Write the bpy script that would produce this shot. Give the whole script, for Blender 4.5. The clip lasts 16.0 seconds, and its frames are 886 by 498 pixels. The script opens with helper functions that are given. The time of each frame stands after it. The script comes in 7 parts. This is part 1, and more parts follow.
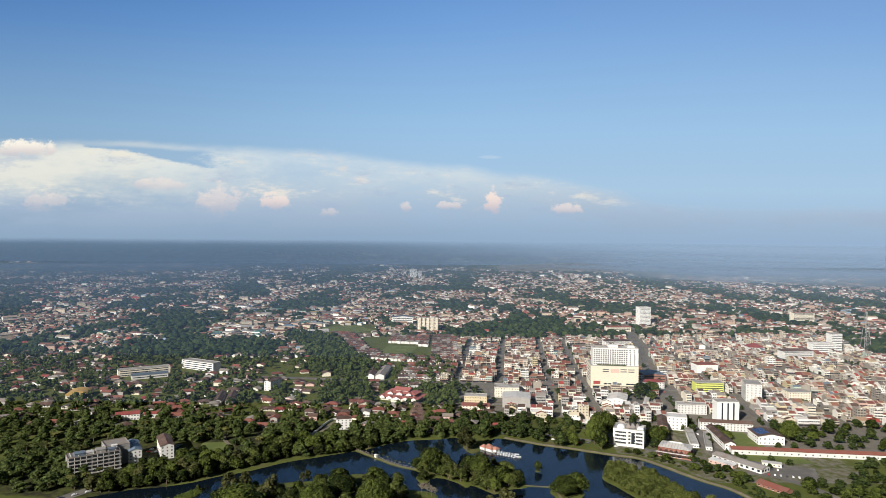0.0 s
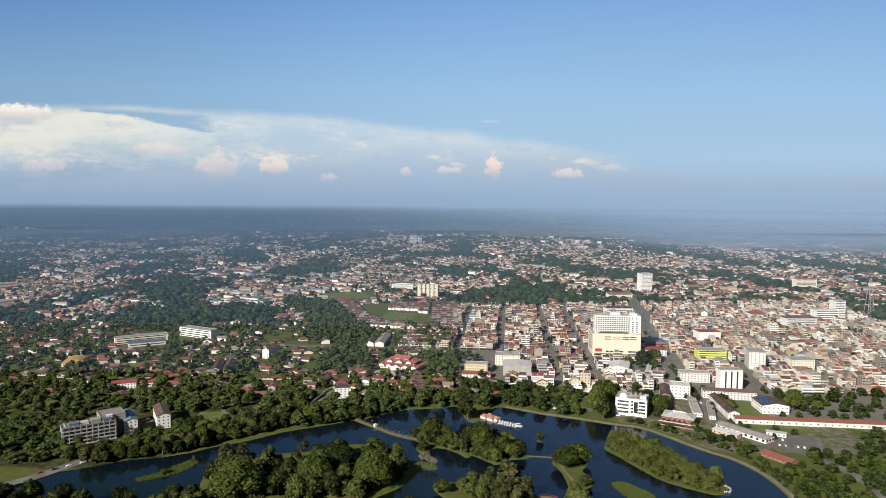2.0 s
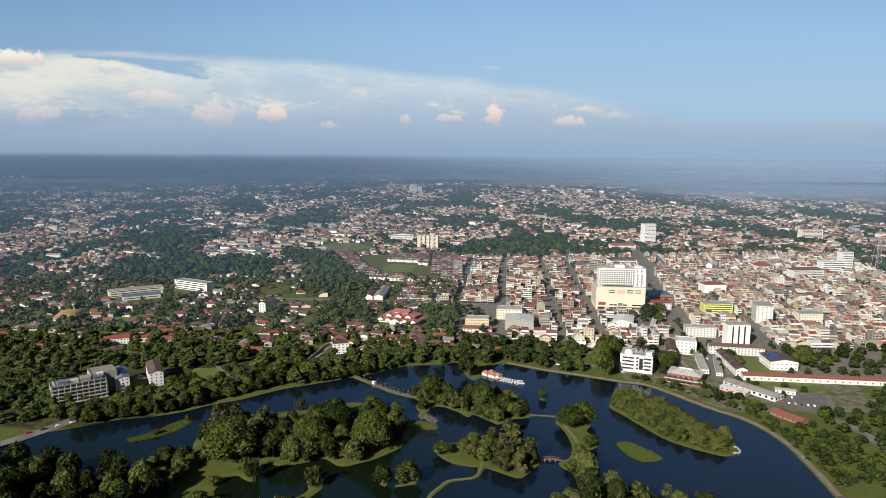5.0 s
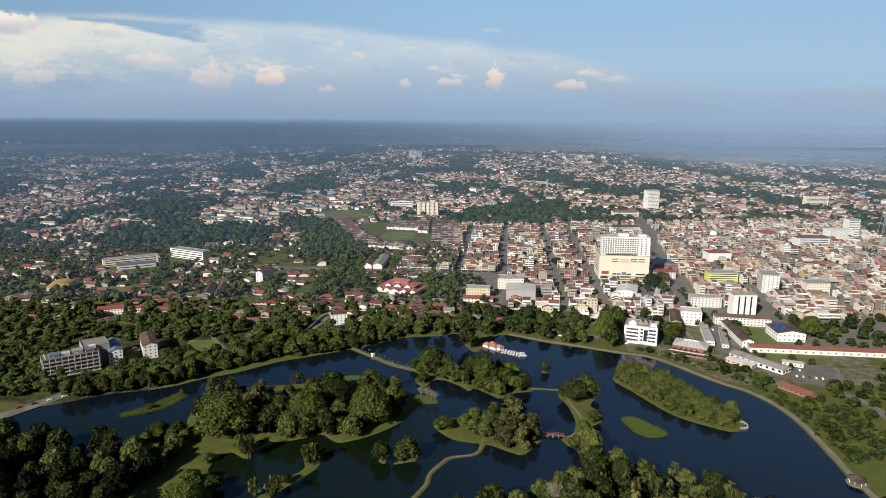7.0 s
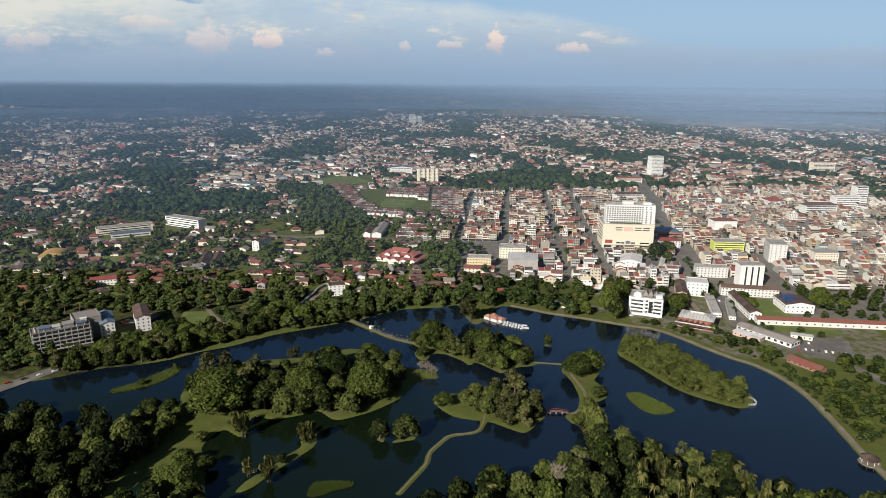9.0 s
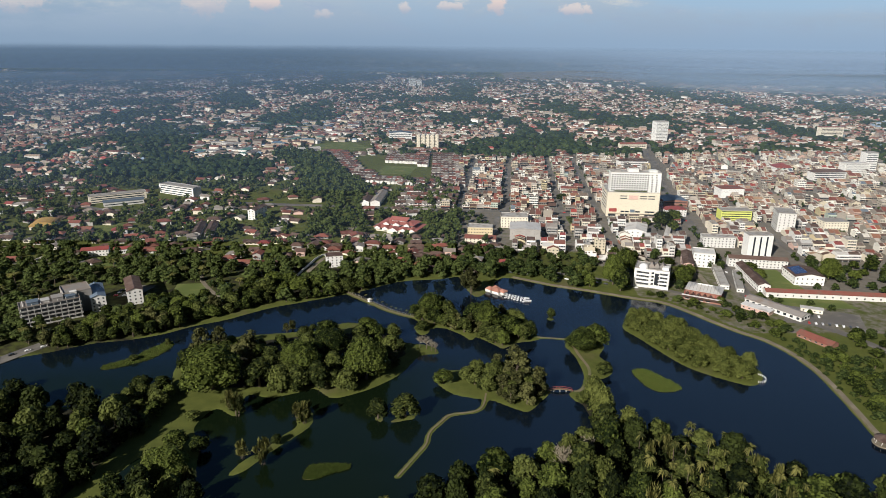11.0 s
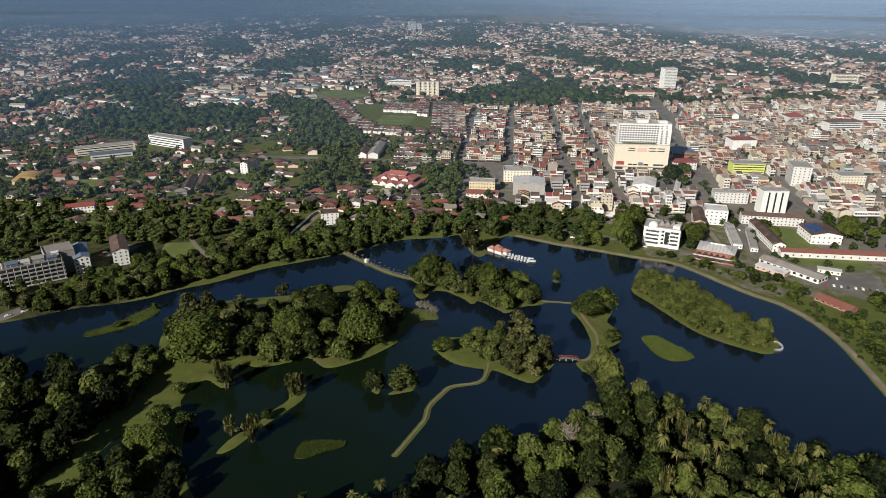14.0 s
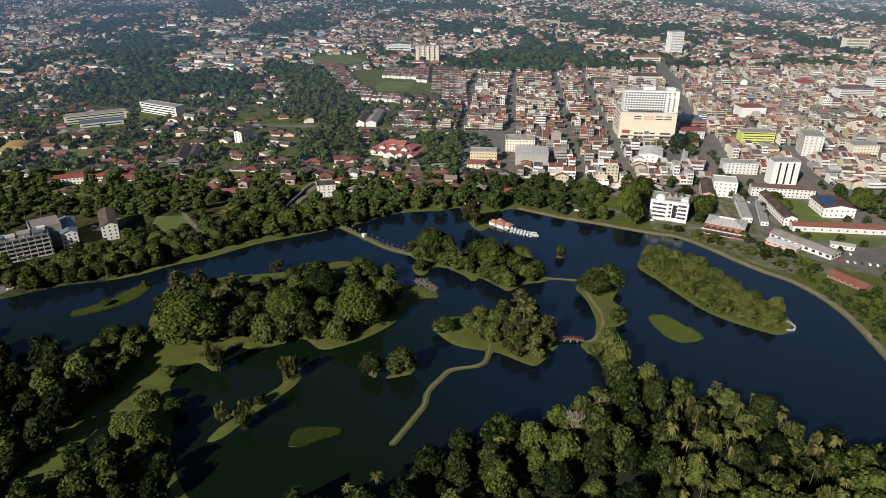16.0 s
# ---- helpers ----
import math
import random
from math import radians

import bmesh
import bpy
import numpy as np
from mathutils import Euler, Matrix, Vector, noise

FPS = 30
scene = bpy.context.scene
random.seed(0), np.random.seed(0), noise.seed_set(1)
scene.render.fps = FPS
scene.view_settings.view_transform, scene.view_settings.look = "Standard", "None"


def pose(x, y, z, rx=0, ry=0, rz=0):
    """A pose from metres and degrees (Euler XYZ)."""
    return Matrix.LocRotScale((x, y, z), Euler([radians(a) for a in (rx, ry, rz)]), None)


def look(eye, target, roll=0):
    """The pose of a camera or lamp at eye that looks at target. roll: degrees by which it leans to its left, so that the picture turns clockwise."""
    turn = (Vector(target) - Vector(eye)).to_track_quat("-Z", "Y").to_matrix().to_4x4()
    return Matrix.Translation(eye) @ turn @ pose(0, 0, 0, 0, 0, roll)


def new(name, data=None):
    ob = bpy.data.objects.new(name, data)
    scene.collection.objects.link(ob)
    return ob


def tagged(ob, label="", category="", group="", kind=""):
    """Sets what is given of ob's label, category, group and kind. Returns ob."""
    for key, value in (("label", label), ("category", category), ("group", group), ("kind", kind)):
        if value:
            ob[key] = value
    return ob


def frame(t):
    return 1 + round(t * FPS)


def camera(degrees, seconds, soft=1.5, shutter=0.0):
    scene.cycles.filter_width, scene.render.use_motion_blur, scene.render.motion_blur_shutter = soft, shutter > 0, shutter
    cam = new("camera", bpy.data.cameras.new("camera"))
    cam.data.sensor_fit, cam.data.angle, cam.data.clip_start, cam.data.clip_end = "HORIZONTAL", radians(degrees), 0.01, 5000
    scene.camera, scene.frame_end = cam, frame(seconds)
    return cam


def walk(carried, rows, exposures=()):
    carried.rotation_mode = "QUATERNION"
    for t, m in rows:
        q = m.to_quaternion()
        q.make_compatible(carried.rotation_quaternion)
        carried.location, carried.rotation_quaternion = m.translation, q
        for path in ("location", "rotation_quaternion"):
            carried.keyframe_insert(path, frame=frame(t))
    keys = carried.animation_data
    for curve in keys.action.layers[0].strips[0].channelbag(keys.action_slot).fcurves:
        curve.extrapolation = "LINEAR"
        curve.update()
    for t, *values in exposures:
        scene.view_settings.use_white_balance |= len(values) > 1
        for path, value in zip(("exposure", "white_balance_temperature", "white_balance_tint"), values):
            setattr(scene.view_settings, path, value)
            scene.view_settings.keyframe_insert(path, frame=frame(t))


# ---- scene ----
# camera: a drone gliding forwards while its head tips down
cam = camera(67.9, 16.0, 0.75)
# seconds, x, y, z, pitch, roll, yaw
PATH = [
    (0.0, 0.00, 0.00, 225.00, -1.143, 0.498, 0.000),
    (1.0, -0.03, 9.43, 225.45, -2.666, 0.491, -0.011),
    (2.0, -0.06, 18.91, 225.86, -4.161, 0.485, -0.021),
    (3.0, -0.10, 28.44, 226.23, -5.642, 0.479, -0.029),
    (4.0, -0.14, 38.04, 226.56, -7.119, 0.473, -0.036),
    (5.0, -0.18, 47.72, 226.84, -8.599, 0.467, -0.042),
    (6.0, -0.22, 57.48, 227.07, -10.086, 0.462, -0.046),
    (7.0, -0.25, 67.32, 227.25, -11.581, 0.457, -0.049),
    (8.0, -0.26, 77.23, 227.37, -13.085, 0.453, -0.051),
    (9.0, -0.27, 87.21, 227.43, -14.596, 0.449, -0.052),
    (10.0, -0.26, 97.24, 227.43, -16.111, 0.445, -0.051),
    (11.0, -0.23, 107.31, 227.36, -17.626, 0.442, -0.049),
    (12.0, -0.18, 117.39, 227.22, -19.138, 0.438, -0.045),
    (13.0, -0.11, 127.46, 227.02, -20.644, 0.436, -0.040),
    (14.0, -0.01, 137.50, 226.73, -22.138, 0.433, -0.034),
    (15.0, 0.12, 147.46, 226.37, -23.620, 0.431, -0.026),
    (16.0, 0.29, 157.30, 225.92, -25.088, 0.430, -0.018),
]
walk(cam, [(t, pose(x, y, z, 90 + p, 0, w) @ pose(0, 0, 0, 0, 0, r)) for t, x, y, z, p, r, w in PATH],
     [(0.0, 0.10), (4.0, 0.08), (9.0, 0.0), (12.5, -0.03), (16.0, -0.09)])

# sun: low, behind the eye and to its left
SUN_AZ, SUN_EL = radians(36), radians(29)
sun = new("sun", bpy.data.lights.new("sun", "SUN"))
sun.data.energy, sun.data.angle, sun.data.color = 6.2, radians(0.6), (1.0, 0.945, 0.87)
sun.matrix_world = look((0, 0, 0), (math.sin(SUN_AZ) * math.cos(SUN_EL), math.cos(SUN_AZ) * math.cos(SUN_EL), -math.sin(SUN_EL)))


class Nodes:
    """Short hand for node trees."""

    def __init__(self, tree):
        self.t = tree
        tree.nodes.clear()

    def add(self, kind):
        return self.t.nodes.new(kind)

    def put(self, socket, v):
        if isinstance(v, bpy.types.NodeSocket):
            self.t.links.new(v, socket)
        elif v is not None:
            if isinstance(v, tuple) and len(v) == 3 and socket.type == "RGBA":
                v = (*v, 1.0)
            socket.default_value = v

    def math(self, op, a, b=None, c=None, clamp=False):
        n = self.add("ShaderNodeMath")
        n.operation, n.use_clamp = op, clamp
        for i, v in enumerate((a, b, c)):
            self.put(n.inputs[i], v)
        return n.outputs[0]

    def step(self, v, lo, hi):
        n = self.add("ShaderNodeMapRange")
        n.interpolation_type = "SMOOTHSTEP"
        for i, x in enumerate((v, lo, hi, 0.0, 1.0)):
            self.put(n.inputs[i], x)
        return n.outputs[0]

    def mix(self, f, a, b, blend="MIX"):
        n = self.add("ShaderNodeMix")
        n.data_type, n.blend_type = "RGBA", blend
        self.put(n.inputs[0], f), self.put(n.inputs[6], a), self.put(n.inputs[7], b)
        return n.outputs[2]

    def noise(self, vec, scale, detail=3.0, rough=0.55):
        n = self.add("ShaderNodeTexNoise")
        self.put(n.inputs["Vector"], vec), self.put(n.inputs["Scale"], scale)
        self.put(n.inputs["Detail"], detail), self.put(n.inputs["Roughness"], rough)
        return n.outputs[0]

    def ramp(self, f, stops, mode="LINEAR"):
        n = self.add("ShaderNodeValToRGB")
        n.color_ramp.interpolation = mode
        el = n.color_ramp.elements
        while len(el) < len(stops):
            el.new(0.5)
        for e, (p, c) in zip(el, stops):
            e.position, e.color = p, (*c, 1.0) if isinstance(c, tuple) else (c, c, c, 1.0)
        self.put(n.inputs[0], f)
        return n.outputs[0]


def srgb(r, g, b):
    """Linear colour from screen values of 0 to 255."""
    return tuple((v / 255 / 12.92) if v < 10 else ((v / 255 + 0.055) / 1.055) ** 2.4 for v in (r, g, b))


# sky: clear blue, a spreading anvil cloud low in the west, small pink towers along its foot, hazy far land painted
# below
world = bpy.data.worlds.new("sky")
scene.world = world
world.use_nodes = True
N = Nodes(world.node_tree)
SKY = 0.085
tc = N.add("ShaderNodeTexCoord").outputs["Generated"]
sep = N.add("ShaderNodeSeparateXYZ")
N.put(sep.inputs[0], tc)
dx, dy, dz = sep.outputs
front = N.math("MAXIMUM", dy, 0.05)
az = N.math("DIVIDE", dx, front)
el = N.math("DIVIDE", dz, front)
flat = N.add("ShaderNodeCombineXYZ")
N.put(flat.inputs[0], az), N.put(flat.inputs[1], N.math("MULTIPLY", el, 3.0))
fv = flat.outputs[0]
nis = N.add("ShaderNodeTexSky")
nis.sky_type, nis.sun_disc, nis.sun_elevation, nis.sun_rotation = "NISHITA", False, SUN_EL, math.pi + SUN_AZ
nis.altitude, nis.air_density, nis.dust_density, nis.ozone_density = 200.0, 1.0, 1.6, 2.0
ahead = N.step(dy, 0.0, 0.35)


def lit(r, g, b):
    return tuple(v / SKY for v in srgb(r, g, b))


clear = N.ramp(N.math("MULTIPLY", el, 2.5), [(0.0, srgb(148, 174, 203)), (0.18, srgb(162, 192, 218)), (0.42, srgb(146, 186, 222)), (0.80, srgb(104, 152, 210)), (1.0, srgb(84, 132, 196))])
high = N.math("SUBTRACT", 1.0, N.math("MULTIPLY", N.step(el, 0.40, 1.2), N.math("SUBTRACT", 0.94, N.math("MULTIPLY", N.step(az, -0.5, 0.5), 0.34))))
highc = N.add("ShaderNodeCombineColor")
for i in range(3):
    N.put(highc.inputs[i], high)
clear = N.mix(N.math("MULTIPLY", N.step(az, -0.5, 0.7), 0.22), clear, srgb(176, 204, 228))
left = N.math("MULTIPLY_ADD", N.step(az, -0.75, 0.1), 0.22, 0.78)
leftc = N.add("ShaderNodeCombineColor")
for i in range(3):
    N.put(leftc.inputs[i], left)
clear = N.mix(1.0, clear, leftc.outputs[0], "MULTIPLY")
clear = N.mix(1.0, clear, highc.outputs[0], "MULTIPLY")
clear = N.mix(1.0, clear, (1 / SKY, 1 / SKY, 1 / SKY), "MULTIPLY")
sky = N.mix(ahead, N.mix(1.0, nis.outputs[0], (0.3, 0.3, 0.3), "MULTIPLY"), clear)
warp = N.math("SUBTRACT", N.noise(fv, 9.0, 5.0), 0.5)
fine = N.math("SUBTRACT", N.noise(fv, 34.0, 6.0, 0.65), 0.5)
round_ = N.add("ShaderNodeCombineXYZ")
N.put(round_.inputs[0], az), N.put(round_.inputs[1], N.math("MULTIPLY", el, 1.2))
billow = N.math("SUBTRACT", N.noise(round_.outputs[0], 75.0, 5.0, 0.6), 0.5)
lump = N.math("SUBTRACT", N.noise(round_.outputs[0], 30.0, 4.0, 0.6), 0.5)
# anvil: its upper rim over the azimuth
rim = N.ramp(N.math("MULTIPLY_ADD", az, 0.5, 0.5), [(0.10, 0.128), (0.165, 0.141), (0.225, 0.140), (0.35, 0.135), (0.435, 0.123), (0.52, 0.105), (0.60, 0.086), (0.68, 0.050)])
over = N.math("SUBTRACT", N.math("ADD", rim, N.math("MULTIPLY", warp, 0.022)), el)
anvil = N.step(over, -0.004, 0.016)
wisp = N.step(N.math("ADD", N.noise(fv, 5.0, 4.0), N.math("MULTIPLY", fine, 0.25)), 0.30, 0.62)
anvil = N.math("MULTIPLY", anvil, N.math("MULTIPLY_ADD", wisp, 0.55, 0.42))
# the blue gap that cuts into the anvil
gu = N.math("DIVIDE", N.math("ADD", az, 0.577), 0.235)
gtop = N.math("ADD", N.math("MULTIPLY_ADD", gu, -0.011, 0.138), N.math("MULTIPLY", warp, 0.012))
glow = N.math("ADD", N.math("MULTIPLY_ADD", gu, -0.038, 0.136), N.math("MULTIPLY", N.math("ADD", warp, fine), 0.016))
gap = N.math("MULTIPLY", N.math("MULTIPLY", N.step(gu, -0.05, 0.12), N.math("SUBTRACT", 1.0, N.step(N.math("ADD", gu, N.math("MULTIPLY", fine, 0.5)), 0.82, 1.12))), N.math("MULTIPLY", N.step(N.math("SUBTRACT", el, glow), -0.002, 0.004), N.math("SUBTRACT", 1.0, N.step(N.math("SUBTRACT", el, gtop), -0.007, 0.003))))
anvil = N.math("MULTIPLY", anvil, N.math("MULTIPLY_ADD", gap, -0.95, 1.0))
shade = N.step(el, 0.02, 0.12)
cloud = N.mix(shade, lit(158, 178, 200), lit(208, 219, 224))
cloud = N.mix(N.math("MULTIPLY", N.step(N.math("ADD", warp, fine), 0.02, 0.30), N.step(el, 0.03, 0.07)), cloud, lit(226, 221, 212))
cream = N.math("MULTIPLY", N.step(N.math("ADD", N.math("MULTIPLY", az, -1.0), N.math("MULTIPLY", warp, 0.3)), 0.18, 0.62), N.step(N.math("ADD", el, N.math("MULTIPLY", fine, 0.05)), 0.035, 0.085))
cloud = N.mix(N.math("MULTIPLY", cream, 0.75), cloud, lit(232, 229, 214))
dusk = N.step(N.math("ADD", N.noise(fv, 13.0, 5.0, 0.6), N.math("MULTIPLY", fine, 0.4)), 0.52, 0.72)
cloud = N.mix(N.math("MULTIPLY", dusk, 0.45), cloud, lit(158, 176, 204))
sky = N.mix(N.math("MULTIPLY", anvil, ahead), sky, cloud)
# towers: azimuth, foot height, half width, half height, whiteness
for a, e, w, h, strength in ((-0.635, 0.128, 0.055, 0.017, 1.0), (-0.255, 0.050, 0.024, 0.018, 0.85), (0.077, 0.053, 0.017, 0.025, 1.0), (-0.055, 0.044, 0.012, 0.010, 0.5),
                             (0.010, 0.046, 0.030, 0.008, 0.55), (0.185, 0.042, 0.034, 0.010, 0.6), (-0.34, 0.052, 0.045, 0.030, 0.5), (-0.60, 0.046, 0.045, 0.018, 0.4), (-0.175, 0.034, 0.02, 0.008, 0.35), (-0.43, 0.075, 0.05, 0.012, 0.45)):
    u = N.math("DIVIDE", N.math("SUBTRACT", az, a), w)
    v = N.math("DIVIDE", N.math("SUBTRACT", el, e), h)
    bulk = N.math("SUBTRACT", 1.0, N.math("ADD", N.math("MULTIPLY", u, u), N.math("MULTIPLY", v, v)))
    bulk = N.math("ADD", bulk, N.math("ADD", N.math("MULTIPLY", billow, 2.6), N.math("MULTIPLY", lump, 2.6)))
    body = N.math("MULTIPLY", N.step(bulk, 0.15, 0.85), N.step(v, -1.3, 0.1))
    tone = N.mix(N.step(v, -1.0, 0.6), lit(196, 184, 192), lit(244, 238, 226) if e > 0.1 else lit(238, 222, 214))
    sky = N.mix(N.math("MULTIPLY", N.math("MULTIPLY", body, strength), ahead), sky, tone)
# small high wisp
wu = N.math("DIVIDE", N.math("SUBTRACT", az, 0.07), 0.02)
wv = N.math("DIVIDE", N.math("SUBTRACT", el, 0.120), 0.003)
sky = N.mix(N.math("MULTIPLY", N.math("SUBTRACT", 1.0, N.step(N.math("ADD", N.math("MULTIPLY", wu, wu), N.math("MULTIPLY", wv, wv)), 0.1, 1.2)), 0.3), sky, lit(205, 215, 226))
# hazy rim of the land beyond the plain, painted into the sky colour
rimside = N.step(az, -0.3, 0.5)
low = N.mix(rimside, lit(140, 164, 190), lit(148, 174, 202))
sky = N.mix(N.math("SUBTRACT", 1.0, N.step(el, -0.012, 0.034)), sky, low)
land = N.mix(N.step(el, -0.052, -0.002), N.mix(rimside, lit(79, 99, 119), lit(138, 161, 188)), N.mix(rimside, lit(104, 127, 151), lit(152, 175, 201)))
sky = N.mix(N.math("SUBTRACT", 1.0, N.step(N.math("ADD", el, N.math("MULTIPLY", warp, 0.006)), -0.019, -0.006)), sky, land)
# dim ground and pale distant town specks, painted on the same rim
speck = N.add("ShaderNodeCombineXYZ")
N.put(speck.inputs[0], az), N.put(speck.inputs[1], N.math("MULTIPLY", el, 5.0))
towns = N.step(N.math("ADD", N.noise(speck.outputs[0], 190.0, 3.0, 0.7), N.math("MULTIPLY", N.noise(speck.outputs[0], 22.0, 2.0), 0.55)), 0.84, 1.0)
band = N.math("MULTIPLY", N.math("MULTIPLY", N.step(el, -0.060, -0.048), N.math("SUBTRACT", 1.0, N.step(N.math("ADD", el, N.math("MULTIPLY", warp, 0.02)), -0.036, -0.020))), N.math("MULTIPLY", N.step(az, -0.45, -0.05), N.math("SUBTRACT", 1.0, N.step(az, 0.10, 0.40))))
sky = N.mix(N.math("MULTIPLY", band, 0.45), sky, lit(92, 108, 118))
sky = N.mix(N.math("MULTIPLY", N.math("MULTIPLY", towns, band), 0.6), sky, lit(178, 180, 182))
bg = N.add("ShaderNodeBackground")
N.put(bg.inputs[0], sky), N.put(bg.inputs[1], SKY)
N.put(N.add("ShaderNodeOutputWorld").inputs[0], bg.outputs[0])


# ---- materials ----
def surface(name, base, rough=0.8, metal=0.0, vary=0.18, scales=(0.25, 3.0), other=None, bump=0.15, spread=0.0, islands=None, spec=0.4, key=""):
    """A worn surface: two sizes of noise over the base colour, fine relief, and some change from piece to piece."""
    m = bpy.data.materials.new(name)
    m.use_nodes = True
    n = Nodes(m.node_tree)
    geo = n.add("ShaderNodeNewGeometry")
    pos = geo.outputs["Position"]
    big, small = n.noise(pos, scales[0], 4.0), n.noise(pos, scales[1], 3.0)
    col = base
    if islands:
        pick = geo.outputs["Random Per Island"]
        if key:
            at = n.add("ShaderNodeAttribute")
            at.attribute_name, pick = key, at.outputs["Fac"]
        col = n.ramp(pick, islands, "CONSTANT")
    if spread and not islands:
        col = n.ramp(n.add("ShaderNodeObjectInfo").outputs["Random"], [(0.0, tuple(v * (1 - spread) for v in base)), (1.0, tuple(min(1, v * (1 + spread)) for v in base))])
    if other:
        col = n.mix(n.step(big, 0.45, 0.68), col, other)
    k = n.math("ADD", n.math("MULTIPLY_ADD", big, vary * 2, 1 - vary), n.math("MULTIPLY_ADD", small, vary, -vary / 2))
    grey = n.add("ShaderNodeCombineColor")
    for i in range(3):
        n.put(grey.inputs[i], k)
    col = n.mix(1.0, col, grey.outputs[0], "MULTIPLY")
    b = n.add("ShaderNodeBsdfPrincipled")
    n.put(b.inputs["Base Color"], col), n.put(b.inputs["Metallic"], metal)
    n.put(b.inputs["Specular IOR Level"], spec)
    n.put(b.inputs["Roughness"], n.math("MULTIPLY_ADD", small, 0.2, rough - 0.1, clamp=True))
    if bump:
        bp = n.add("ShaderNodeBump")
        n.put(bp.inputs["Height"], small), n.put(bp.inputs["Strength"], bump), n.put(bp.inputs["Distance"], 0.3)
        n.put(b.inputs["Normal"], bp.outputs[0])
    n.put(n.add("ShaderNodeOutputMaterial").inputs[0], b.outputs[0])
    return m


def leafage(name, dark, light, vary=0.5):
    """Leaves: two greens mixed by noise and from tree to tree, some light passing through."""
    m = bpy.data.materials.new(name)
    m.use_nodes = True
    n = Nodes(m.node_tree)
    geo = n.add("ShaderNodeNewGeometry")
    rnd = n.add("ShaderNodeObjectInfo").outputs["Random"]
    f = n.math("ADD", n.math("MULTIPLY", n.noise(geo.outputs["Position"], 0.35, 3.0), 0.9), n.math("MULTIPLY", n.math("SUBTRACT", rnd, 0.6), vary))
    f = n.math("ADD", f, n.math("MULTIPLY", n.math("SUBTRACT", geo.outputs["Random Per Island"], 0.5), 0.55))
    col = n.mix(n.step(f, 0.05, 0.85), dark, light)
    b = n.add("ShaderNodeBsdfPrincipled")
    n.put(b.inputs["Base Color"], col), n.put(b.inputs["Roughness"], 0.7), n.put(b.inputs["Specular IOR Level"], 0.08)
    tr = n.add("ShaderNodeBsdfTranslucent")
    n.put(tr.inputs[0], col)
    mx = n.add("ShaderNodeMixShader")
    n.put(mx.inputs[0], 0.22), n.put(mx.inputs[1], b.outputs[0]), n.put(mx.inputs[2], tr.outputs[0])
    n.put(n.add("ShaderNodeOutputMaterial").inputs[0], mx.outputs[0])
    return m


def grass_ground():
    """The plain: grass and soil, dusty built-up ground where the attribute 'urban' says so, and leaf litter darkened
    for tree shade by 'wooded'.
    """
    m = bpy.data.materials.new("ground_soil_grass")
    m.use_nodes = True
    n = Nodes(m.node_tree)
    pos = n.add("ShaderNodeNewGeometry").outputs["Position"]
    at = n.add("ShaderNodeAttribute")
    at.attribute_name = "urban"
    urban = at.outputs["Fac"]
    big, mid, small = n.noise(pos, 0.02, 4.0), n.noise(pos, 0.12, 4.0), n.noise(pos, 1.2, 3.0)
    grass = n.mix(mid, (0.045, 0.062, 0.012), (0.150, 0.165, 0.038))
    grass = n.mix(n.step(big, 0.55, 0.75), grass, (0.13, 0.115, 0.055))
    town = n.mix(mid, (0.11, 0.10, 0.086), (0.27, 0.245, 0.205))
    town = n.mix(n.step(small, 0.52, 0.7), town, (0.16, 0.14, 0.11))
    f = n.step(n.math("ADD", urban, n.math("MULTIPLY", n.math("SUBTRACT", mid, 0.5), 0.9)), 0.35, 0.65)
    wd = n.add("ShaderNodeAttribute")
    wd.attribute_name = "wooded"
    # leaf litter, its colour set near black with the shade under trees
    shaded_litter = n.mix(small, (0.012, 0.014, 0.007), (0.040, 0.036, 0.020))
    col = n.mix(n.step(n.math("ADD", wd.outputs["Fac"], n.math("MULTIPLY", n.math("SUBTRACT", mid, 0.5), 0.7)), 0.3, 0.6), n.mix(f, grass, town), shaded_litter)
    b = n.add("ShaderNodeBsdfPrincipled")
    n.put(b.inputs["Base Color"], n.mix(0.5, col, n.mix(small, (0.4, 0.4, 0.4), (1.0, 1.0, 1.0)), "MULTIPLY"))
    n.put(b.inputs["Roughness"], 0.92), n.put(b.inputs["Specular IOR Level"], 0.2)
    bp = n.add("ShaderNodeBump")
    n.put(bp.inputs["Height"], small), n.put(bp.inputs["Strength"], 0.5), n.put(bp.inputs["Distance"], 0.3)
    n.put(b.inputs["Normal"], bp.outputs[0])
    n.put(n.add("ShaderNodeOutputMaterial").inputs[0], b.outputs[0])
    return m


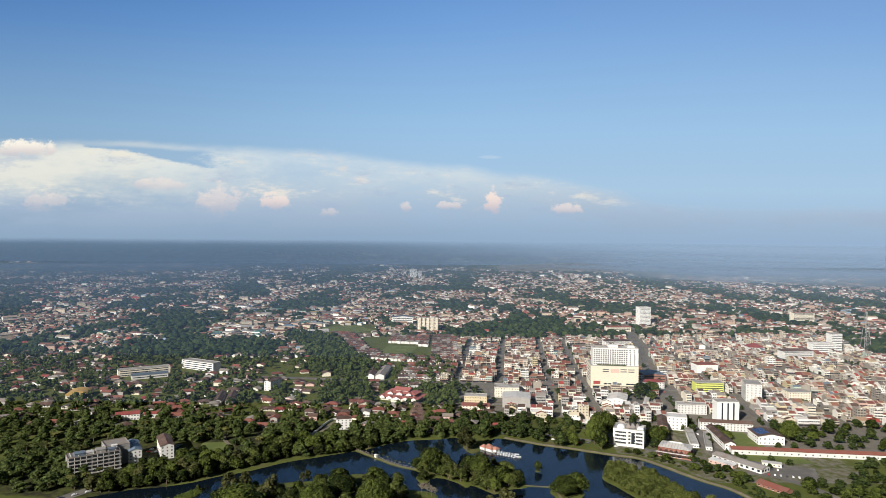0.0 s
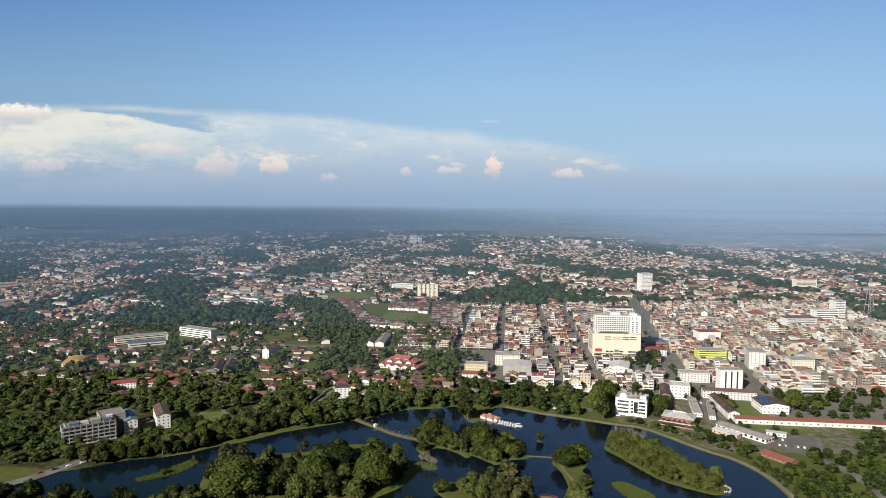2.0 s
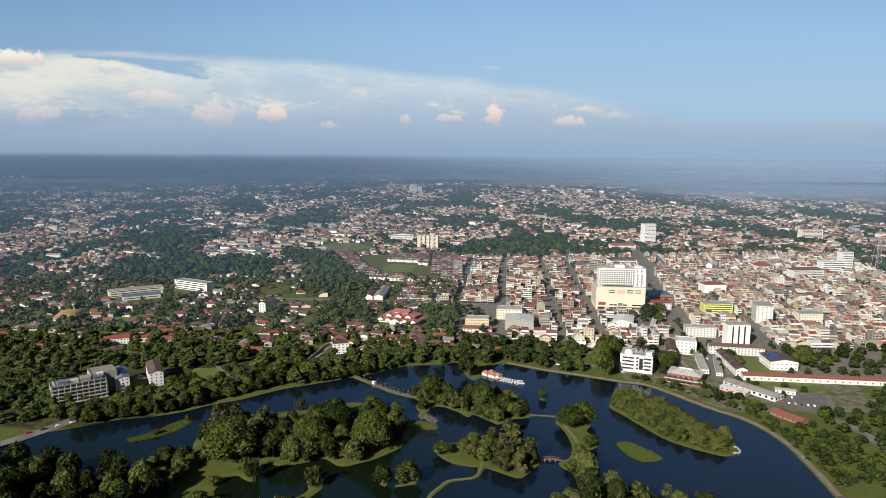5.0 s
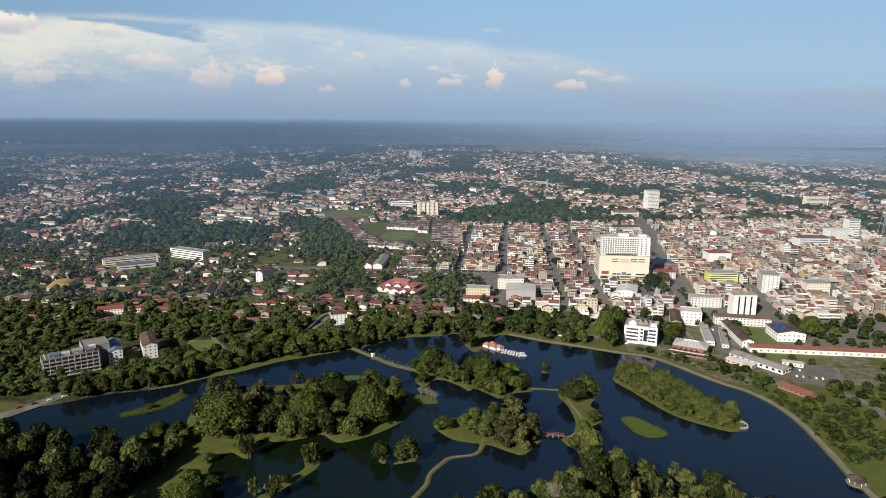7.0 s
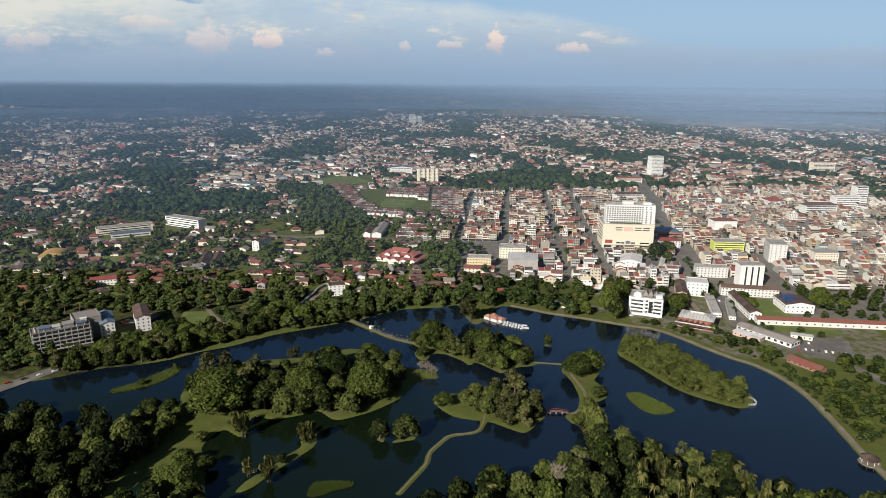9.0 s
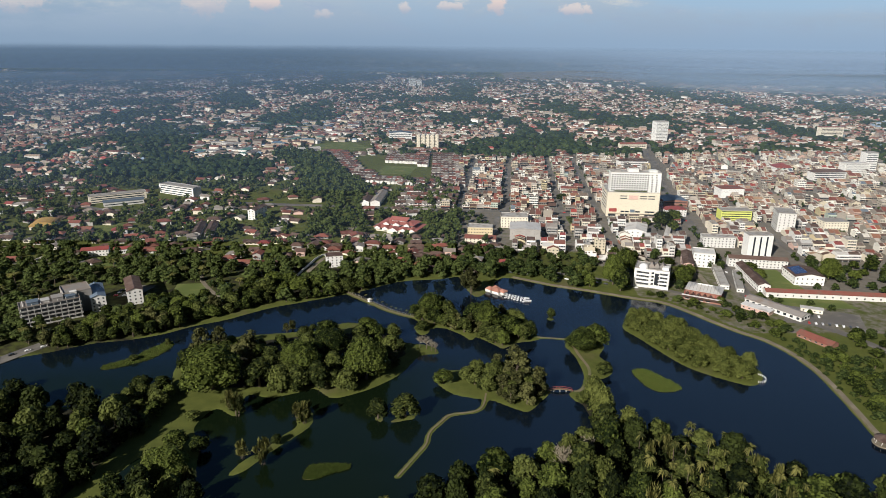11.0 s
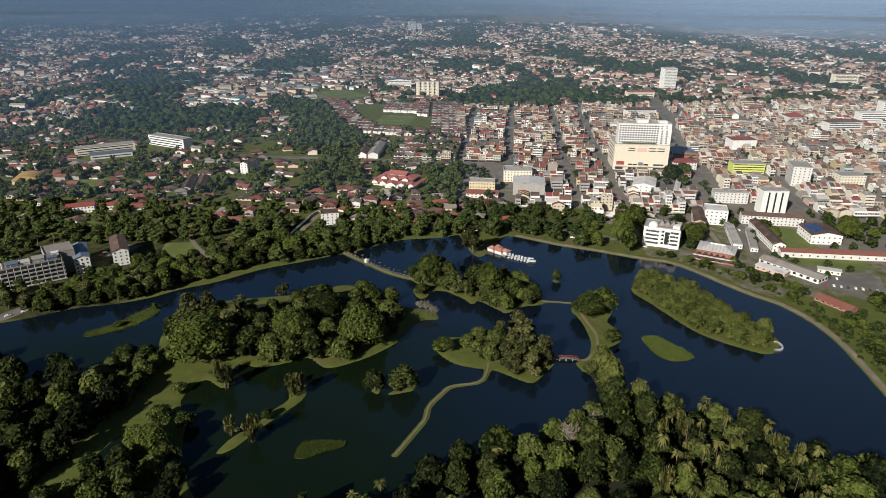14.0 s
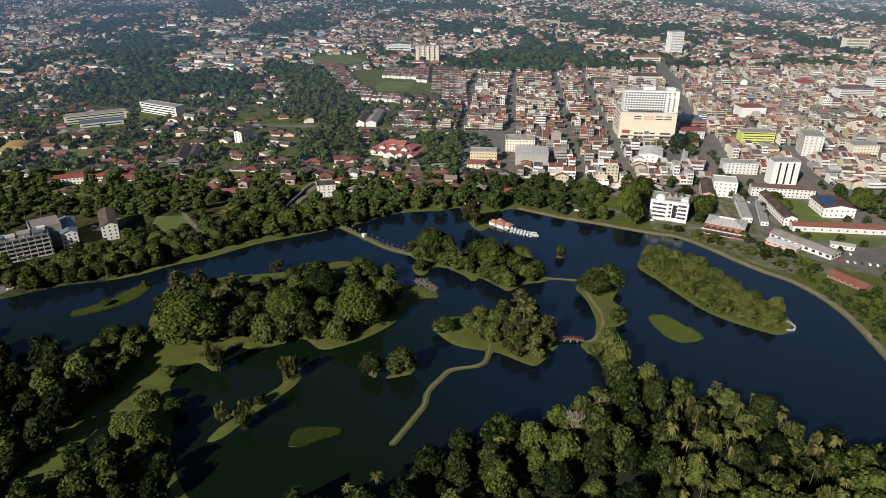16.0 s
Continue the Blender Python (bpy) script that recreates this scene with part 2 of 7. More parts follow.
def lake_water():
    m = bpy.data.materials.new("lake_water")
    m.use_nodes = True
    n = Nodes(m.node_tree)
    pos = n.add("ShaderNodeNewGeometry").outputs["Position"]
    b = n.add("ShaderNodeBsdfPrincipled")
    sp = n.add("ShaderNodeSeparateXYZ")
    n.put(sp.inputs[0], pos)
    # right and far water: bluer, some sky reflection put into its base colour
    reflect_side = n.step(n.math("ADD", n.math("MAXIMUM", n.math("SUBTRACT", sp.outputs[0], 20.0), n.math("MULTIPLY_ADD", sp.outputs[1], 1.5, -825.0)), n.math("MULTIPLY_ADD", n.noise(pos, 0.015, 3.0), 60.0, -30.0)), -70.0, 40.0)
    n.put(b.inputs["Base Color"], n.mix(reflect_side, n.mix(n.noise(pos, 0.03, 3.0), (0.0040, 0.0090, 0.0038), (0.0060, 0.0110, 0.0046)), n.mix(n.noise(pos, 0.012, 3.0), (0.0032, 0.0070, 0.0130), (0.0050, 0.0095, 0.0160))))
    n.put(b.inputs["Roughness"], n.math("MULTIPLY_ADD", n.noise(pos, 0.05, 3.0), 0.12, 0.05))
    n.put(b.inputs["Specular IOR Level"], n.math("MULTIPLY_ADD", reflect_side, 0.26, 0.24))
    n.put(b.inputs["IOR"], 1.33)
    bp = n.add("ShaderNodeBump")
    n.put(bp.inputs["Height"], n.noise(pos, 0.9, 4.0)), n.put(bp.inputs["Strength"], 0.12), n.put(bp.inputs["Distance"], 0.2)
    n.put(b.inputs["Normal"], bp.outputs[0])
    n.put(n.add("ShaderNodeOutputMaterial").inputs[0], b.outputs[0])
    return m


GROUND, WATER = grass_ground(), lake_water()
ASPHALT = surface("asphalt", (0.120, 0.112, 0.102), 0.9, scales=(0.05, 1.5), other=(0.175, 0.162, 0.142))
PAVING = surface("footpath_paving", (0.17, 0.145, 0.105), 0.9, scales=(0.1, 1.5), other=(0.22, 0.19, 0.14))
SAND = surface("sandy_path", (0.17, 0.14, 0.085), 0.95, scales=(0.1, 1.2), other=(0.12, 0.12, 0.05))
LAWN = surface("mown_lawn", (0.095, 0.125, 0.028), 0.95, scales=(0.06, 1.2), other=(0.14, 0.15, 0.045))
PALE_WALL = surface("white_painted_wall", (0.68, 0.67, 0.64), 0.8, scales=(0.12, 1.2), vary=0.1, spread=0.12)
CREAM_WALL = surface("cream_painted_wall", (0.70, 0.64, 0.52), 0.8, scales=(0.12, 1.2), vary=0.1, spread=0.1)
OCHRE_WALL = surface("yellow_painted_wall", (0.62, 0.52, 0.33), 0.8, scales=(0.12, 1.2), vary=0.1)
GREY_WALL = surface("grey_render_wall", (0.30, 0.285, 0.265), 0.85, scales=(0.12, 1.2), vary=0.2, spread=0.2)
PINK_WALL = surface("pink_painted_wall", (0.58, 0.40, 0.34), 0.8, scales=(0.12, 1.2), vary=0.12, spread=0.1)
BRICK_WALL = surface("red_brick_wall", (0.27, 0.135, 0.10), 0.85, scales=(0.2, 2.0))
TOWER_WALL = surface("bright_white_wall", (0.72, 0.72, 0.69), 0.7, scales=(0.1, 1.0), vary=0.06)
HOTEL_CREAM = surface("hotel_cream_wall", (0.66, 0.60, 0.475), 0.75, scales=(0.06, 1.0), vary=0.07)
TILE_RED = surface("red_clay_tiles", (0.175, 0.060, 0.045), 0.85, scales=(0.15, 2.5), vary=0.3, spread=0.35, other=(0.16, 0.08, 0.06))
TILE_BROWN = surface("brown_clay_tiles", (0.085, 0.052, 0.042), 0.88, scales=(0.15, 2.5), vary=0.3, spread=0.35, other=(0.12, 0.085, 0.07))
TILE_BRIGHT = surface("bright_red_roof", (0.21, 0.052, 0.047), 0.7, scales=(0.1, 2.0), vary=0.2, spread=0.2)
CIVIC_RED = surface("civic_red_tiles", (0.33, 0.115, 0.098), 0.75, scales=(0.1, 2.0), vary=0.2)
TILE_ORANGE = surface("orange_roof", (0.35, 0.165, 0.12), 0.8, scales=(0.1, 2.0), vary=0.2, spread=0.2)
SHEET_GREY = surface("grey_sheet_roof", (0.24, 0.22, 0.20), 0.6, scales=(0.1, 1.5), vary=0.2, spread=0.3, other=(0.22, 0.18, 0.15))
SHEET_PALE = surface("pale_sheet_roof", (0.55, 0.54, 0.52), 0.55, scales=(0.1, 1.5), vary=0.15, spread=0.2, other=(0.42, 0.39, 0.36))
SHEET_BLUE = surface("blue_sheet_roof", (0.115, 0.150, 0.190), 0.5, scales=(0.1, 1.5), vary=0.15, spread=0.2)
SHEET_GREEN = surface("green_sheet_roof", (0.14, 0.26, 0.20), 0.55, scales=(0.1, 1.5), vary=0.15)
CONCRETE = surface("weathered_concrete", (0.34, 0.33, 0.31), 0.9, scales=(0.15, 1.5), vary=0.2, spread=0.15, other=(0.22, 0.20, 0.18))
GLASS = surface("dark_window_glass", (0.03, 0.035, 0.04), 0.15, vary=0.3, bump=0, spec=0.6)
BARK = surface("bark", (0.11, 0.085, 0.065), 0.95, scales=(1.0, 6.0), vary=0.3)
GOLD_ROOF = surface("ochre_vault_roof", (0.42, 0.27, 0.09), 0.55, scales=(0.1, 1.5), vary=0.12)
YELLOW_GREEN = surface("lime_painted_wall", (0.60, 0.64, 0.16), 0.7, scales=(0.1, 1.0), vary=0.1)
SOLAR = surface("solar_panels", (0.03, 0.05, 0.12), 0.25, vary=0.2, bump=0, spec=0.6)
WHITE_TRIM = surface("white_trim", (0.75, 0.74, 0.72), 0.6, vary=0.06, bump=0.05)
BOAT_WHITE = surface("white_boat_shell", (0.75, 0.75, 0.74), 0.35, vary=0.06, bump=0)
RED_PAINT = surface("red_painted_timber", (0.30, 0.06, 0.05), 0.6, vary=0.15)
CAR_PAINTS = [surface("car_paint_" + c, v, 0.3, vary=0.04, bump=0, spec=0.6) for c, v in (("white", (0.7, 0.7, 0.7)), ("silver", (0.42, 0.43, 0.45)), ("dark", (0.04, 0.045, 0.05)), ("red", (0.35, 0.03, 0.03)))]
RUBBER = surface("tyre_rubber", (0.02, 0.02, 0.02), 0.9, vary=0.1, bump=0)
LEAF_BROAD = leafage("broad_leaves", (0.0078, 0.0145, 0.0036), (0.1180, 0.1480, 0.0320))
# deeper green than broad_leaves, with the woods' shade put into the colour
LEAF_SHADED = leafage("shaded_green_leaves", (0.0030, 0.0062, 0.0022), (0.0420, 0.0560, 0.0140))
LEAF_OLIVE = leafage("olive_leaves", (0.0135, 0.0210, 0.0055), (0.1200, 0.1400, 0.0380))
LEAF_FEATHER = leafage("feathery_leaves", (0.0290, 0.0330, 0.0120), (0.1480, 0.1500, 0.0560))
LEAF_WILLOW = leafage("bamboo_leaves", (0.0380, 0.0490, 0.0120), (0.1420, 0.1600, 0.0430))
LEAF_PALM = leafage("palm_fronds", (0.0290, 0.0370, 0.0110), (0.1850, 0.1780, 0.0560))
LEAF_WOOD = leafage("garden_leaves", (0.0170, 0.0285, 0.0090), (0.0980, 0.1270, 0.0380))
RUSH = leafage("rush_blades", (0.050, 0.072, 0.015), (0.130, 0.170, 0.040))
LEAF_DARK = leafage("far_foliage", (0.016, 0.030, 0.011), (0.066, 0.094, 0.030))
TWIG = surface("bare_twigs", (0.23, 0.20, 0.145), 0.95, vary=0.3)
FAR_ROOFS = surface("mixed_roofs", (0.2, 0.1, 0.08), 0.8, scales=(0.1, 1.0), islands=[(0.0, (0.183, 0.078, 0.056)), (0.24, (0.110, 0.076, 0.061)), (0.50, (0.305, 0.262, 0.220)), (0.66, (0.378, 0.293, 0.220)), (0.79, (0.232, 0.122, 0.085)), (0.89, (0.525, 0.488, 0.439)), (0.94, (0.305, 0.067, 0.055)), (0.975, (0.207, 0.281, 0.366))])
FAR_WALLS = surface("mixed_walls", (0.6, 0.58, 0.53), 0.8, scales=(0.1, 1.0), vary=0.1, islands=[(0.0, (0.68, 0.66, 0.60)), (0.25, (0.54, 0.46, 0.35)), (0.43, (0.36, 0.33, 0.28)), (0.58, (0.78, 0.77, 0.74)), (0.76, (0.23, 0.20, 0.17)), (0.90, (0.44, 0.31, 0.24))])

TOWN_WALLS = surface("town_walls", (0.6, 0.571, 0.493), 0.8, scales=(0.08, 0.9), vary=0.14, key="pick", islands=[(0.0, (0.68, 0.655, 0.586)), (0.16, (0.52, 0.463, 0.349)), (0.32, (0.40, 0.364, 0.302)), (0.48, (0.76, 0.744, 0.679)), (0.58, (0.29, 0.261, 0.219)), (0.70, (0.52, 0.443, 0.270)), (0.75, (0.46, 0.315, 0.251)), (0.81, (0.42, 0.483, 0.409)), (0.84, (0.20, 0.182, 0.158)), (0.91, (0.56, 0.492, 0.400))])
TOWN_ROOFS = surface("town_roofs", (0.216, 0.103, 0.076), 0.85, scales=(0.12, 0.8), vary=0.26, key="pick", islands=[(0.0, (0.178, 0.060, 0.046)), (0.20, (0.103, 0.062, 0.048)), (0.36, (0.232, 0.108, 0.068)), (0.48, (0.227, 0.185, 0.147)), (0.62, (0.151, 0.118, 0.095)), (0.72, (0.400, 0.360, 0.314)), (0.80, (0.292, 0.054, 0.043)), (0.87, (0.324, 0.216, 0.142)), (0.94, (0.140, 0.175, 0.209)), (0.97, (0.540, 0.505, 0.446))])
FAR_SHEDS = surface("shed_roofs", (0.3, 0.3, 0.3), 0.6, scales=(0.1, 1.0), islands=[(0.0, (0.30, 0.29, 0.28)), (0.20, (0.17, 0.15, 0.14)), (0.36, (0.12, 0.19, 0.27)), (0.46, (0.09, 0.20, 0.17)), (0.54, (0.50, 0.49, 0.47)), (0.64, (0.19, 0.085, 0.065)), (0.80, (0.30, 0.22, 0.09)), (0.88, (0.24, 0.18, 0.14))])


def mist():
    """Distance haze put into sheet colour: a pale blue veil, denser towards the rim of the plain and in a mist bank to
    the right.
    """
    m = bpy.data.materials.new("painted_haze")
    m.use_nodes = True
    n = Nodes(m.node_tree)
    pos = n.add("ShaderNodeNewGeometry").outputs["Position"]
    sp = n.add("ShaderNodeSeparateXYZ")
    n.put(sp.inputs[0], pos)
    x, y, z = sp.outputs
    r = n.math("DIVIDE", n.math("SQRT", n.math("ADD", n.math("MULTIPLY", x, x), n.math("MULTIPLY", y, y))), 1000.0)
    veil = n.math("MULTIPLY", n.math("POWER", r, 1.35), HAZE_AMOUNT)
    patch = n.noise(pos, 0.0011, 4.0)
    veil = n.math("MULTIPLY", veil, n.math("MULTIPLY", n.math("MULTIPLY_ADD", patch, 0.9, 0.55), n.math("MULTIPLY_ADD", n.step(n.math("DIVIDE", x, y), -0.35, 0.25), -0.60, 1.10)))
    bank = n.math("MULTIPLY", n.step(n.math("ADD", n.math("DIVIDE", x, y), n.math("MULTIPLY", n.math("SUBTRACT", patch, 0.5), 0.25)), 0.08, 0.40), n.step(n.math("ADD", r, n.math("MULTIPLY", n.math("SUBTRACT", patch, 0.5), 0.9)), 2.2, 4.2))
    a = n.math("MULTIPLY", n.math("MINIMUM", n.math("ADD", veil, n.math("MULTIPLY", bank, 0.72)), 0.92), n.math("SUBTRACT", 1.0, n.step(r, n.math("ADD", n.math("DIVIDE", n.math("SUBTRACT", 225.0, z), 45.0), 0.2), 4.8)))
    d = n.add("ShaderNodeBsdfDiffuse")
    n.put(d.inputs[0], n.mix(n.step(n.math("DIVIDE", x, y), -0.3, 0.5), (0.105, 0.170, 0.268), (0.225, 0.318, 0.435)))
    t = n.add("ShaderNodeBsdfTransparent")
    mx = n.add("ShaderNodeMixShader")
    n.put(mx.inputs[0], a), n.put(mx.inputs[1], t.outputs[0]), n.put(mx.inputs[2], d.outputs[0])
    n.put(n.add("ShaderNodeOutputMaterial").inputs[0], mx.outputs[0])
    return m


HAZE_AMOUNT = 0.098
HAZE = mist()


# ---- building blocks ----
class Shape:
    """Vertices and faces gathered into one mesh."""

    def __init__(self):
        self.v, self.f, self.m = [], [], []

    def add(self, verts, faces, mat=0):
        k = len(self.v)
        self.v += [tuple(p) for p in verts]
        self.f += [tuple(i + k for i in q) for q in faces]
        self.m += [mat] * len(faces)
        return self

    def box(self, x0, y0, z0, x1, y1, z1, mat=0):
        v = [(x, y, z) for z in (z0, z1) for x, y in ((x0, y0), (x1, y0), (x1, y1), (x0, y1))]
        return self.add(v, [(3, 2, 1, 0), (4, 5, 6, 7), (0, 1, 5, 4), (1, 2, 6, 5), (2, 3, 7, 6), (3, 0, 4, 7)], mat)

    def gable(self, x0, y0, x1, y1, z, rise, along="x", thick=0.25, mat=0):
        """Two pitched slabs with a ridge, closed below."""
        if along == "x":
            m = (y0 + y1) / 2
            a, b, c = [(x, y0, z) for x in (x0, x1)], [(x, m, z + rise) for x in (x0, x1)], [(x, y1, z) for x in (x0, x1)]
        else:
            m = (x0 + x1) / 2
            a, b, c = [(x1, y, z) for y in (y0, y1)], [(m, y, z + rise) for y in (y0, y1)], [(x0, y, z) for y in (y0, y1)]
        low = [(p[0], p[1], p[2] - thick) for p in a + b + c]
        return self.add(a + b + c + low, [(0, 1, 3, 2), (2, 3, 5, 4), (7, 6, 8, 9), (9, 8, 10, 11), (0, 6, 7, 1), (4, 5, 11, 10), (0, 2, 8, 6), (2, 4, 10, 8), (1, 7, 9, 3), (3, 9, 11, 5)], mat)

    def hip(self, x0, y0, x1, y1, z, rise, thick=0.25, mat=0):
        w, d = x1 - x0, y1 - y0
        k = min(w, d) / 2 * 0.98
        if w >= d:
            r = [(x0 + k, (y0 + y1) / 2, z + rise), (x1 - k, (y0 + y1) / 2, z + rise)]
        else:
            r = [((x0 + x1) / 2, y0 + k, z + rise), ((x0 + x1) / 2, y1 - k, z + rise)]
        e = [(x0, y0, z), (x1, y0, z), (x1, y1, z), (x0, y1, z)]
        b = [(x, y, z - thick) for x, y, _ in e]
        top = [(0, 1, 5, 4), (1, 2, 5), (2, 3, 4, 5), (3, 0, 4)] if w >= d else [(0, 1, 4), (1, 2, 5, 4), (2, 3, 5), (3, 0, 4, 5)]
        side = [(6, 7, 1, 0), (7, 8, 2, 1), (8, 9, 3, 2), (9, 6, 0, 3), (9, 8, 7, 6)]
        return self.add(e + r + b, top + side, mat)

    def tube(self, pts, radii, n=7, mat=0):
        pts = [Vector(p) for p in pts]
        rings = []
        for i, (p, r) in enumerate(zip(pts, radii)):
            d = (pts[min(i + 1, len(pts) - 1)] - pts[max(i - 1, 0)]).normalized()
            s = d.orthogonal().normalized()
            t = d.cross(s)
            rings.append([p + (s * math.cos(a) + t * math.sin(a)) * r for a in (2 * math.pi * j / n for j in range(n))])
        v = [tuple(q) for ring in rings for q in ring]
        f = [(i * n + j, i * n + (j + 1) % n, (i + 1) * n + (j + 1) % n, (i + 1) * n + j) for i in range(len(pts) - 1) for j in range(n)]
        f.append(tuple(range((len(pts) - 1) * n, len(pts) * n)))
        return self.add(v, f, mat)

    def mesh(self, name, *mats):
        me = bpy.data.meshes.new(name)
        me.from_pydata(self.v, [], self.f)
        for m in mats:
            me.materials.append(m)
        if len(mats) > 1:
            me.polygons.foreach_set("material_index", self.m)
        me.update()
        return me


def part(name, shape, material, parent, label=""):
    """One mesh as a part of a thing."""
    me = shape if isinstance(shape, bpy.types.Mesh) else shape.mesh(name, *(material if isinstance(material, (list, tuple)) else (material,)))
    ob = new(name, me)
    ob.parent = parent
    return tagged(ob, label) if label else ob


def thing(name, m, label, category, group="", kind=""):
    ob = new(name)
    ob.matrix_world = m
    return tagged(ob, label, category, group, kind)


def solid(name, shape, mats, label, category, kind="", m=None):
    me = shape.mesh(name, *(mats if isinstance(mats, (list, tuple)) else (mats,)))
    ob = new(name, me)
    if m is not None:
        ob.matrix_world = m
    return tagged(ob, label, category, "", kind)


# ---- plan of the lake, in metres ----
NORTH_SHORE = [(-297, 559), (-273, 574), (-248, 581), (-224, 593), (-208, 607), (-183, 622), (-154, 647), (-125, 663), (-90, 683), (-72, 694), (-43, 717), (-2, 725), (17, 731), (24, 695), (32, 678), (42, 691), (56, 726), (69, 729), (91, 716), (110, 705), (138, 693), (177, 674), (199, 665), (215, 645), (229, 622), (243, 602), (257, 586), (267, 560), (270, 530), (267, 490), (263, 455), (262, 428)]
NEAR_SHORE = [(256, 405), (216, 402), (196, 409), (179, 419), (166, 433), (153, 441), (140, 447), (126, 451), (115, 458), (107, 474), (100, 497), (91, 501), (95, 468), (82, 438), (49, 423), (20, 415), (-3, 402), (-21, 383), (-46, 374), (-76, 368), (-95, 360)]
PENINSULA = [(-113, 376), (-132, 405), (-142, 439), (-152, 459), (-146, 481), (-130, 472), (-131, 498), (-114, 495), (-95, 503), (-86, 507), (-73, 495), (-57, 502), (-44, 512), (-29, 530), (-17, 557), (-3, 561), (-9, 574), (-34, 582), (-35, 600), (-53, 609), (-80, 617), (-104, 601), (-160, 589), (-195, 572), (-192, 532), (-189, 510), (-213, 492), (-223, 480), (-237, 480), (-300, 490), (-335, 515), (-330, 540)]
LAKE = NORTH_SHORE + NEAR_SHORE + PENINSULA
ISLANDS = {
    "willow": [(151, 611), (164, 633), (178, 628), (200, 613), (207, 577), (221, 561), (231, 539), (228, 526), (218, 516), (207, 519), (182, 540), (168, 568), (160, 588)],
    "meadow": [(138, 535), (147, 538), (155, 529), (165, 514), (161, 508), (150, 506), (143, 512), (139, 526)],
    "spit": [(97, 577), (108, 593), (125, 593), (126, 574), (119, 559), (124, 547), (124, 536), (118, 527), (108, 520), (103, 507), (99, 490), (90, 492), (87, 503), (96, 510), (102, 529), (102, 547), (100, 563)],
    "middle": [(-5, 610), (8, 625), (40, 642), (61, 626), (78, 593), (73, 585), (59, 581), (48, 571), (42, 576), (28, 591), (23, 585), (16, 595), (3, 607)],
    "grove": [(-4, 519), (3, 533), (18, 535), (37, 542), (58, 554), (67, 535), (74, 508), (65, 492), (56, 480), (48, 483), (40, 489), (32, 494), (18, 497), (6, 503)],
    "landing": [(-45, 640), (-28, 633), (-20, 649), (3, 654), (11, 639), (3, 622), (-6, 608), (-13, 608), (-24, 626)],
    "islet_a": [(-22, 612), (-12, 612), (-11, 600), (-16, 594), (-21, 600)],
    "islet_b": [(-42, 470), (-40, 473), (-37, 471), (-38, 467)],
    "islet_c": [(-32, 466), (-26, 472), (-19, 475), (-17, 471), (-25, 468)],
    "islet_d": [(90, 628), (93, 631), (96, 628), (93, 625)],
    "hook": [(-93, 476), (-86, 481), (-81, 470), (-82, 460), (-91, 446), (-100, 433), (-109, 417), (-116, 413), (-112, 425), (-102, 438), (-95, 451), (-89, 461)],
    "reeds": [(-75, 411), (-72, 421), (-55, 423), (-51, 420), (-61, 415), (-70, 410)],
    "bar": [(-246, 537), (-232, 549), (-226, 561), (-215, 577), (-209, 571), (-215, 552), (-226, 541), (-242, 532)],
}
# narrow banks that carry paths across the water: points and half width
BANKS = [([(30, 502), (27, 486), (21, 479), (6, 475), (0, 467), (-7, 455), (-9, 443), (-13, 434), (-24, 412)], 1.35),
         ([(-90, 686), (-63, 659), (-43, 640), (-21, 628)], 2.6), ([(76, 591), (106, 587)], 1.3)]


def rounded(pts, closed=True, n=4):
    """A smooth line through the points."""
    k, out = len(pts), []
    for i in range(k if closed else k - 1):
        p = [Vector(pts[j % k]) if closed else Vector(pts[min(max(j, 0), k - 1)]) for j in (i - 1, i, i + 1, i + 2)]
        for s in range(n):
            t = s / n
            out.append(0.5 * (2 * p[1] + (p[2] - p[0]) * t + (2 * p[0] - 5 * p[1] + 4 * p[2] - p[3]) * t * t + (3 * p[1] - p[0] - 3 * p[2] + p[3]) * t ** 3))
    return [tuple(q) for q in out] + ([] if closed else [tuple(pts[-1])])


def reach(px, py, line, closed=True):
    """Distance of many places to a line, below zero inside a closed one."""
    best, inside = np.full(px.shape, 1e9), np.zeros(px.shape, bool)
    for (ax, ay), (bx, by) in zip(line, line[1:] + line[:1] if closed else line[1:]):
        vx, vy = bx - ax, by - ay
        t = np.clip(((px - ax) * vx + (py - ay) * vy) / (vx * vx + vy * vy + 1e-9), 0, 1)
        best = np.minimum(best, np.hypot(px - ax - t * vx, py - ay - t * vy))
        if closed and by != ay:
            inside ^= ((ay > py) != (by > py)) & (px < vx * (py - ay) / vy + ax)
    return np.where(inside, -best, best)


LAKE_LINE = rounded(LAKE)
ISLE_LINES = [rounded(p) for p in ISLANDS.values()]
BANK_LINES = [(rounded(p, False), w) for p, w in BANKS]


POND = [(-178, 403), (-175, 421), (-169, 432), (-157, 437), (-157, 421), (-163, 404)]
POND_LINE = rounded(POND)


def shore(px, py):
    """Metres from dry land into the lake: above zero in open water, below zero on land."""
    d = np.maximum(-reach(px, py, LAKE_LINE), -reach(px, py, POND_LINE))
    for line in ISLE_LINES:
        d = np.minimum(d, reach(px, py, line))
    for line, w in BANK_LINES:
        d = np.minimum(d, reach(px, py, line, False) - w)
    return d


def holds(poly, x, y):
    """Whether one place lies inside an outline."""
    odd = False
    for (ax, ay), (bx, by) in zip(poly, poly[1:] + poly[:1]):
        if (ay > y) != (by > y) and x < (bx - ax) * (y - ay) / (by - ay) + ax:
            odd = not odd
    return odd


def wave(x, y, s, seed=0.0):
    return noise.noise(Vector((x / s + seed, y / s - seed, seed)))


def town_uv(x, y):
    """Across and along the town's grid of streets."""
    return (x - 300) - 0.1 * (y - 800), (y - 800) + 0.1 * (x - 300)


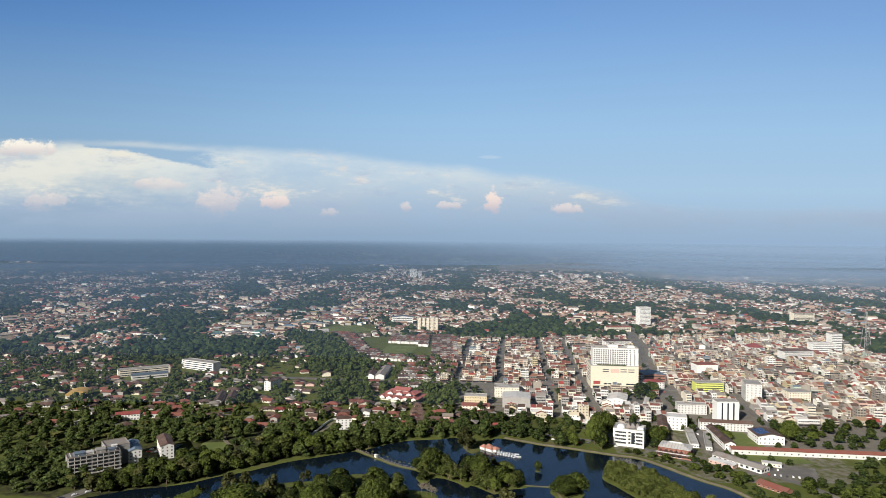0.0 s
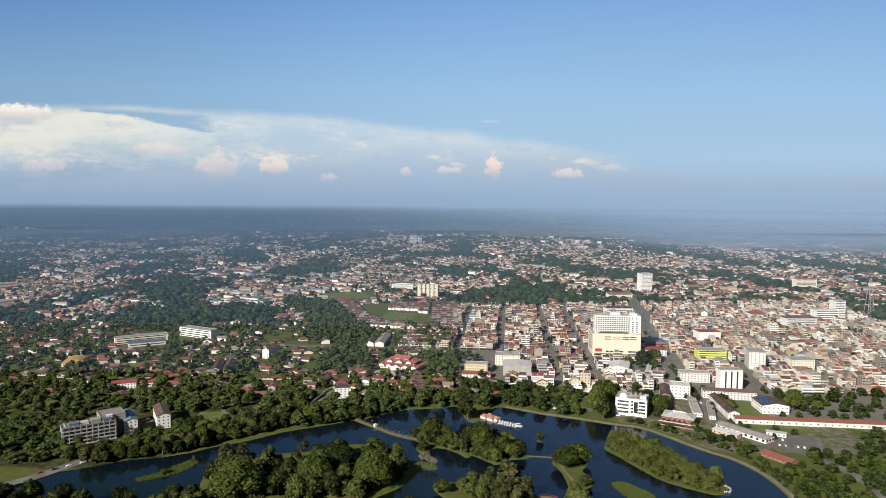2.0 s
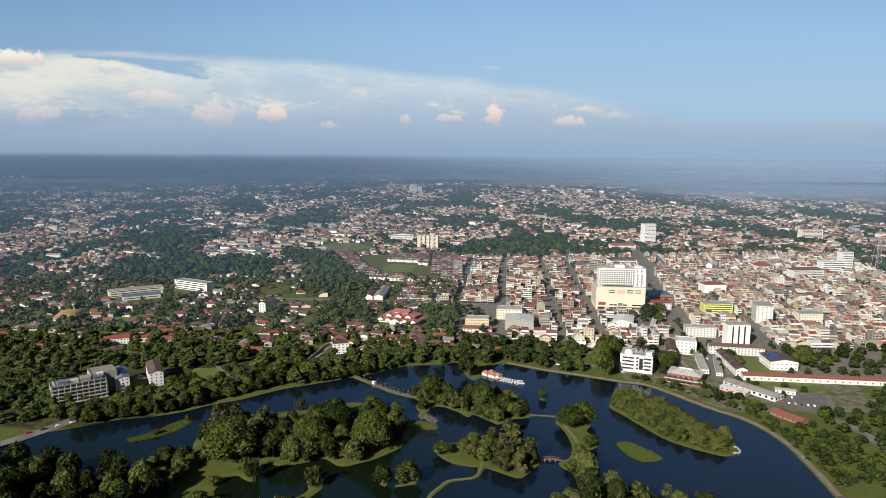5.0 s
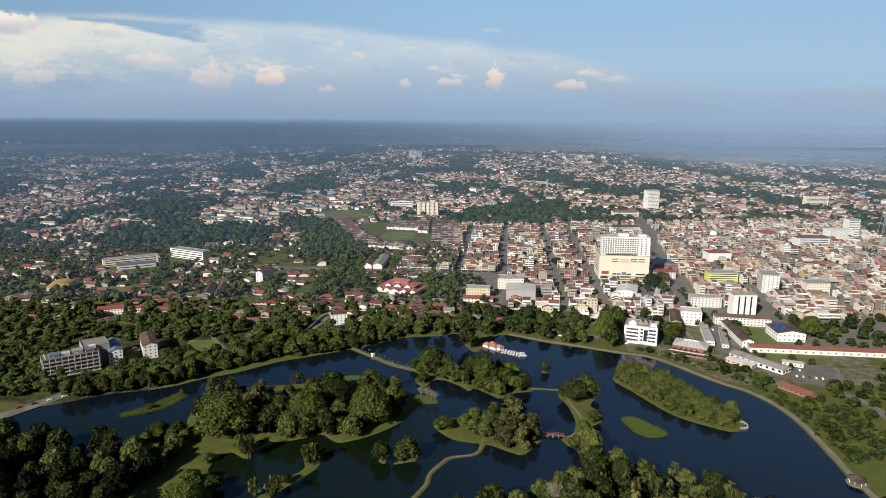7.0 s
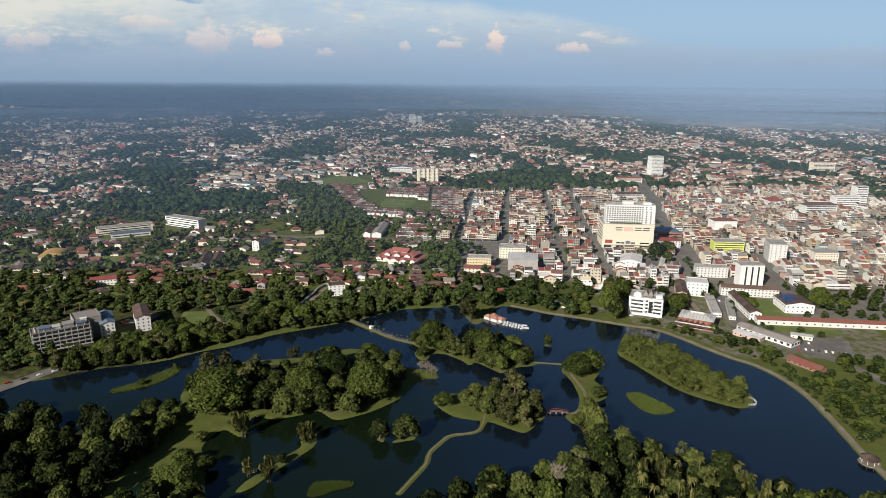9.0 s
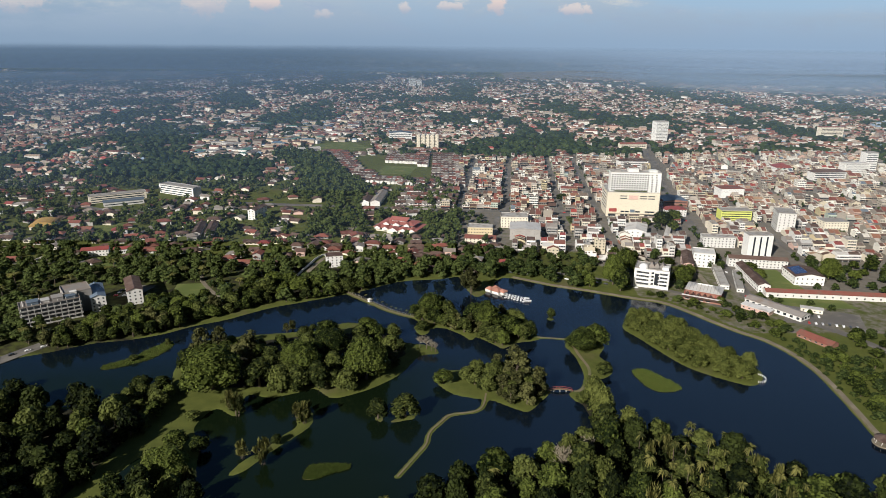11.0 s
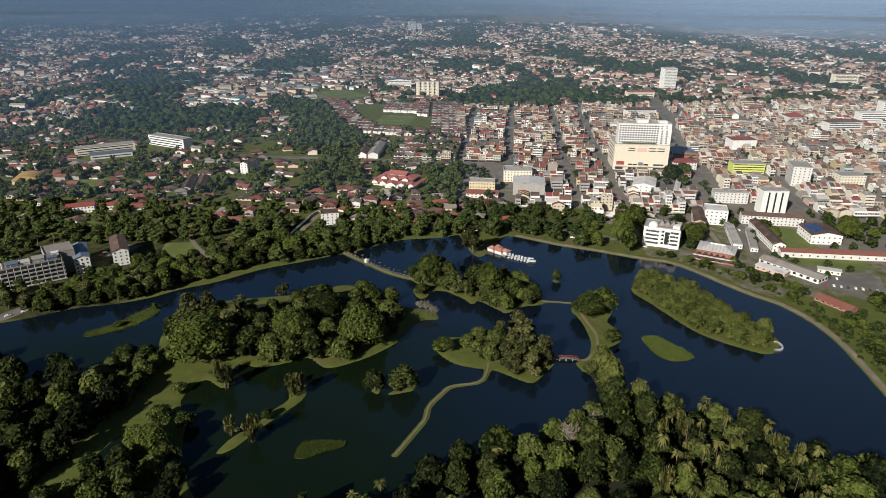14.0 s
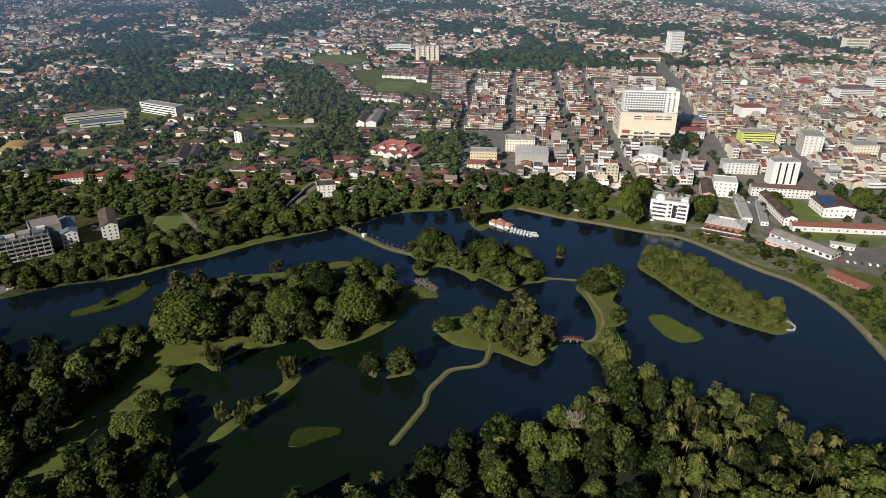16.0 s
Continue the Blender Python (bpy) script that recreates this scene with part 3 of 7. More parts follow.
def town_xy(u, v):
    return 300 + (u + 0.1 * v) / 1.01, 800 + (v - 0.1 * u) / 1.01


def ease(a, b, v):
    t = np.clip((v - a) / (b - a), 0, 1)
    return t * t * (3 - 2 * t)


def built(x, y):
    """How built-up the ground is, 0 to 1."""
    u, v = town_uv(x, y)
    core = ease(-330, -290, u) * ease(150, 185, v) * (1 - 0.35 * ease(700, 1100, v))
    front = ease(-150, -120, u) * ease(-60, 0, v - 0.15 * u)
    east = ease(-30, 0, u) * ease(-120, -90, v)
    return np.maximum(np.maximum(core, front), np.maximum(east, 0.18))


# ground: one sheet, fine round the lake and coarse out to the rim
def lines(lo, hi, step, far_lo, far_hi, grow=1.16):
    a = list(np.arange(lo, hi + 0.1, step))
    s = step
    while a[-1] < far_hi:
        s *= grow
        a.append(a[-1] + s)
    s = step
    while a[0] > far_lo:
        s *= grow
        a.insert(0, a[0] - s)
    return np.array(a)


gx_, gy_ = lines(-345, 290, 2.6, -5600, 5600), lines(345, 745, 2.6, -1500, 5400)
GX, GY = np.meshgrid(gx_, gy_)
D = np.full(GX.shape, -50.0)
near = (GX > -360) & (GX < 300) & (GY > 340) & (GY < 750)
D[near] = shore(GX[near], GY[near])
GZ = np.where(D < 0, np.minimum(0.0, -0.25 + 0.12 * -D), -0.25 - 0.35 * np.minimum(D, 6))
GZ = np.where(D < -2.2, 0.0, GZ)
GZ += np.where(D < -8, 0.35 * np.sin(GX / 23) * np.cos(GY / 31) * (GY < 740) * 0.5, 0)
GZ += 125 * np.exp(-(((GX + 3020) / 230) ** 2 + ((GY - 3850) / 330) ** 2)) + 40 * np.exp(-(((GX - 900) / 500) ** 2 + ((GY - 4700) / 200) ** 2))
ny, nx = GX.shape
idx = np.arange(ny * nx).reshape(ny, nx)
quads = np.stack([idx[:-1, :-1], idx[:-1, 1:], idx[1:, 1:], idx[1:, :-1]], -1).reshape(-1, 4)
gm = bpy.data.meshes.new("ground")
gm.from_pydata(np.stack([GX, GY, GZ], -1).reshape(-1, 3).tolist(), [], quads.tolist())
gm.materials.append(GROUND)
BU = built(GX, GY)
BU = np.where((GX > 184) & (GY > 600) & (GY < 760) & (D < -9) & (GX < 420), np.maximum(BU, 0.5), BU)
BU = np.where((GX > 15) & (GX < 165) & (GY > 812) & (GY < 985), np.maximum(BU, 0.62), BU)
gm.attributes.new("urban", "FLOAT", "POINT").data.foreach_set("value", BU.ravel().astype(np.float32))
FOREST = [[(-95, 320), (-60, 374), (-20, 384), (20, 416), (70, 434), (84, 460), (90, 498), (100, 495), (116, 450), (130, 440), (165, 427), (200, 408), (262, 402), (275, 372), (255, 320)],
          [(-440, 320), (-120, 320), (-128, 385), (-150, 392), (-196, 385), (-186, 440), (-205, 475), (-240, 480), (-300, 490), (-345, 510), (-440, 520)], [(-185, 515), (-150, 505), (-60, 510), (-25, 560), (-45, 600), (-100, 595), (-185, 568)],
          [(-205, 650), (-150, 660), (-95, 692), (-60, 725), (-60, 760), (-130, 790), (-170, 770), (-200, 745), (-190, 690)]]
# where the ground takes the litter colour with painted shade, weaker in the suburbs
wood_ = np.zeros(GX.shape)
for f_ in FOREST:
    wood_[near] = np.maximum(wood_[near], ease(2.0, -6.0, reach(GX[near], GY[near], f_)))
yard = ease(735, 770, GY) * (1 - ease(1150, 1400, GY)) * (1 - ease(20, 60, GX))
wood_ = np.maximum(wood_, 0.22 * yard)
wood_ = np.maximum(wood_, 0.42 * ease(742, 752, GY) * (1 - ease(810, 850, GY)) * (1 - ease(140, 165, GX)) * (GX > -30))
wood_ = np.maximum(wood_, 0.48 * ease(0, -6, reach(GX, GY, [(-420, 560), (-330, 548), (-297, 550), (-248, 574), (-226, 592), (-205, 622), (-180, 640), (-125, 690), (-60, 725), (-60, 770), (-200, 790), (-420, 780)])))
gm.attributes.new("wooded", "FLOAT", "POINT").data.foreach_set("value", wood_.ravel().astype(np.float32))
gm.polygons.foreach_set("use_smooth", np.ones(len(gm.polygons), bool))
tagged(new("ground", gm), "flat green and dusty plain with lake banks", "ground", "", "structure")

w = Shape()
w.add([(-355, 340, -0.45), (295, 340, -0.45), (295, 740, -0.45), (-355, 740, -0.45)], [(0, 1, 2, 3)])
solid("water", w, WATER, "still dark lake water between wooded islands", "lake", "structure")


def strip(name, pts, width, material, label, category, z=0.02, smooth=True, kind="structure"):
    """A road or path of even width along a line, a few centimetres thick."""
    line = rounded(pts, False, 6) if smooth and len(pts) > 2 else pts
    p = [Vector((*q[:2], 0)) for q in line]
    s = Shape()
    v = []
    for i, q in enumerate(p):
        d = (p[min(i + 1, len(p) - 1)] - p[max(i - 1, 0)]).normalized()
        o = Vector((-d.y, d.x, 0)) * width / 2
        v += [(q.x + o.x, q.y + o.y, z), (q.x - o.x, q.y - o.y, z), (q.x - o.x * 1.02, q.y - o.y * 1.02, z - 0.3), (q.x + o.x * 1.02, q.y + o.y * 1.02, z - 0.3)]
    f = []
    for i in range(len(p) - 1):
        a, b = 4 * i, 4 * i + 4
        f += [(a, a + 1, b + 1, b), (a + 1, a + 2, b + 2, b + 1), (a + 3, a, b, b + 3)]
    s.add(v, f)
    return solid(name, s, material, label, category, kind)


def streetline(u, v0, v1):
    return [town_xy(u, v) for v in (v0, (v0 + v1) / 2, v1)]


STREETS_U = [-299, -231, -155, -104, 8, 95, 190, 290, 400]
STREETS_V = [175, 300, 420, 545, 680]
MAIN_ROAD = [(285, 640), (287, 681), (296, 749), (306, 815), (318, 894), (326, 953), (337, 1036), (354, 1135), (402, 1328), (433, 1501), (469, 1684)]
for i, u in enumerate(STREETS_U):
    if u == 8:
        strip("road", MAIN_ROAD, 11, ASPHALT, "broad grey main road through the town", "road", 0.18)
    else:
        strip("road", streetline(u, {95: -10}.get(u, 178), 760), 7.5, ASPHALT, "grey asphalt town street between shop rows", "road", 0.10 + 0.02 * i)
strip("road", [(57, 830), (69, 929), (74, 972)], 7, ASPHALT, "short grey street down to the lake", "road", 0.11)
strip("road", [(122, 820), (126, 912), (128, 974)], 7, ASPHALT, "short grey street down to the lake", "road", 0.11)
strip("road", [(253, 655), (260, 712), (263, 748)], 5, PAVING, "pale service lane beside yards", "road", 0.13)
for i, v in enumerate(STREETS_V):
    a = -330 if v > 180 else -620
    strip("road", [town_xy(u, v) for u in (a, a / 2, 430)], 12 if v == 175 else 7.5, ASPHALT, "grey asphalt cross street of the town", "road", 0.30 + 0.02 * i)
strip("road", [(-420, 470), (-345, 520), (-312, 566), (-296, 584), (-268, 602), (-230, 614)], 12, ASPHALT, "grey lakeside road under trees", "road", 0.12)
strip("road", [(-700, 1180), (-600, 1120), (-520, 1020), (-446, 985), (-340, 1000), (-276, 1005)], 11, ASPHALT, "grey main road past small houses", "road", 0.5)
strip("road", [(-480, 760), (-380, 770), (-300, 800), (-200, 850), (-120, 905), (-20, 965)], 6, ASPHALT, "narrow lane between houses and trees", "road", 0.14)
strip("road", [(-144, 704), (-138, 742), (-131, 779), (-124, 798), (-118, 840), (-110, 1000)], 5, PAVING, "narrow pale lane", "road", 0.16)
strip("road", [(-60, 1010), (-52, 1080), (-40, 1200)], 9, ASPHALT, "street beside long market sheds", "road", 0.18)
strip("path", [(-203, 660), (-208, 674), (-219, 688), (-236, 714), (-246, 740)], 4, PAVING, "pale path across the lawn", "path", 0.12)
def beside(pts, off):
    """The line a few metres to the left of another."""
    out = []
    for i, p in enumerate(pts):
        a, b = Vector(pts[max(i - 1, 0)]), Vector(pts[min(i + 1, len(pts) - 1)])
        d = (b - a).normalized()
        out.append((p[0] - d.y * off, p[1] + d.x * off))
    return out


strip("path", beside(NORTH_SHORE[17:], 3.4), 3.4, PAVING, "pale lakeside footpath along the shore", "path", 0.14)
strip("kerb", beside(NORTH_SHORE[17:], 1.0), 0.7, SAND, "low tan stone edge of the lake", "kerb", 0.12)
strip("road", [(300, 640), (330, 600), (345, 560), (342, 500), (330, 440)], 9, ASPHALT, "grey lakeside road", "road", 0.16)
strip("road", [(0, 800), (40, 775), (90, 756), (150, 730), (190, 712), (225, 690), (250, 660), (262, 640)], 6, ASPHALT, "lakeside road lined with trees", "road", 0.18)
strip("path", [(102, 585), (104, 560), (107, 540), (104, 522), (96, 508), (90, 505)], 2.2, SAND, "sandy path along the spit", "path", 0.08)
for (pts, wdt), lab in zip(BANKS, ("winding sandy path on a narrow bank", "sandy causeway path over the lake", "narrow path bank between islands")):
    strip("path", pts, wdt * 0.9, SAND, lab, "path", 0.06)


def plot(name, pts, material, label, category, z=0.1):
    s = Shape()
    n_ = len(pts)
    s.add([(x, y, z) for x, y in pts] + [(x, y, z - 0.35) for x, y in pts], [tuple(range(n_))] + [(i, i + n_, (i + 1) % n_ + n_, (i + 1) % n_) for i in range(n_)])
    return solid(name, s, material, label, category, "structure")


plot("lawn", [(-249, 655), (-229, 652), (-214, 674), (-232, 707), (-257, 705)], LAWN, "open mown lawn near the lake", "lawn", 0.05)
plot("sports_field", [(313, 700), (350, 700), (350, 758), (313, 764)], LAWN, "green school field", "field", 0.06)
plot("lawn", [(312, 655), (480, 655), (480, 678), (305, 683)], LAWN, "green strip beside a long school block", "lawn", 0.06)
plot("parking_lot", [(292, 625), (350, 600), (366, 640), (312, 662)], ASPHALT, "grey asphalt yard beside the lake road", "parking lot", 0.07)
plot("parking_lot", [(-306, 668), (-280, 676), (-276, 700), (-306, 700)], ASPHALT, "dark parking yard between blocks", "parking lot", 0.07)
plot("parking_lot", [(246, 800), (268, 800), (276, 930), (252, 930)], ASPHALT, "grey yard with sheds", "parking lot", 0.07)
plot("lawn", [(-290, 1485), (-225, 1480), (-160, 1560), (-220, 1640), (-290, 1600)], LAWN, "green playing field", "field", 0.05)
plot("lawn", [(-120, 1260), (-60, 1255), (-50, 1330), (-110, 1345)], LAWN, "green open field among houses", "field", 0.05)
plot("lawn", [(-384, 752), (-392, 780), (-345, 792), (-327, 785), (-330, 757)], LAWN, "rough green field below a school", "field", 0.05)
plot("lawn", [(-451, 886), (-478, 940), (-402, 917), (-388, 877), (-427, 865)], LAWN, "rough green field among houses", "field", 0.06)


# added level sheets over the plain that carry the painted haze and cast no shadow
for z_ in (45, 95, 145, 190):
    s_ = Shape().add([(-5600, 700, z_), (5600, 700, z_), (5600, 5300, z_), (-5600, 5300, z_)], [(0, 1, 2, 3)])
    solid("mist_layer", s_, HAZE, "added level sheet of painted blue haze over the plain", "mist", "structure").visible_shadow = False


# ---- trees ----
rng = np.random.default_rng(7)
_t = bmesh.new()
bmesh.ops.create_icosphere(_t, subdivisions=2, radius=1.0)
ICO_V = np.array([v.co for v in _t.verts])
ICO_F = np.array([[v.index for v in f.verts] for f in _t.faces])
_t.free()
_t = bmesh.new()
bmesh.ops.create_icosphere(_t, subdivisions=1, radius=1.0)
ICO1_V = np.array([v.co for v in _t.verts])
ICO1_F = np.array([[v.index for v in f.verts] for f in _t.faces])
_t.free()
G_ = (1 + 5 ** 0.5) / 2
ICO0_V = np.array([(-1, G_, 0), (1, G_, 0), (-1, -G_, 0), (1, -G_, 0), (0, -1, G_), (0, 1, G_), (0, -1, -G_), (0, 1, -G_), (G_, 0, -1), (G_, 0, 1), (-G_, 0, -1), (-G_, 0, 1)]) / math.sqrt(1 + G_ * G_)
ICO0_F = np.array([(0, 11, 5), (0, 5, 1), (0, 1, 7), (0, 7, 10), (0, 10, 11), (1, 5, 9), (5, 11, 4), (11, 10, 2), (10, 7, 6), (7, 1, 8), (3, 9, 4), (3, 4, 2), (3, 2, 6), (3, 6, 8), (3, 8, 9), (4, 9, 5), (2, 4, 11), (6, 2, 10), (8, 6, 7), (9, 8, 1)])


def pydata(name, v, f, *mats):
    me = bpy.data.meshes.new(name)
    me.from_pydata(v if isinstance(v, list) else v.tolist(), [], f if isinstance(f, list) else f.tolist())
    for m in mats:
        me.materials.append(m)
    return me


def leaf_cloud(centres, radii, count, size, squash=1.0, droop=0.0, core=0.8, seed=0, plain=False):
    """Leaf clumps as small bent quads over the skins of several lobes, round darker cores."""
    r = np.random.default_rng(seed)
    c, rad = np.array(centres, float), np.array(radii, float)
    V, F = [], []
    k = 0
    ball, faces = (ICO0_V, ICO0_F) if plain else (ICO1_V, ICO1_F)
    for ci, ri in zip(c, rad):
        lump = 1 + 0.16 * r.standard_normal(len(ball))[:, None]
        V.append(ci + ball * lump * ri * core * np.array([1, 1, squash]))
        F += (faces + k).tolist()
        k += len(ball)
    pick = r.choice(len(c), count * 2, p=rad ** 2 / (rad ** 2).sum())
    d = r.standard_normal((count * 2, 3))
    d[:, 2] = d[:, 2] * 0.85 + 0.25
    d /= np.linalg.norm(d, axis=1)[:, None]
    pos = c[pick] + d * (rad[pick] * r.uniform(0.82, 1.12, count * 2))[:, None] * np.array([1, 1, squash])
    deep = np.zeros(len(pos), bool)
    for ci, ri in zip(c, rad):
        q = (pos - ci) / np.array([1, 1, squash])
        deep |= np.linalg.norm(q, axis=1) < ri * 0.78
    pos, d = pos[~deep][:count], d[~deep][:count]
    n = d + 0.55 * r.standard_normal(d.shape)
    n[:, 2] += 0.35
    n /= np.linalg.norm(n, axis=1)[:, None]
    s = np.cross(n, r.standard_normal(n.shape))
    s /= np.linalg.norm(s, axis=1)[:, None] + 1e-9
    t = np.cross(n, s)
    if droop:
        t = t * (1 - droop) + np.array([0, 0, -1.0]) * droop
    z = (size * r.uniform(0.55, 1.35, len(pos)))[:, None]
    V.append(np.concatenate([pos - s * z * 0.5 - t * z * 0.5, pos + s * z * 0.5 - t * z * 0.4, pos + s * z * 0.4 + t * z * 0.6 - n * z * 0.15, pos - s * z * 0.45 + t * z * 0.5 - n * z * 0.15]))
    m = len(pos)
    F += np.stack([np.arange(m) + k + j * m for j in range(4)], 1).tolist()
    return np.concatenate(V), F


def trunk_mesh(h, r, lean, limbs, spread, seed):
    q = random.Random(seed)
    s = Shape()
    top = Vector((lean, lean * 0.4, h))
    s.tube([(0, 0, -0.5), (lean * 0.2, 0, h * 0.35), (lean * 0.6, lean * 0.2, h * 0.7), tuple(top)], [r * 1.25, r, r * 0.75, r * 0.4], 6)
    for i in range(limbs):
        a = 2 * math.pi * (i + q.random() * 0.6) / limbs
        z = h * q.uniform(0.4, 0.75)
        b = Vector((lean * 0.5, 0, z))
        e = b + Vector((math.cos(a) * spread, math.sin(a) * spread, h * q.uniform(0.25, 0.5)))
        s.tube([tuple(b), tuple(b.lerp(e, 0.5) + Vector((0, 0, 0.5))), tuple(e)], [r * 0.45, r * 0.3, r * 0.12], 4)
    return s.mesh("trunk", BARK)


def broad_crown(seed, leaf, lobes=9, quads=1000, size=1.15, flat=0.75, h=16.0, r=8.0, droop=0.0, base=0.36, plain=False):
    q = random.Random(seed)
    cs, rs = [(0, 0, h * 0.64)], [r * 0.58]
    for i in range(lobes):
        a = 2 * math.pi * (i * 0.382 + q.random() * 0.15)
        e = math.sqrt((i + 0.6) / lobes)
        rr = r * q.uniform(0.30, 0.46)
        cs.append((math.cos(a) * (r - rr) * e, math.sin(a) * (r - rr) * e, h * (base + (0.80 - base) * (1 - e * e) + q.uniform(-0.07, 0.12))))
        rs.append(rr)
    V, F = leaf_cloud(cs, rs, quads, size, flat, droop, seed=seed, plain=plain)
    V[:, 2] = np.minimum(V[:, 2], h * 1.02)
    return pydata("crown", V, F, leaf)


def tall_crown(seed, leaf, quads=1000, size=0.95, h=16.0, r=6.0, droop=0.35):
    q = random.Random(seed)
    cs, rs = [], []
    for i in range(16):
        z = q.uniform(0.14, 0.92)
        w = r * (1 - abs(z - 0.45) * 0.95) * 0.75
        a = q.random() * 6.283
        cs.append((math.cos(a) * w * q.uniform(0.2, 1), math.sin(a) * w * q.uniform(0.2, 1), h * z))
        rs.append(r * q.uniform(0.22, 0.36))
    V, F = leaf_cloud(cs, rs, quads, size, 1.25, droop, 0.62, seed)
    return pydata("crown", V, F, leaf)


def palm_crown(seed, n=26, length=4.2, z0=11.0, upright=0.45):
    q = random.Random(seed)
    s = Shape()
    for i in range(n):
        a = 2 * math.pi * i / n + q.uniform(-0.15, 0.15)
        rise = q.uniform(-0.1, 1.0) * upright * 2
        L = length * q.uniform(0.8, 1.1)
        c, si = math.cos(a), math.sin(a)
        pts = []
        for j in range(6):
            t = j / 5
            pts.append((t * L * (1 - 0.15 * t), rise * t * L * 0.7 - 1.0 * t * t * L * 0.62))
        for sg in (-1, 1):
            v, f = [], []
            for j, (d, z) in enumerate(pts):
                w = 0.50 * math.sin(math.pi * (0.12 + 0.85 * j / 5))
                v += [(c * d, si * d, z0 + z), (c * d - si * w * sg, si * d + c * w * sg, z0 + z - w * 0.55)]
            f = [(2 * j, 2 * j + 1, 2 * j + 3, 2 * j + 2) for j in range(5)]
            s.add(v, f)
    return s.mesh("crown", LEAF_PALM)


def fan_crown(seed, stems=17, h=12.0, r=5.0):
    """A clump of traveller's palms: stalks with broad torn blades."""
    q = random.Random(seed)
    s = Shape()
    for k_ in range(stems):
        bx, by = q.uniform(-r, r) * 0.7, q.uniform(-r, r) * 0.7
        top, az0 = h * q.uniform(0.08, 0.70), q.random() * 3.14
        for i in range(9):
            a = math.pi * (0.08 + 0.84 * i / 8)
            L = h * q.uniform(0.26, 0.36)
            dirx, dz = math.cos(a), math.sin(a) + 0.1
            ux, uy = math.cos(az0), math.sin(az0)
            tip = (bx + ux * dirx * L, by + uy * dirx * L, top + dz * L)
            mid = (bx + ux * dirx * L * 0.5, by + uy * dirx * L * 0.5, top + dz * L * 0.55)
            w = 0.55
            ox, oy = -uy * w, ux * w
            s.add([(bx, by, top), (mid[0] + ox, mid[1] + oy, mid[2] - 0.2), tip, (mid[0] - ox, mid[1] - oy, mid[2] - 0.2)], [(0, 1, 2), (0, 2, 3)])
            s.add([(mid[0], mid[1], mid[2]), (tip[0] + ox * 1.2, tip[1] + oy * 1.2, tip[2] - 0.5), (tip[0], tip[1], tip[2] + 0.4), (tip[0] - ox * 1.2, tip[1] - oy * 1.2, tip[2] - 0.5)], [(0, 1, 2), (0, 2, 3)])
    return s.mesh("crown", LEAF_PALM)


def bare_crown(seed):
    q = random.Random(seed)
    s = Shape()
    for i in range(26):
        a, e = q.random() * 6.283, q.uniform(0.3, 1.2)
        L = q.uniform(3, 6)
        b = Vector((0, 0, q.uniform(4, 7)))
        d = Vector((math.cos(a) * math.cos(e), math.sin(a) * math.cos(e), math.sin(e)))
        m_ = b + d * L * 0.6
        s.tube([tuple(b), tuple(m_), tuple(b + d * L + Vector((q.uniform(-1, 1), q.uniform(-1, 1), 0.6)))], [0.2, 0.12, 0.05], 4)
        for _ in range(4):
            e2 = m_ + Vector((q.uniform(-2, 2), q.uniform(-2, 2), q.uniform(0.5, 2.5)))
            s.tube([tuple(m_), tuple(e2)], [0.1, 0.04], 3)
    return s.mesh("crown", TWIG)


TRUNKS = [trunk_mesh(10.5, 0.45, 0.5, 4, 3.5, 1), trunk_mesh(11, 0.5, -0.6, 5, 4.0, 2)]
SLIM = trunk_mesh(10.5, 0.28, 0.4, 3, 2.0, 3)
PALM_TRUNK = Shape().tube([(0, 0, -0.5), (0.3, 0, 4), (0.5, 0.1, 8), (0.6, 0.1, 11)], [0.32, 0.22, 0.18, 0.16], 7).mesh("trunk", BARK)
_s = Shape()
for _a in range(6):
    _s.tube([(math.cos(_a) * 1.2, math.sin(_a) * 1.2, -0.5), (math.cos(_a) * 1.5, math.sin(_a) * 1.5, 4.5)], [0.25, 0.16], 5)
FAN_TRUNK = _s.mesh("trunk", BARK)
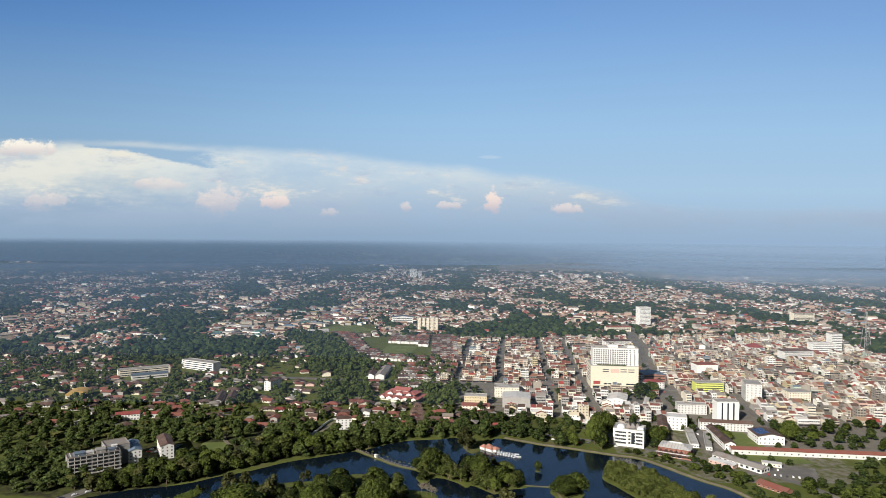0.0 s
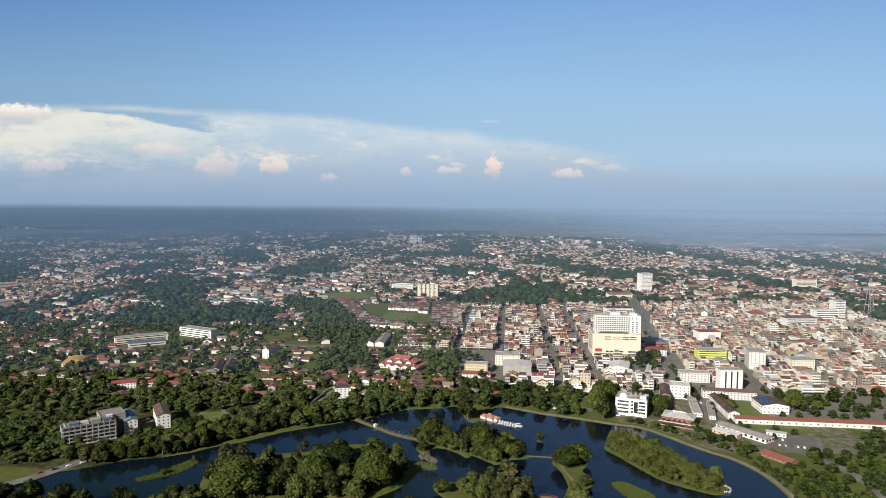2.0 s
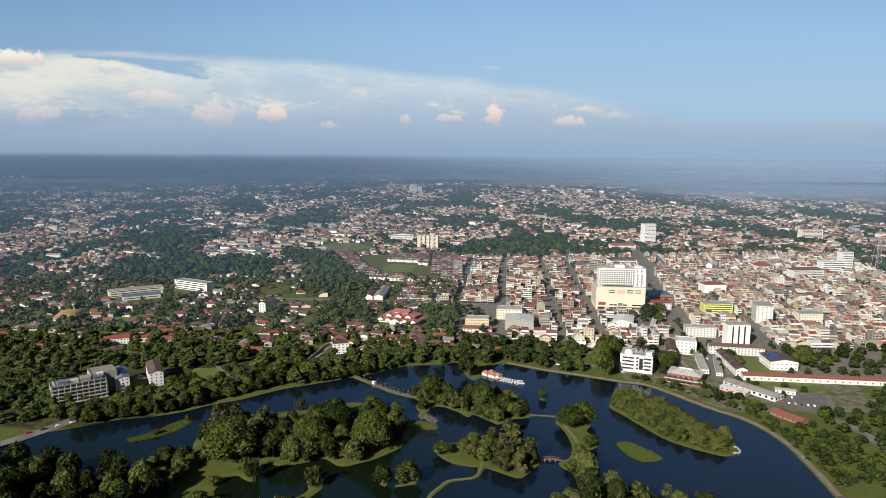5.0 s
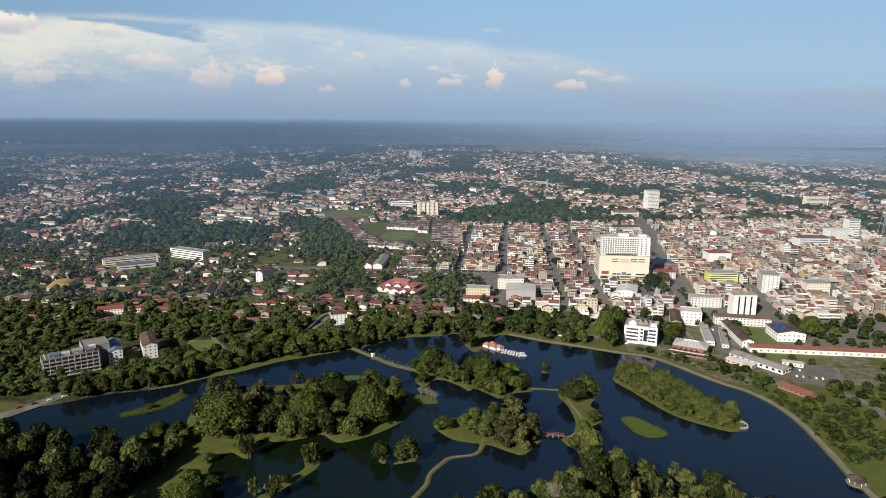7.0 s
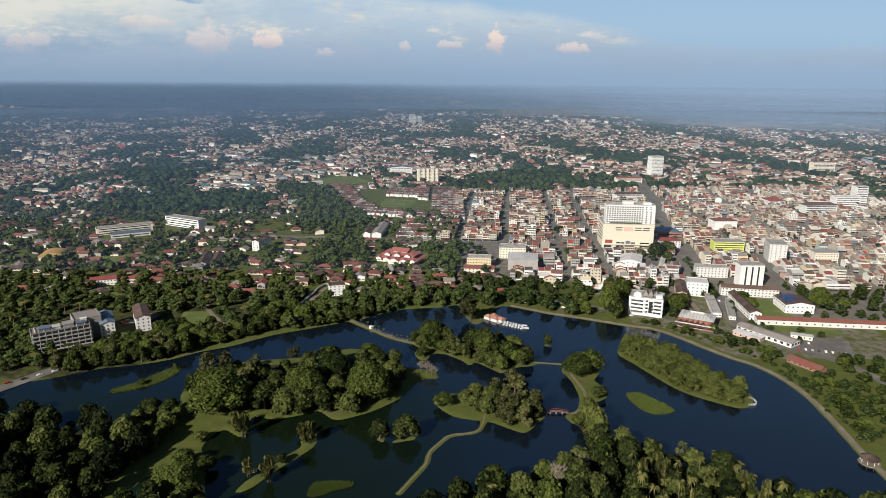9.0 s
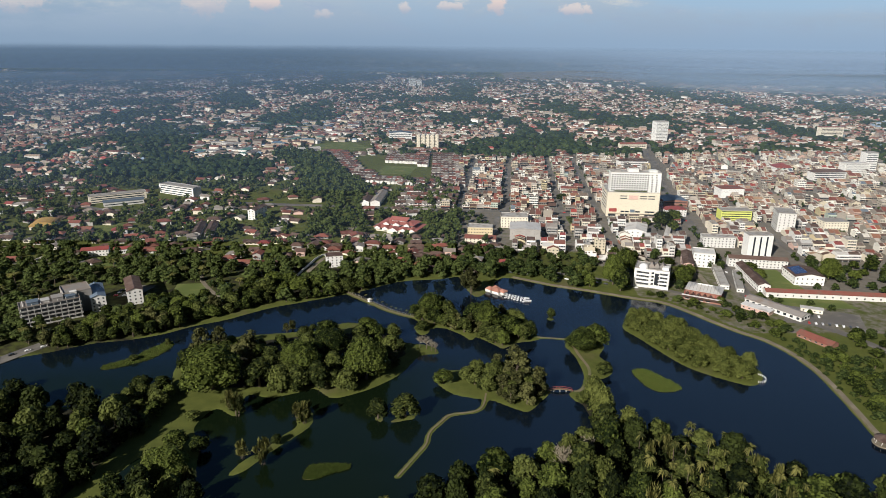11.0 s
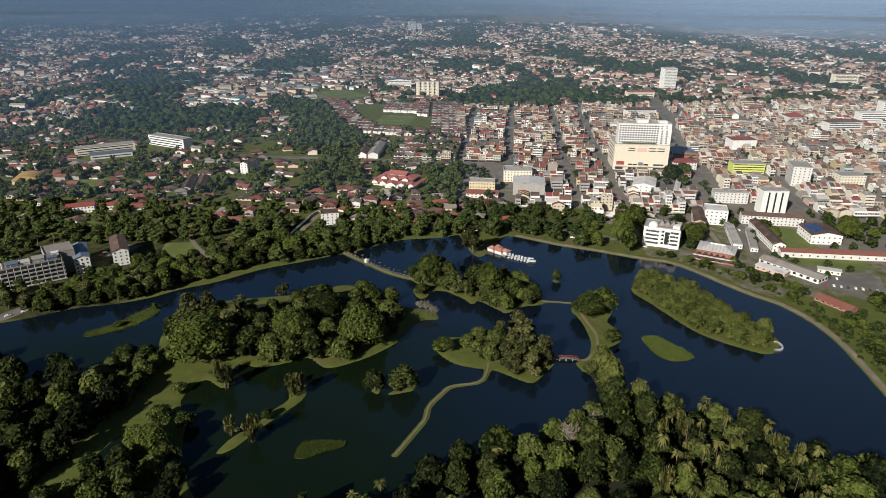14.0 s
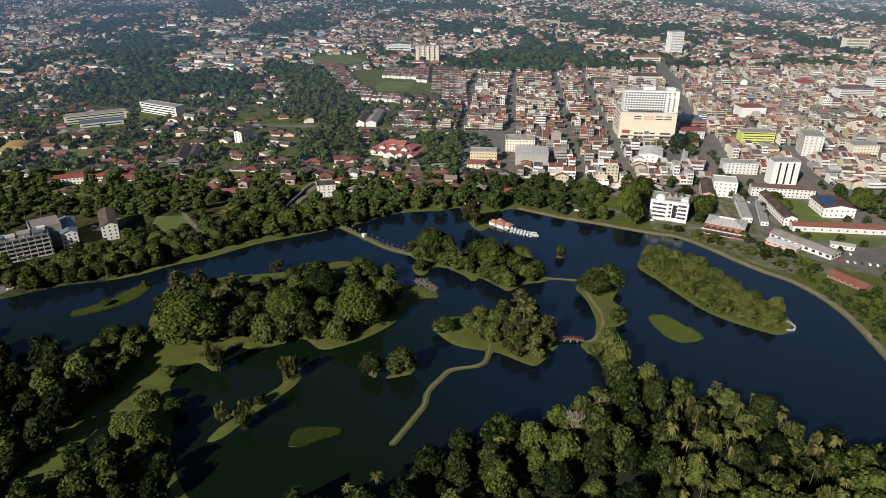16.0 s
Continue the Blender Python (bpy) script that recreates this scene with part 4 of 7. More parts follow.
KINDS = {
    "broad": ([broad_crown(s, LEAF_BROAD, 15, 800, 0.98, 0.85, plain=True) for s in (11, 12, 13, 14)], TRUNKS, 8.0, 16.0, ["dense broad-crowned green tree", "spreading rain tree with deep green crown"]),
    # these two kinds wear the darkened leaves, for dim woods and understorey
    "fig": ([broad_crown(s, LEAF_SHADED, 14, 760, 1.0, 0.9, base=0.28, plain=True) for s in (17, 18, 19)], TRUNKS, 8.0, 16.0, ["broad tree with a dense deep green crown darkened for shade"]),
    "shrub": ([broad_crown(s, LEAF_SHADED, 7, 230, 1.6, 0.9, base=0.2, plain=True) for s in (25, 26)], TRUNKS, 8.0, 16.0, ["low understorey tree with leaves darkened for shade"]),
    "giant": ([broad_crown(s, LEAF_BROAD, 24, 3000, 1.05, 0.9, 27.0, 18.0) for s in (15, 16)], [trunk_mesh(17, 0.9, 0.8, 6, 8.0, 4)], 18.0, 27.0, ["huge spreading rain tree with billowing crown"]),
    "olive": ([broad_crown(s, LEAF_OLIVE, 13, 680, 1.0, 0.9, base=0.25, plain=True) for s in (21, 22, 23)], TRUNKS, 8.0, 16.0, ["olive-green tree with a ragged crown", "bushy olive-toned waterside tree"]),
    "feather": ([tall_crown(s, LEAF_FEATHER, 800, 0.95) for s in (31, 32)], [SLIM], 6.0, 16.0, ["tall feathery grey-green tree"]),
    "casuarina": ([tall_crown(s, LEAF_FEATHER, 1600, 0.8) for s in (33,)], [SLIM], 6.0, 16.0, ["tall feathery casuarina by the shore"]),
    "willow": ([broad_crown(s, LEAF_WILLOW, 14, 1250, 0.78, 1.1, droop=0.5, base=0.16) for s in (41, 42, 43)], TRUNKS, 8.0, 16.0, ["pale yellow-green drooping island tree"]),
    "palm": ([palm_crown(s) for s in (51, 52)], [PALM_TRUNK], 4.2, 13.0, ["slender palm with arching fronds"]),
    "fan": ([fan_crown(s) for s in (61, 62)], [FAN_TRUNK], 5.0, 12.0, ["clump of fan-leaved traveller's palms"]),
    "bare": ([bare_crown(71)], [SLIM], 5.0, 12.0, ["nearly leafless pale tree"]),
    "wood": ([broad_crown(s, LEAF_WOOD, 9, 230, 1.5, 0.85, base=0.25, plain=True) for s in (81, 82, 83)], TRUNKS, 8.0, 16.0, ["green garden tree among houses"]),
    "far_wood": ([broad_crown(s, LEAF_WOOD, 4, 50, 2.6, 0.85, base=0.3, plain=True) for s in (86, 87, 88, 89)], TRUNKS, 8.0, 16.0, ["green garden tree among houses"]),
    "wood_olive": ([broad_crown(s, LEAF_OLIVE, 9, 230, 1.5, 0.85, base=0.25, plain=True) for s in (84, 85)], TRUNKS, 8.0, 16.0, ["olive-green garden tree among houses"]),
}


GARDEN = []
NAMES = {"shrub": "understorey_tree", "fig": "fig_tree", "giant": "giant_rain_tree", "broad": "rain_tree", "olive": "waterside_tree", "feather": "feathery_tree", "casuarina": "casuarina_tree", "willow": "bamboo_clump", "palm": "palm_tree", "fan": "fan_palm", "bare": "bare_tree", "wood": "garden_tree", "wood_olive": "garden_tree"}


def garden_trees():
    """The many trees of the suburbs, joined district by district."""
    for name, lo, hi in (("suburb_trees", -9999, 20), ("town_trees", 20, 9999)):
        V, F, k_ = [], [], 0
        for i, kind, x, y, h, r in GARDEN:
            if not lo <= x < hi:
                continue
            crowns, trunks, r0, h0, _ = KINDS[kind if y < 815 and kind != "palm" else "far_wood"]
            a = rng.uniform(0, 6.283)
            for me in (crowns[i % len(crowns)],):
                v = np.empty(len(me.vertices) * 3)
                me.vertices.foreach_get("co", v)
                v = v.reshape(-1, 3) * np.array([r / r0, r / r0, h / h0])
                V.append(np.stack([v[:, 0] * math.cos(a) - v[:, 1] * math.sin(a) + x, v[:, 0] * math.sin(a) + v[:, 1] * math.cos(a) + y, v[:, 2]], 1))
                F += [tuple(j + k_ for j in p.vertices) for p in me.polygons]
                k_ += len(v)
            t_ = Shape().tube([(x, y, -0.5), (x, y, h * 0.6)], [0.4, 0.25], 5)
            V.append(np.array(t_.v))
            F += [tuple(j + k_ for j in f) for f in t_.f]
            k_ += len(t_.v)
        if V:
            tagged(new(name, pydata(name, np.concatenate(V), F, LEAF_WOOD)), "green garden trees between houses", "trees", "", "stuff")


def tree(kind, x, y, h, r, z=0.0, group=""):
    crowns, trunks, r0, h0, labels = KINDS[kind]
    i = int(rng.integers(0, 1000))
    if kind == "broad" and r > 12:
        kind = "giant"
        crowns, trunks, r0, h0, labels = KINDS[kind]
    if kind in ("wood", "wood_olive") and (y > 700 or x < -330 or x > 250) or kind in ("broad", "olive") and (y > 700 and x < 140 or x < -300):
        GARDEN.append((i, {"broad": "wood", "olive": "wood_olive"}.get(kind, kind), x, y, h, r))
        return None
    name = NAMES[kind]
    root = thing(name, Matrix.Translation((x, y, z)) @ Matrix.Rotation(rng.uniform(0, 6.283), 4, "Z") @ Matrix.Diagonal((r / r0, r / r0, h / h0, 1)), labels[i % len(labels)], "palm" if kind in ("palm", "fan") else "tree", group)
    part("trunk", trunks[i % len(trunks)], None, root)
    part("crown", crowns[i % len(crowns)], None, root)
    return root


PARK_TREES = """broad -156 505 27 18; broad -179 528 17 8; feather -179 551 20 8; feather -167 556 19 7; feather -145 551 19 11; olive -125 509 18 9; olive -108 501 17 8; broad -101 529 21 12; olive -98 506 15 8; olive -84 508 17 8; broad -84 560 17 11; broad -53 520 27 13; olive -64 505 15 7; olive -44 530 14 7; feather -35 541 9 5; olive -40 565 12 6; broad -59 590 14 8; olive -39 589 10 6; broad -89 577 17 9; olive -77 530 14 7; olive -122 533 15 8; olive -110 522 13 7; broad -94 548 14 8; olive -62 556 16 8; olive -202 501 10 7; olive -191 498 7 5; olive -207 491 7 5; olive -155 467 6 4; broad -154 437 10 6; broad -140 435 8 5; broad -148 408 17 10; olive -158 417 12 7; fan -129 472 15 6; fan -137 481 11 5; fan -85 464 14 6; fan -91 470 9 4; fan -100 423 14 6; fan -113 428 10 5; olive -97 442 6 3; fan -135 403 10 5; olive -40 470 13 6; olive -23 472 14 8; olive -27 471 8 4; broad 1 515 9 6; olive 17 521 9 5; olive 25 526 11 6; olive 23 514 8 5; olive 28 507 8 4; feather 41 500 13 6; feather 52 518 19 9; feather 56 488 13 6; feather 65 505 15 7; feather 45 489 11 5; olive 38 524 11 6; feather 52 501 16 7; feather 66 499 9 4; olive 7 606 13 7; olive 18 599 11 6; broad 37 606 20 10; olive 42 580 14 7; broad 55 594 15 8; olive 65 588 11 6; broad 27 620 15 8; olive 61 619 12 7; olive 13 610 10 6; feather 31 596 9 6; broad -10 635 17 10; olive -17 622 10 6; olive 3 636 12 7; olive -16 603 7 5; olive -17 608 5 4; broad 107 568 15 10; broad 120 577 15 9; olive 116 530 8 5; olive 120 538 5 3; fan -126 597 7 4; fan -122 600 8 4; olive -106 600 5 3; olive 93 628 9 3.5; olive -228 546 4 3; olive -213 572 5 2; casuarina 27 686 24 11; broad 48 728 20 9; olive 16 735 16 8; broad -2 731 16 8; broad -22 730 16 9; broad -43 726 15 9; broad 167 712 26 11; broad 187 746 24 11; broad 170 695 20 9; broad 107 720 12 9; broad 129 704 14 8; broad 88 733 10 8; broad 143 706 12 7; broad 73 741 10 8; broad 237 719 16 11; broad 283 928 17 12; broad 303 945 15 11; broad 388 729 20 11; broad 319 734 9 8; broad 318 749 10 8; broad 177 1062 10 10"""
for row in PARK_TREES.split(";"):
    kind_, *nums = row.split()
    x_, y_, h_, r_ = [float(v) for v in nums]
    tree(kind_, x_, y_, h_ * 1.12, r_ * (0.72 if kind_ == "fan" else 1.3 if y_ < 640 else 1.1))


def inside(poly, x, y):
    return holds(poly, x, y)


OPEN_LAWN = [(-194, 380), (-179, 425), (-180, 453), (-178, 480), (-168, 504), (-141, 507), (-146, 482), (-153, 459), (-160, 440), (-172, 428), (-174, 404), (-185, 380)]

LANE_SIDE = [(-154, 700), (-138, 700), (-126, 742), (-98, 738), (-96, 770), (-112, 812), (-142, 795)]


def grove(poly, gap, kinds, hs, rs, edge=0.0, seed=0, dry=True, group=""):
    """Trees strewn inside an outline, none nearer to its neighbour than the gap."""
    r = np.random.default_rng(seed)
    a = np.array(poly, float)
    lo, hi = a.min(0), a.max(0)
    n_ = int((hi[0] - lo[0]) * (hi[1] - lo[1]) / gap ** 2 * 6)
    px, py = r.uniform(lo[0], hi[0], n_), r.uniform(lo[1], hi[1], n_)
    ok = reach(px, py, poly) < -edge
    if dry:
        ok &= (shore(px, py) < -1.0) & (reach(px, py, OPEN_LAWN) > 1.0) & (reach(px, py, LANE_SIDE) > 0.0)
    kept = []
    for x, y in zip(px[ok], py[ok]):
        if all((x - u) ** 2 + (y - v) ** 2 > gap * gap for u, v in kept):
            kept.append((x, y))
            f = r.uniform(0, 1)
            tree(kinds[int(r.integers(0, len(kinds)))], x, y, hs[0] + (hs[1] - hs[0]) * f, (rs[0] + (rs[1] - rs[0]) * f) * r.uniform(0.85, 1.15), group=group)
    return kept


grove(ISLANDS["willow"], 7.5, ["willow"], (8, 13), (6.5, 9), 3.0, 1)
grove(ISLANDS["middle"], 10, ["olive", "feather", "olive", "broad"], (8, 14), (5, 8), 2.5, 31)
grove(ISLANDS["landing"], 9, ["olive", "broad"], (7, 13), (5, 8), 2.5, 32)
grove([(18, 505), (40, 540), (56, 550), (68, 525), (70, 500), (58, 486), (40, 495)], 8.5, ["feather", "olive", "feather"], (8, 15), (5, 7), 1.5, 33)
grove([(100, 566), (108, 588), (124, 590), (124, 574)], 8, ["broad", "olive"], (9, 14), (5, 8), 1, 34)
# near wood along the foot of the lake
NEAR_WOOD = [(-90, 330), (-60, 372), (-20, 380), (20, 412), (70, 430), (84, 460), (90, 497), (102, 488), (116, 454), (130, 446), (165, 428), (200, 405), (262, 398), (275, 372), (255, 330)]
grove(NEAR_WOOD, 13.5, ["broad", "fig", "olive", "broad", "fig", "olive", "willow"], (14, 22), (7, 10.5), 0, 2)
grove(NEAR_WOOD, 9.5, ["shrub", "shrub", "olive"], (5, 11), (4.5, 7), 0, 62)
grove([(95, 360), (120, 355), (170, 355), (190, 400), (150, 425), (112, 432)], 7.8, ["palm", "palm", "palm", "palm", "fan"], (17, 23), (2.8, 3.6), 0, 3)
tree("broad", 131, 449, 12, 7.5), tree("olive", 152, 440, 12, 9), tree("willow", 84, 400, 22, 10), tree("bare", 67, 416, 19, 8)
for x, y, h in ((146, 443, 17), (144, 441, 13), (163, 433, 17), (167, 431, 15), (174, 426, 14), (28, 402, 15), (-28, 378, 15), (-40, 372, 13)):
    tree("palm", x, y, h, 4.0)
tree("bare", 82, 428, 17, 7), tree("bare", 186, 410, 12, 5), tree("bare", -12, 568, 12, 5), tree("bare", -8, 565, 10, 4), tree("bare", -17, 570, 11, 4), tree("bare", -5, 563, 9, 3.5)
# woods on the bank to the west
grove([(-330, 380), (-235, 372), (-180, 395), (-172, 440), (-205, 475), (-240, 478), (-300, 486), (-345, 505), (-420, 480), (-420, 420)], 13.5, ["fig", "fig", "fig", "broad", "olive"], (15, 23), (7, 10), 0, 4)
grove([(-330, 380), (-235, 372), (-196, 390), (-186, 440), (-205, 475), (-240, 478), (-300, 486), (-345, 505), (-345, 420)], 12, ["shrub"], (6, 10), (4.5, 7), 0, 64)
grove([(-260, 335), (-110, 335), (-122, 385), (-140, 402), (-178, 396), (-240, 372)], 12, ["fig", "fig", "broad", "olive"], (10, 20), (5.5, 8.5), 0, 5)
grove([(-225, 484), (-190, 470), (-185, 505), (-205, 500)], 8, ["olive"], (5, 9), (4, 6), 0, 6)
grove([(-150, 500), (-60, 505), (-20, 560), (-45, 600), (-100, 598), (-185, 570), (-185, 520)], 15, ["broad", "olive", "broad"], (9, 15), (5, 8), 4, 7)
# belt of trees behind the far shore
grove([(-300, 590), (-265, 612), (-225, 622), (-190, 650), (-160, 665), (-205, 640), (-262, 606)], 9, ["broad", "broad", "olive"], (9, 14), (6, 9), 0, 8)
grove([(-205, 650), (-150, 655), (-95, 688), (-60, 720), (-60, 748), (-130, 758), (-170, 750), (-200, 735), (-190, 690)], 14.5, ["broad", "broad", "olive", "wood"], (11, 18), (8, 11.5), 0, 9)
grove([(-70, 735), (-20, 742), (50, 745), (140, 722), (150, 745), (60, 765), (-70, 775)], 11, ["broad", "olive", "wood", "broad"], (6, 12), (5, 8), 0, 10)
grove([(185, 690), (225, 658), (256, 612), (272, 585), (280, 560), (284, 470), (292, 470), (284, 590), (264, 618), (234, 655), (205, 685)], 9.5, ["wood", "broad"], (4, 8), (3.5, 6), 0, 11)
grove([(-420, 590), (-355, 560), (-318, 575), (-345, 600), (-340, 640), (-420, 650)], 10.5, ["broad", "olive", "wood"], (8, 14), (6, 9), 0, 13)
grove([(-300, 600), (-262, 612), (-215, 630), (-200, 655), (-262, 660), (-262, 645), (-285, 625)], 9.5, ["broad", "broad", "wood"], (8, 14), (5, 8.5), 0, 14)
grove([(-310, 705), (-265, 705), (-255, 745), (-205, 740), (-190, 752), (-260, 760), (-330, 758)], 14, ["wood", "broad", "wood_olive"], (8, 13), (6, 9), 0, 15)
grove([(-560, 700), (-430, 640), (-420, 735), (-500, 790), (-640, 830)], 16, ["wood", "wood_olive"], (8, 14), (6, 9), 0, 16)
grove([(276, 470), (302, 470), (318, 540), (312, 560), (290, 560)], 11, ["broad", "wood"], (6, 10), (5, 7.5), 0, 18)
grove([(300, 400), (340, 400), (420, 560), (370, 600), (330, 590), (352, 560), (345, 480)], 12, ["broad", "wood"], (7, 12), (5, 7.5), 0, 17)
grove([(-370, 690), (-300, 705), (-265, 715), (-262, 748), (-330, 752), (-430, 735), (-430, 650), (-360, 640)], 11.5, ["wood", "wood_olive", "broad", "palm"], (8, 14), (5, 8), 0, 12)

for i_, (a_, b_) in enumerate(zip(NORTH_SHORE[:10], NORTH_SHORE[1:11])):
    L_ = math.hypot(b_[0] - a_[0], b_[1] - a_[1])
    nx_, ny_ = -(b_[1] - a_[1]) / L_, (b_[0] - a_[0]) / L_
    for k_ in range(max(1, int(L_ / 9))):
        t_ = (k_ + rng.uniform(0.2, 0.8)) * 9 / L_
        off = rng.uniform(10, 14) if 3 < i_ < 7 else rng.uniform(1.5, 6)
        tree("broad" if k_ % 3 else "olive", a_[0] + (b_[0] - a_[0]) * t_ + nx_ * off, a_[1] + (b_[1] - a_[1]) * t_ + ny_ * off, rng.uniform(8, 14), rng.uniform(5, 8))
grove([(392, 705), (470, 690), (560, 740), (560, 800), (400, 770)], 15, ["wood", "broad"], (7, 13), (5, 8), 0, 41)
grove([(296, 690), (300, 640), (308, 640), (312, 685)], 7, ["wood"], (4, 6), (3, 4.5), 0, 42)
grove([(288, 770), (300, 770), (302, 840), (290, 840)], 9, ["wood"], (5, 8), (3, 5), 0, 43)
grove([(190, 690), (240, 645), (262, 612), (282, 575), (286, 470), (276, 470), (268, 600), (235, 640), (205, 676)], 6.5, ["wood", "wood_olive"], (2, 4), (2, 3.6), 0, 44)
grove([(286, 560), (330, 590), (372, 600), (420, 660), (480, 650), (480, 560), (400, 480), (340, 440), (300, 430)], 13, ["wood", "broad", "wood_olive"], (5, 11), (4, 7.5), 0, 45)
grove([(-218, 482), (-200, 470), (-178, 450), (-165, 470), (-158, 500), (-185, 525), (-192, 505)], 11, ["olive", "broad"], (5, 11), (4, 7), 0, 46)
grove([(245, 660), (268, 626), (282, 600), (286, 604), (272, 634), (252, 668)], 7, ["broad", "wood"], (5, 8), (4, 6), 0, 47)
grove([(190, 720), (215, 705), (218, 735), (205, 760)], 9, ["broad", "wood"], (7, 12), (5, 7), 0, 48)

# big trees close along the west end of the far shore
grove([(-312, 566), (-296, 564), (-272, 579), (-247, 586), (-222, 600), (-205, 618), (-195, 640), (-225, 640), (-262, 612), (-300, 590)], 9, ["broad", "broad", "olive", "casuarina"], (10, 17), (6.5, 9.5), 0, 51)
grove([(-345, 560), (-320, 570), (-300, 592), (-312, 606), (-345, 590)], 10, ["broad", "palm"], (8, 13), (4, 6), 0, 52)
grove([(-190, 655), (-170, 665), (-130, 690), (-105, 712), (-150, 720), (-195, 700)], 11, ["broad", "broad", "olive", "palm"], (9, 14), (5, 8), 0, 53)
grove([(-10, 748), (40, 750), (140, 733), (165, 765), (120, 812), (20, 830), (-20, 800)], 12.5, ["broad", "wood", "olive"], (6, 12), (4, 7), 0, 54)


for x_, y_, h_, r_ in ((310, 866, 9, 6), (316, 905, 8, 5), (300, 790, 8, 4.5), (283, 765, 9, 5), (281, 800, 8, 5), (272, 818, 9, 6), (262, 800, 8, 5), (241, 860, 9, 6), (232, 838, 10, 7), (388, 760, 12, 8), (395, 778, 11, 7), (378, 700, 8, 4),
                       (362, 702, 7, 4), (300, 735, 7, 4), (295, 716, 6, 3.5), (334, 662, 6, 4), (345, 648, 7, 4), (322, 640, 5, 3), (300, 660, 6, 4), (420, 690, 9, 6), (440, 700, 8, 5), (260, 690, 7, 4), (246, 700, 8, 5), (228, 700, 10, 6), (240, 716, 9, 6)):
    tree("wood", x_, y_, h_, r_)


def reed_bed(name, poly, count, tall, label, seed):
    """Upright tufts of blades over a low islet, ragged at the rim."""
    r = np.random.default_rng(seed)
    a = np.array(poly, float)
    lo, hi = a.min(0) - 0.5, a.max(0) + 0.5
    p = r.uniform(lo, hi, (count * 4, 2))
    p = p[reach(p[:, 0], p[:, 1], rounded(poly)) < 0.3 + 0.6 * r.standard_normal(len(p))][:count]
    V, F = [], []
    for x, y in p:
        h = tall * r.uniform(0.5, 1.2)
        for b in range(4):
            t, w = r.uniform(0, 6.283), r.uniform(0.14, 0.3)
            ex, ey = math.cos(t) * h * 0.8, math.sin(t) * h * 0.8
            k_ = len(V)
            V += [(x - ey * w / h, y + ex * w / h, -0.4), (x + ey * w / h, y - ex * w / h, -0.4), (x + ex * 0.6 + ey * w / h, y + ey * 0.6 - ex * w / h, h * 0.75), (x + ex, y + ey, h)]
            F += [(k_, k_ + 1, k_ + 2), (k_, k_ + 2, k_ + 3)]
    tagged(new(name, pydata(name, V, F, RUSH)), label, "reeds", "", "stuff")


reed_bed("reeds", ISLANDS["reeds"], 3000, 0.5, "pale green reeds on a low islet", 91)
reed_bed("reeds", ISLANDS["bar"], 3200, 0.35, "low green reeds on a narrow mud bar", 92)
reed_bed("reeds", ISLANDS["meadow"], 2800, 0.4, "rough green rushes on a small flat islet", 93)
grove([(-268, 700), (-258, 709), (-232, 711), (-216, 690), (-206, 690), (-212, 742), (-262, 748)], 9, ["broad", "wood", "palm"], (7, 12), (4.5, 7), 0, 55)


# ---- buildings ----
def frame_window():
    """A window one metre square: a sill, a frame and a set-back pane."""
    s = Shape()
    s.box(-0.5, -0.04, 0, 0.5, 0.02, 1, 1)
    s.box(-0.6, -0.14, -0.1, 0.6, 0.02, 0.0, 0)
    return s.mesh("window", WHITE_TRIM, GLASS)


WINDOW = frame_window()


def shutter_door():
    s = Shape()
    s.box(-0.5, -0.03, 0, 0.5, 0.02, 1, 0)
    s.box(-0.55, -0.5, 0.98, 0.55, 0.02, 1.06, 1)
    return s.mesh("door", GLASS, SHEET_GREY)


DOOR = shutter_door()
_cache = {}


def cached(key, make):
    if key not in _cache:
        _cache[key] = make()
    return _cache[key]


def put_window(parent, face, w, d, along, z, ww, wh, mesh=None, name="window"):
    """A window on one face of a body w by d whose front lies on y = 0."""
    ob = part(name, mesh or WINDOW, None, parent)
    place = {"front": (Matrix.Translation((along, -0.02, z))), "left": Matrix.Translation((-w / 2 - 0.02, d / 2 + along, z)) @ Matrix.Rotation(-math.pi / 2, 4, "Z"),
             "right": Matrix.Translation((w / 2 + 0.02, d / 2 + along, z)) @ Matrix.Rotation(math.pi / 2, 4, "Z")}[face]
    ob.matrix_basis = place @ Matrix.Diagonal((ww, 1, wh, 1))
    return ob


def placed(p0, p1):
    """The pose whose x axis runs along a front from p0 to p1, and the front's length."""
    a, b = Vector(p0), Vector(p1)
    m = (a + b) / 2
    return Matrix.Translation((m.x, m.y, 0)) @ Matrix.Rotation(math.atan2(b.y - a.y, b.x - a.x), 4, "Z"), (b - a).length


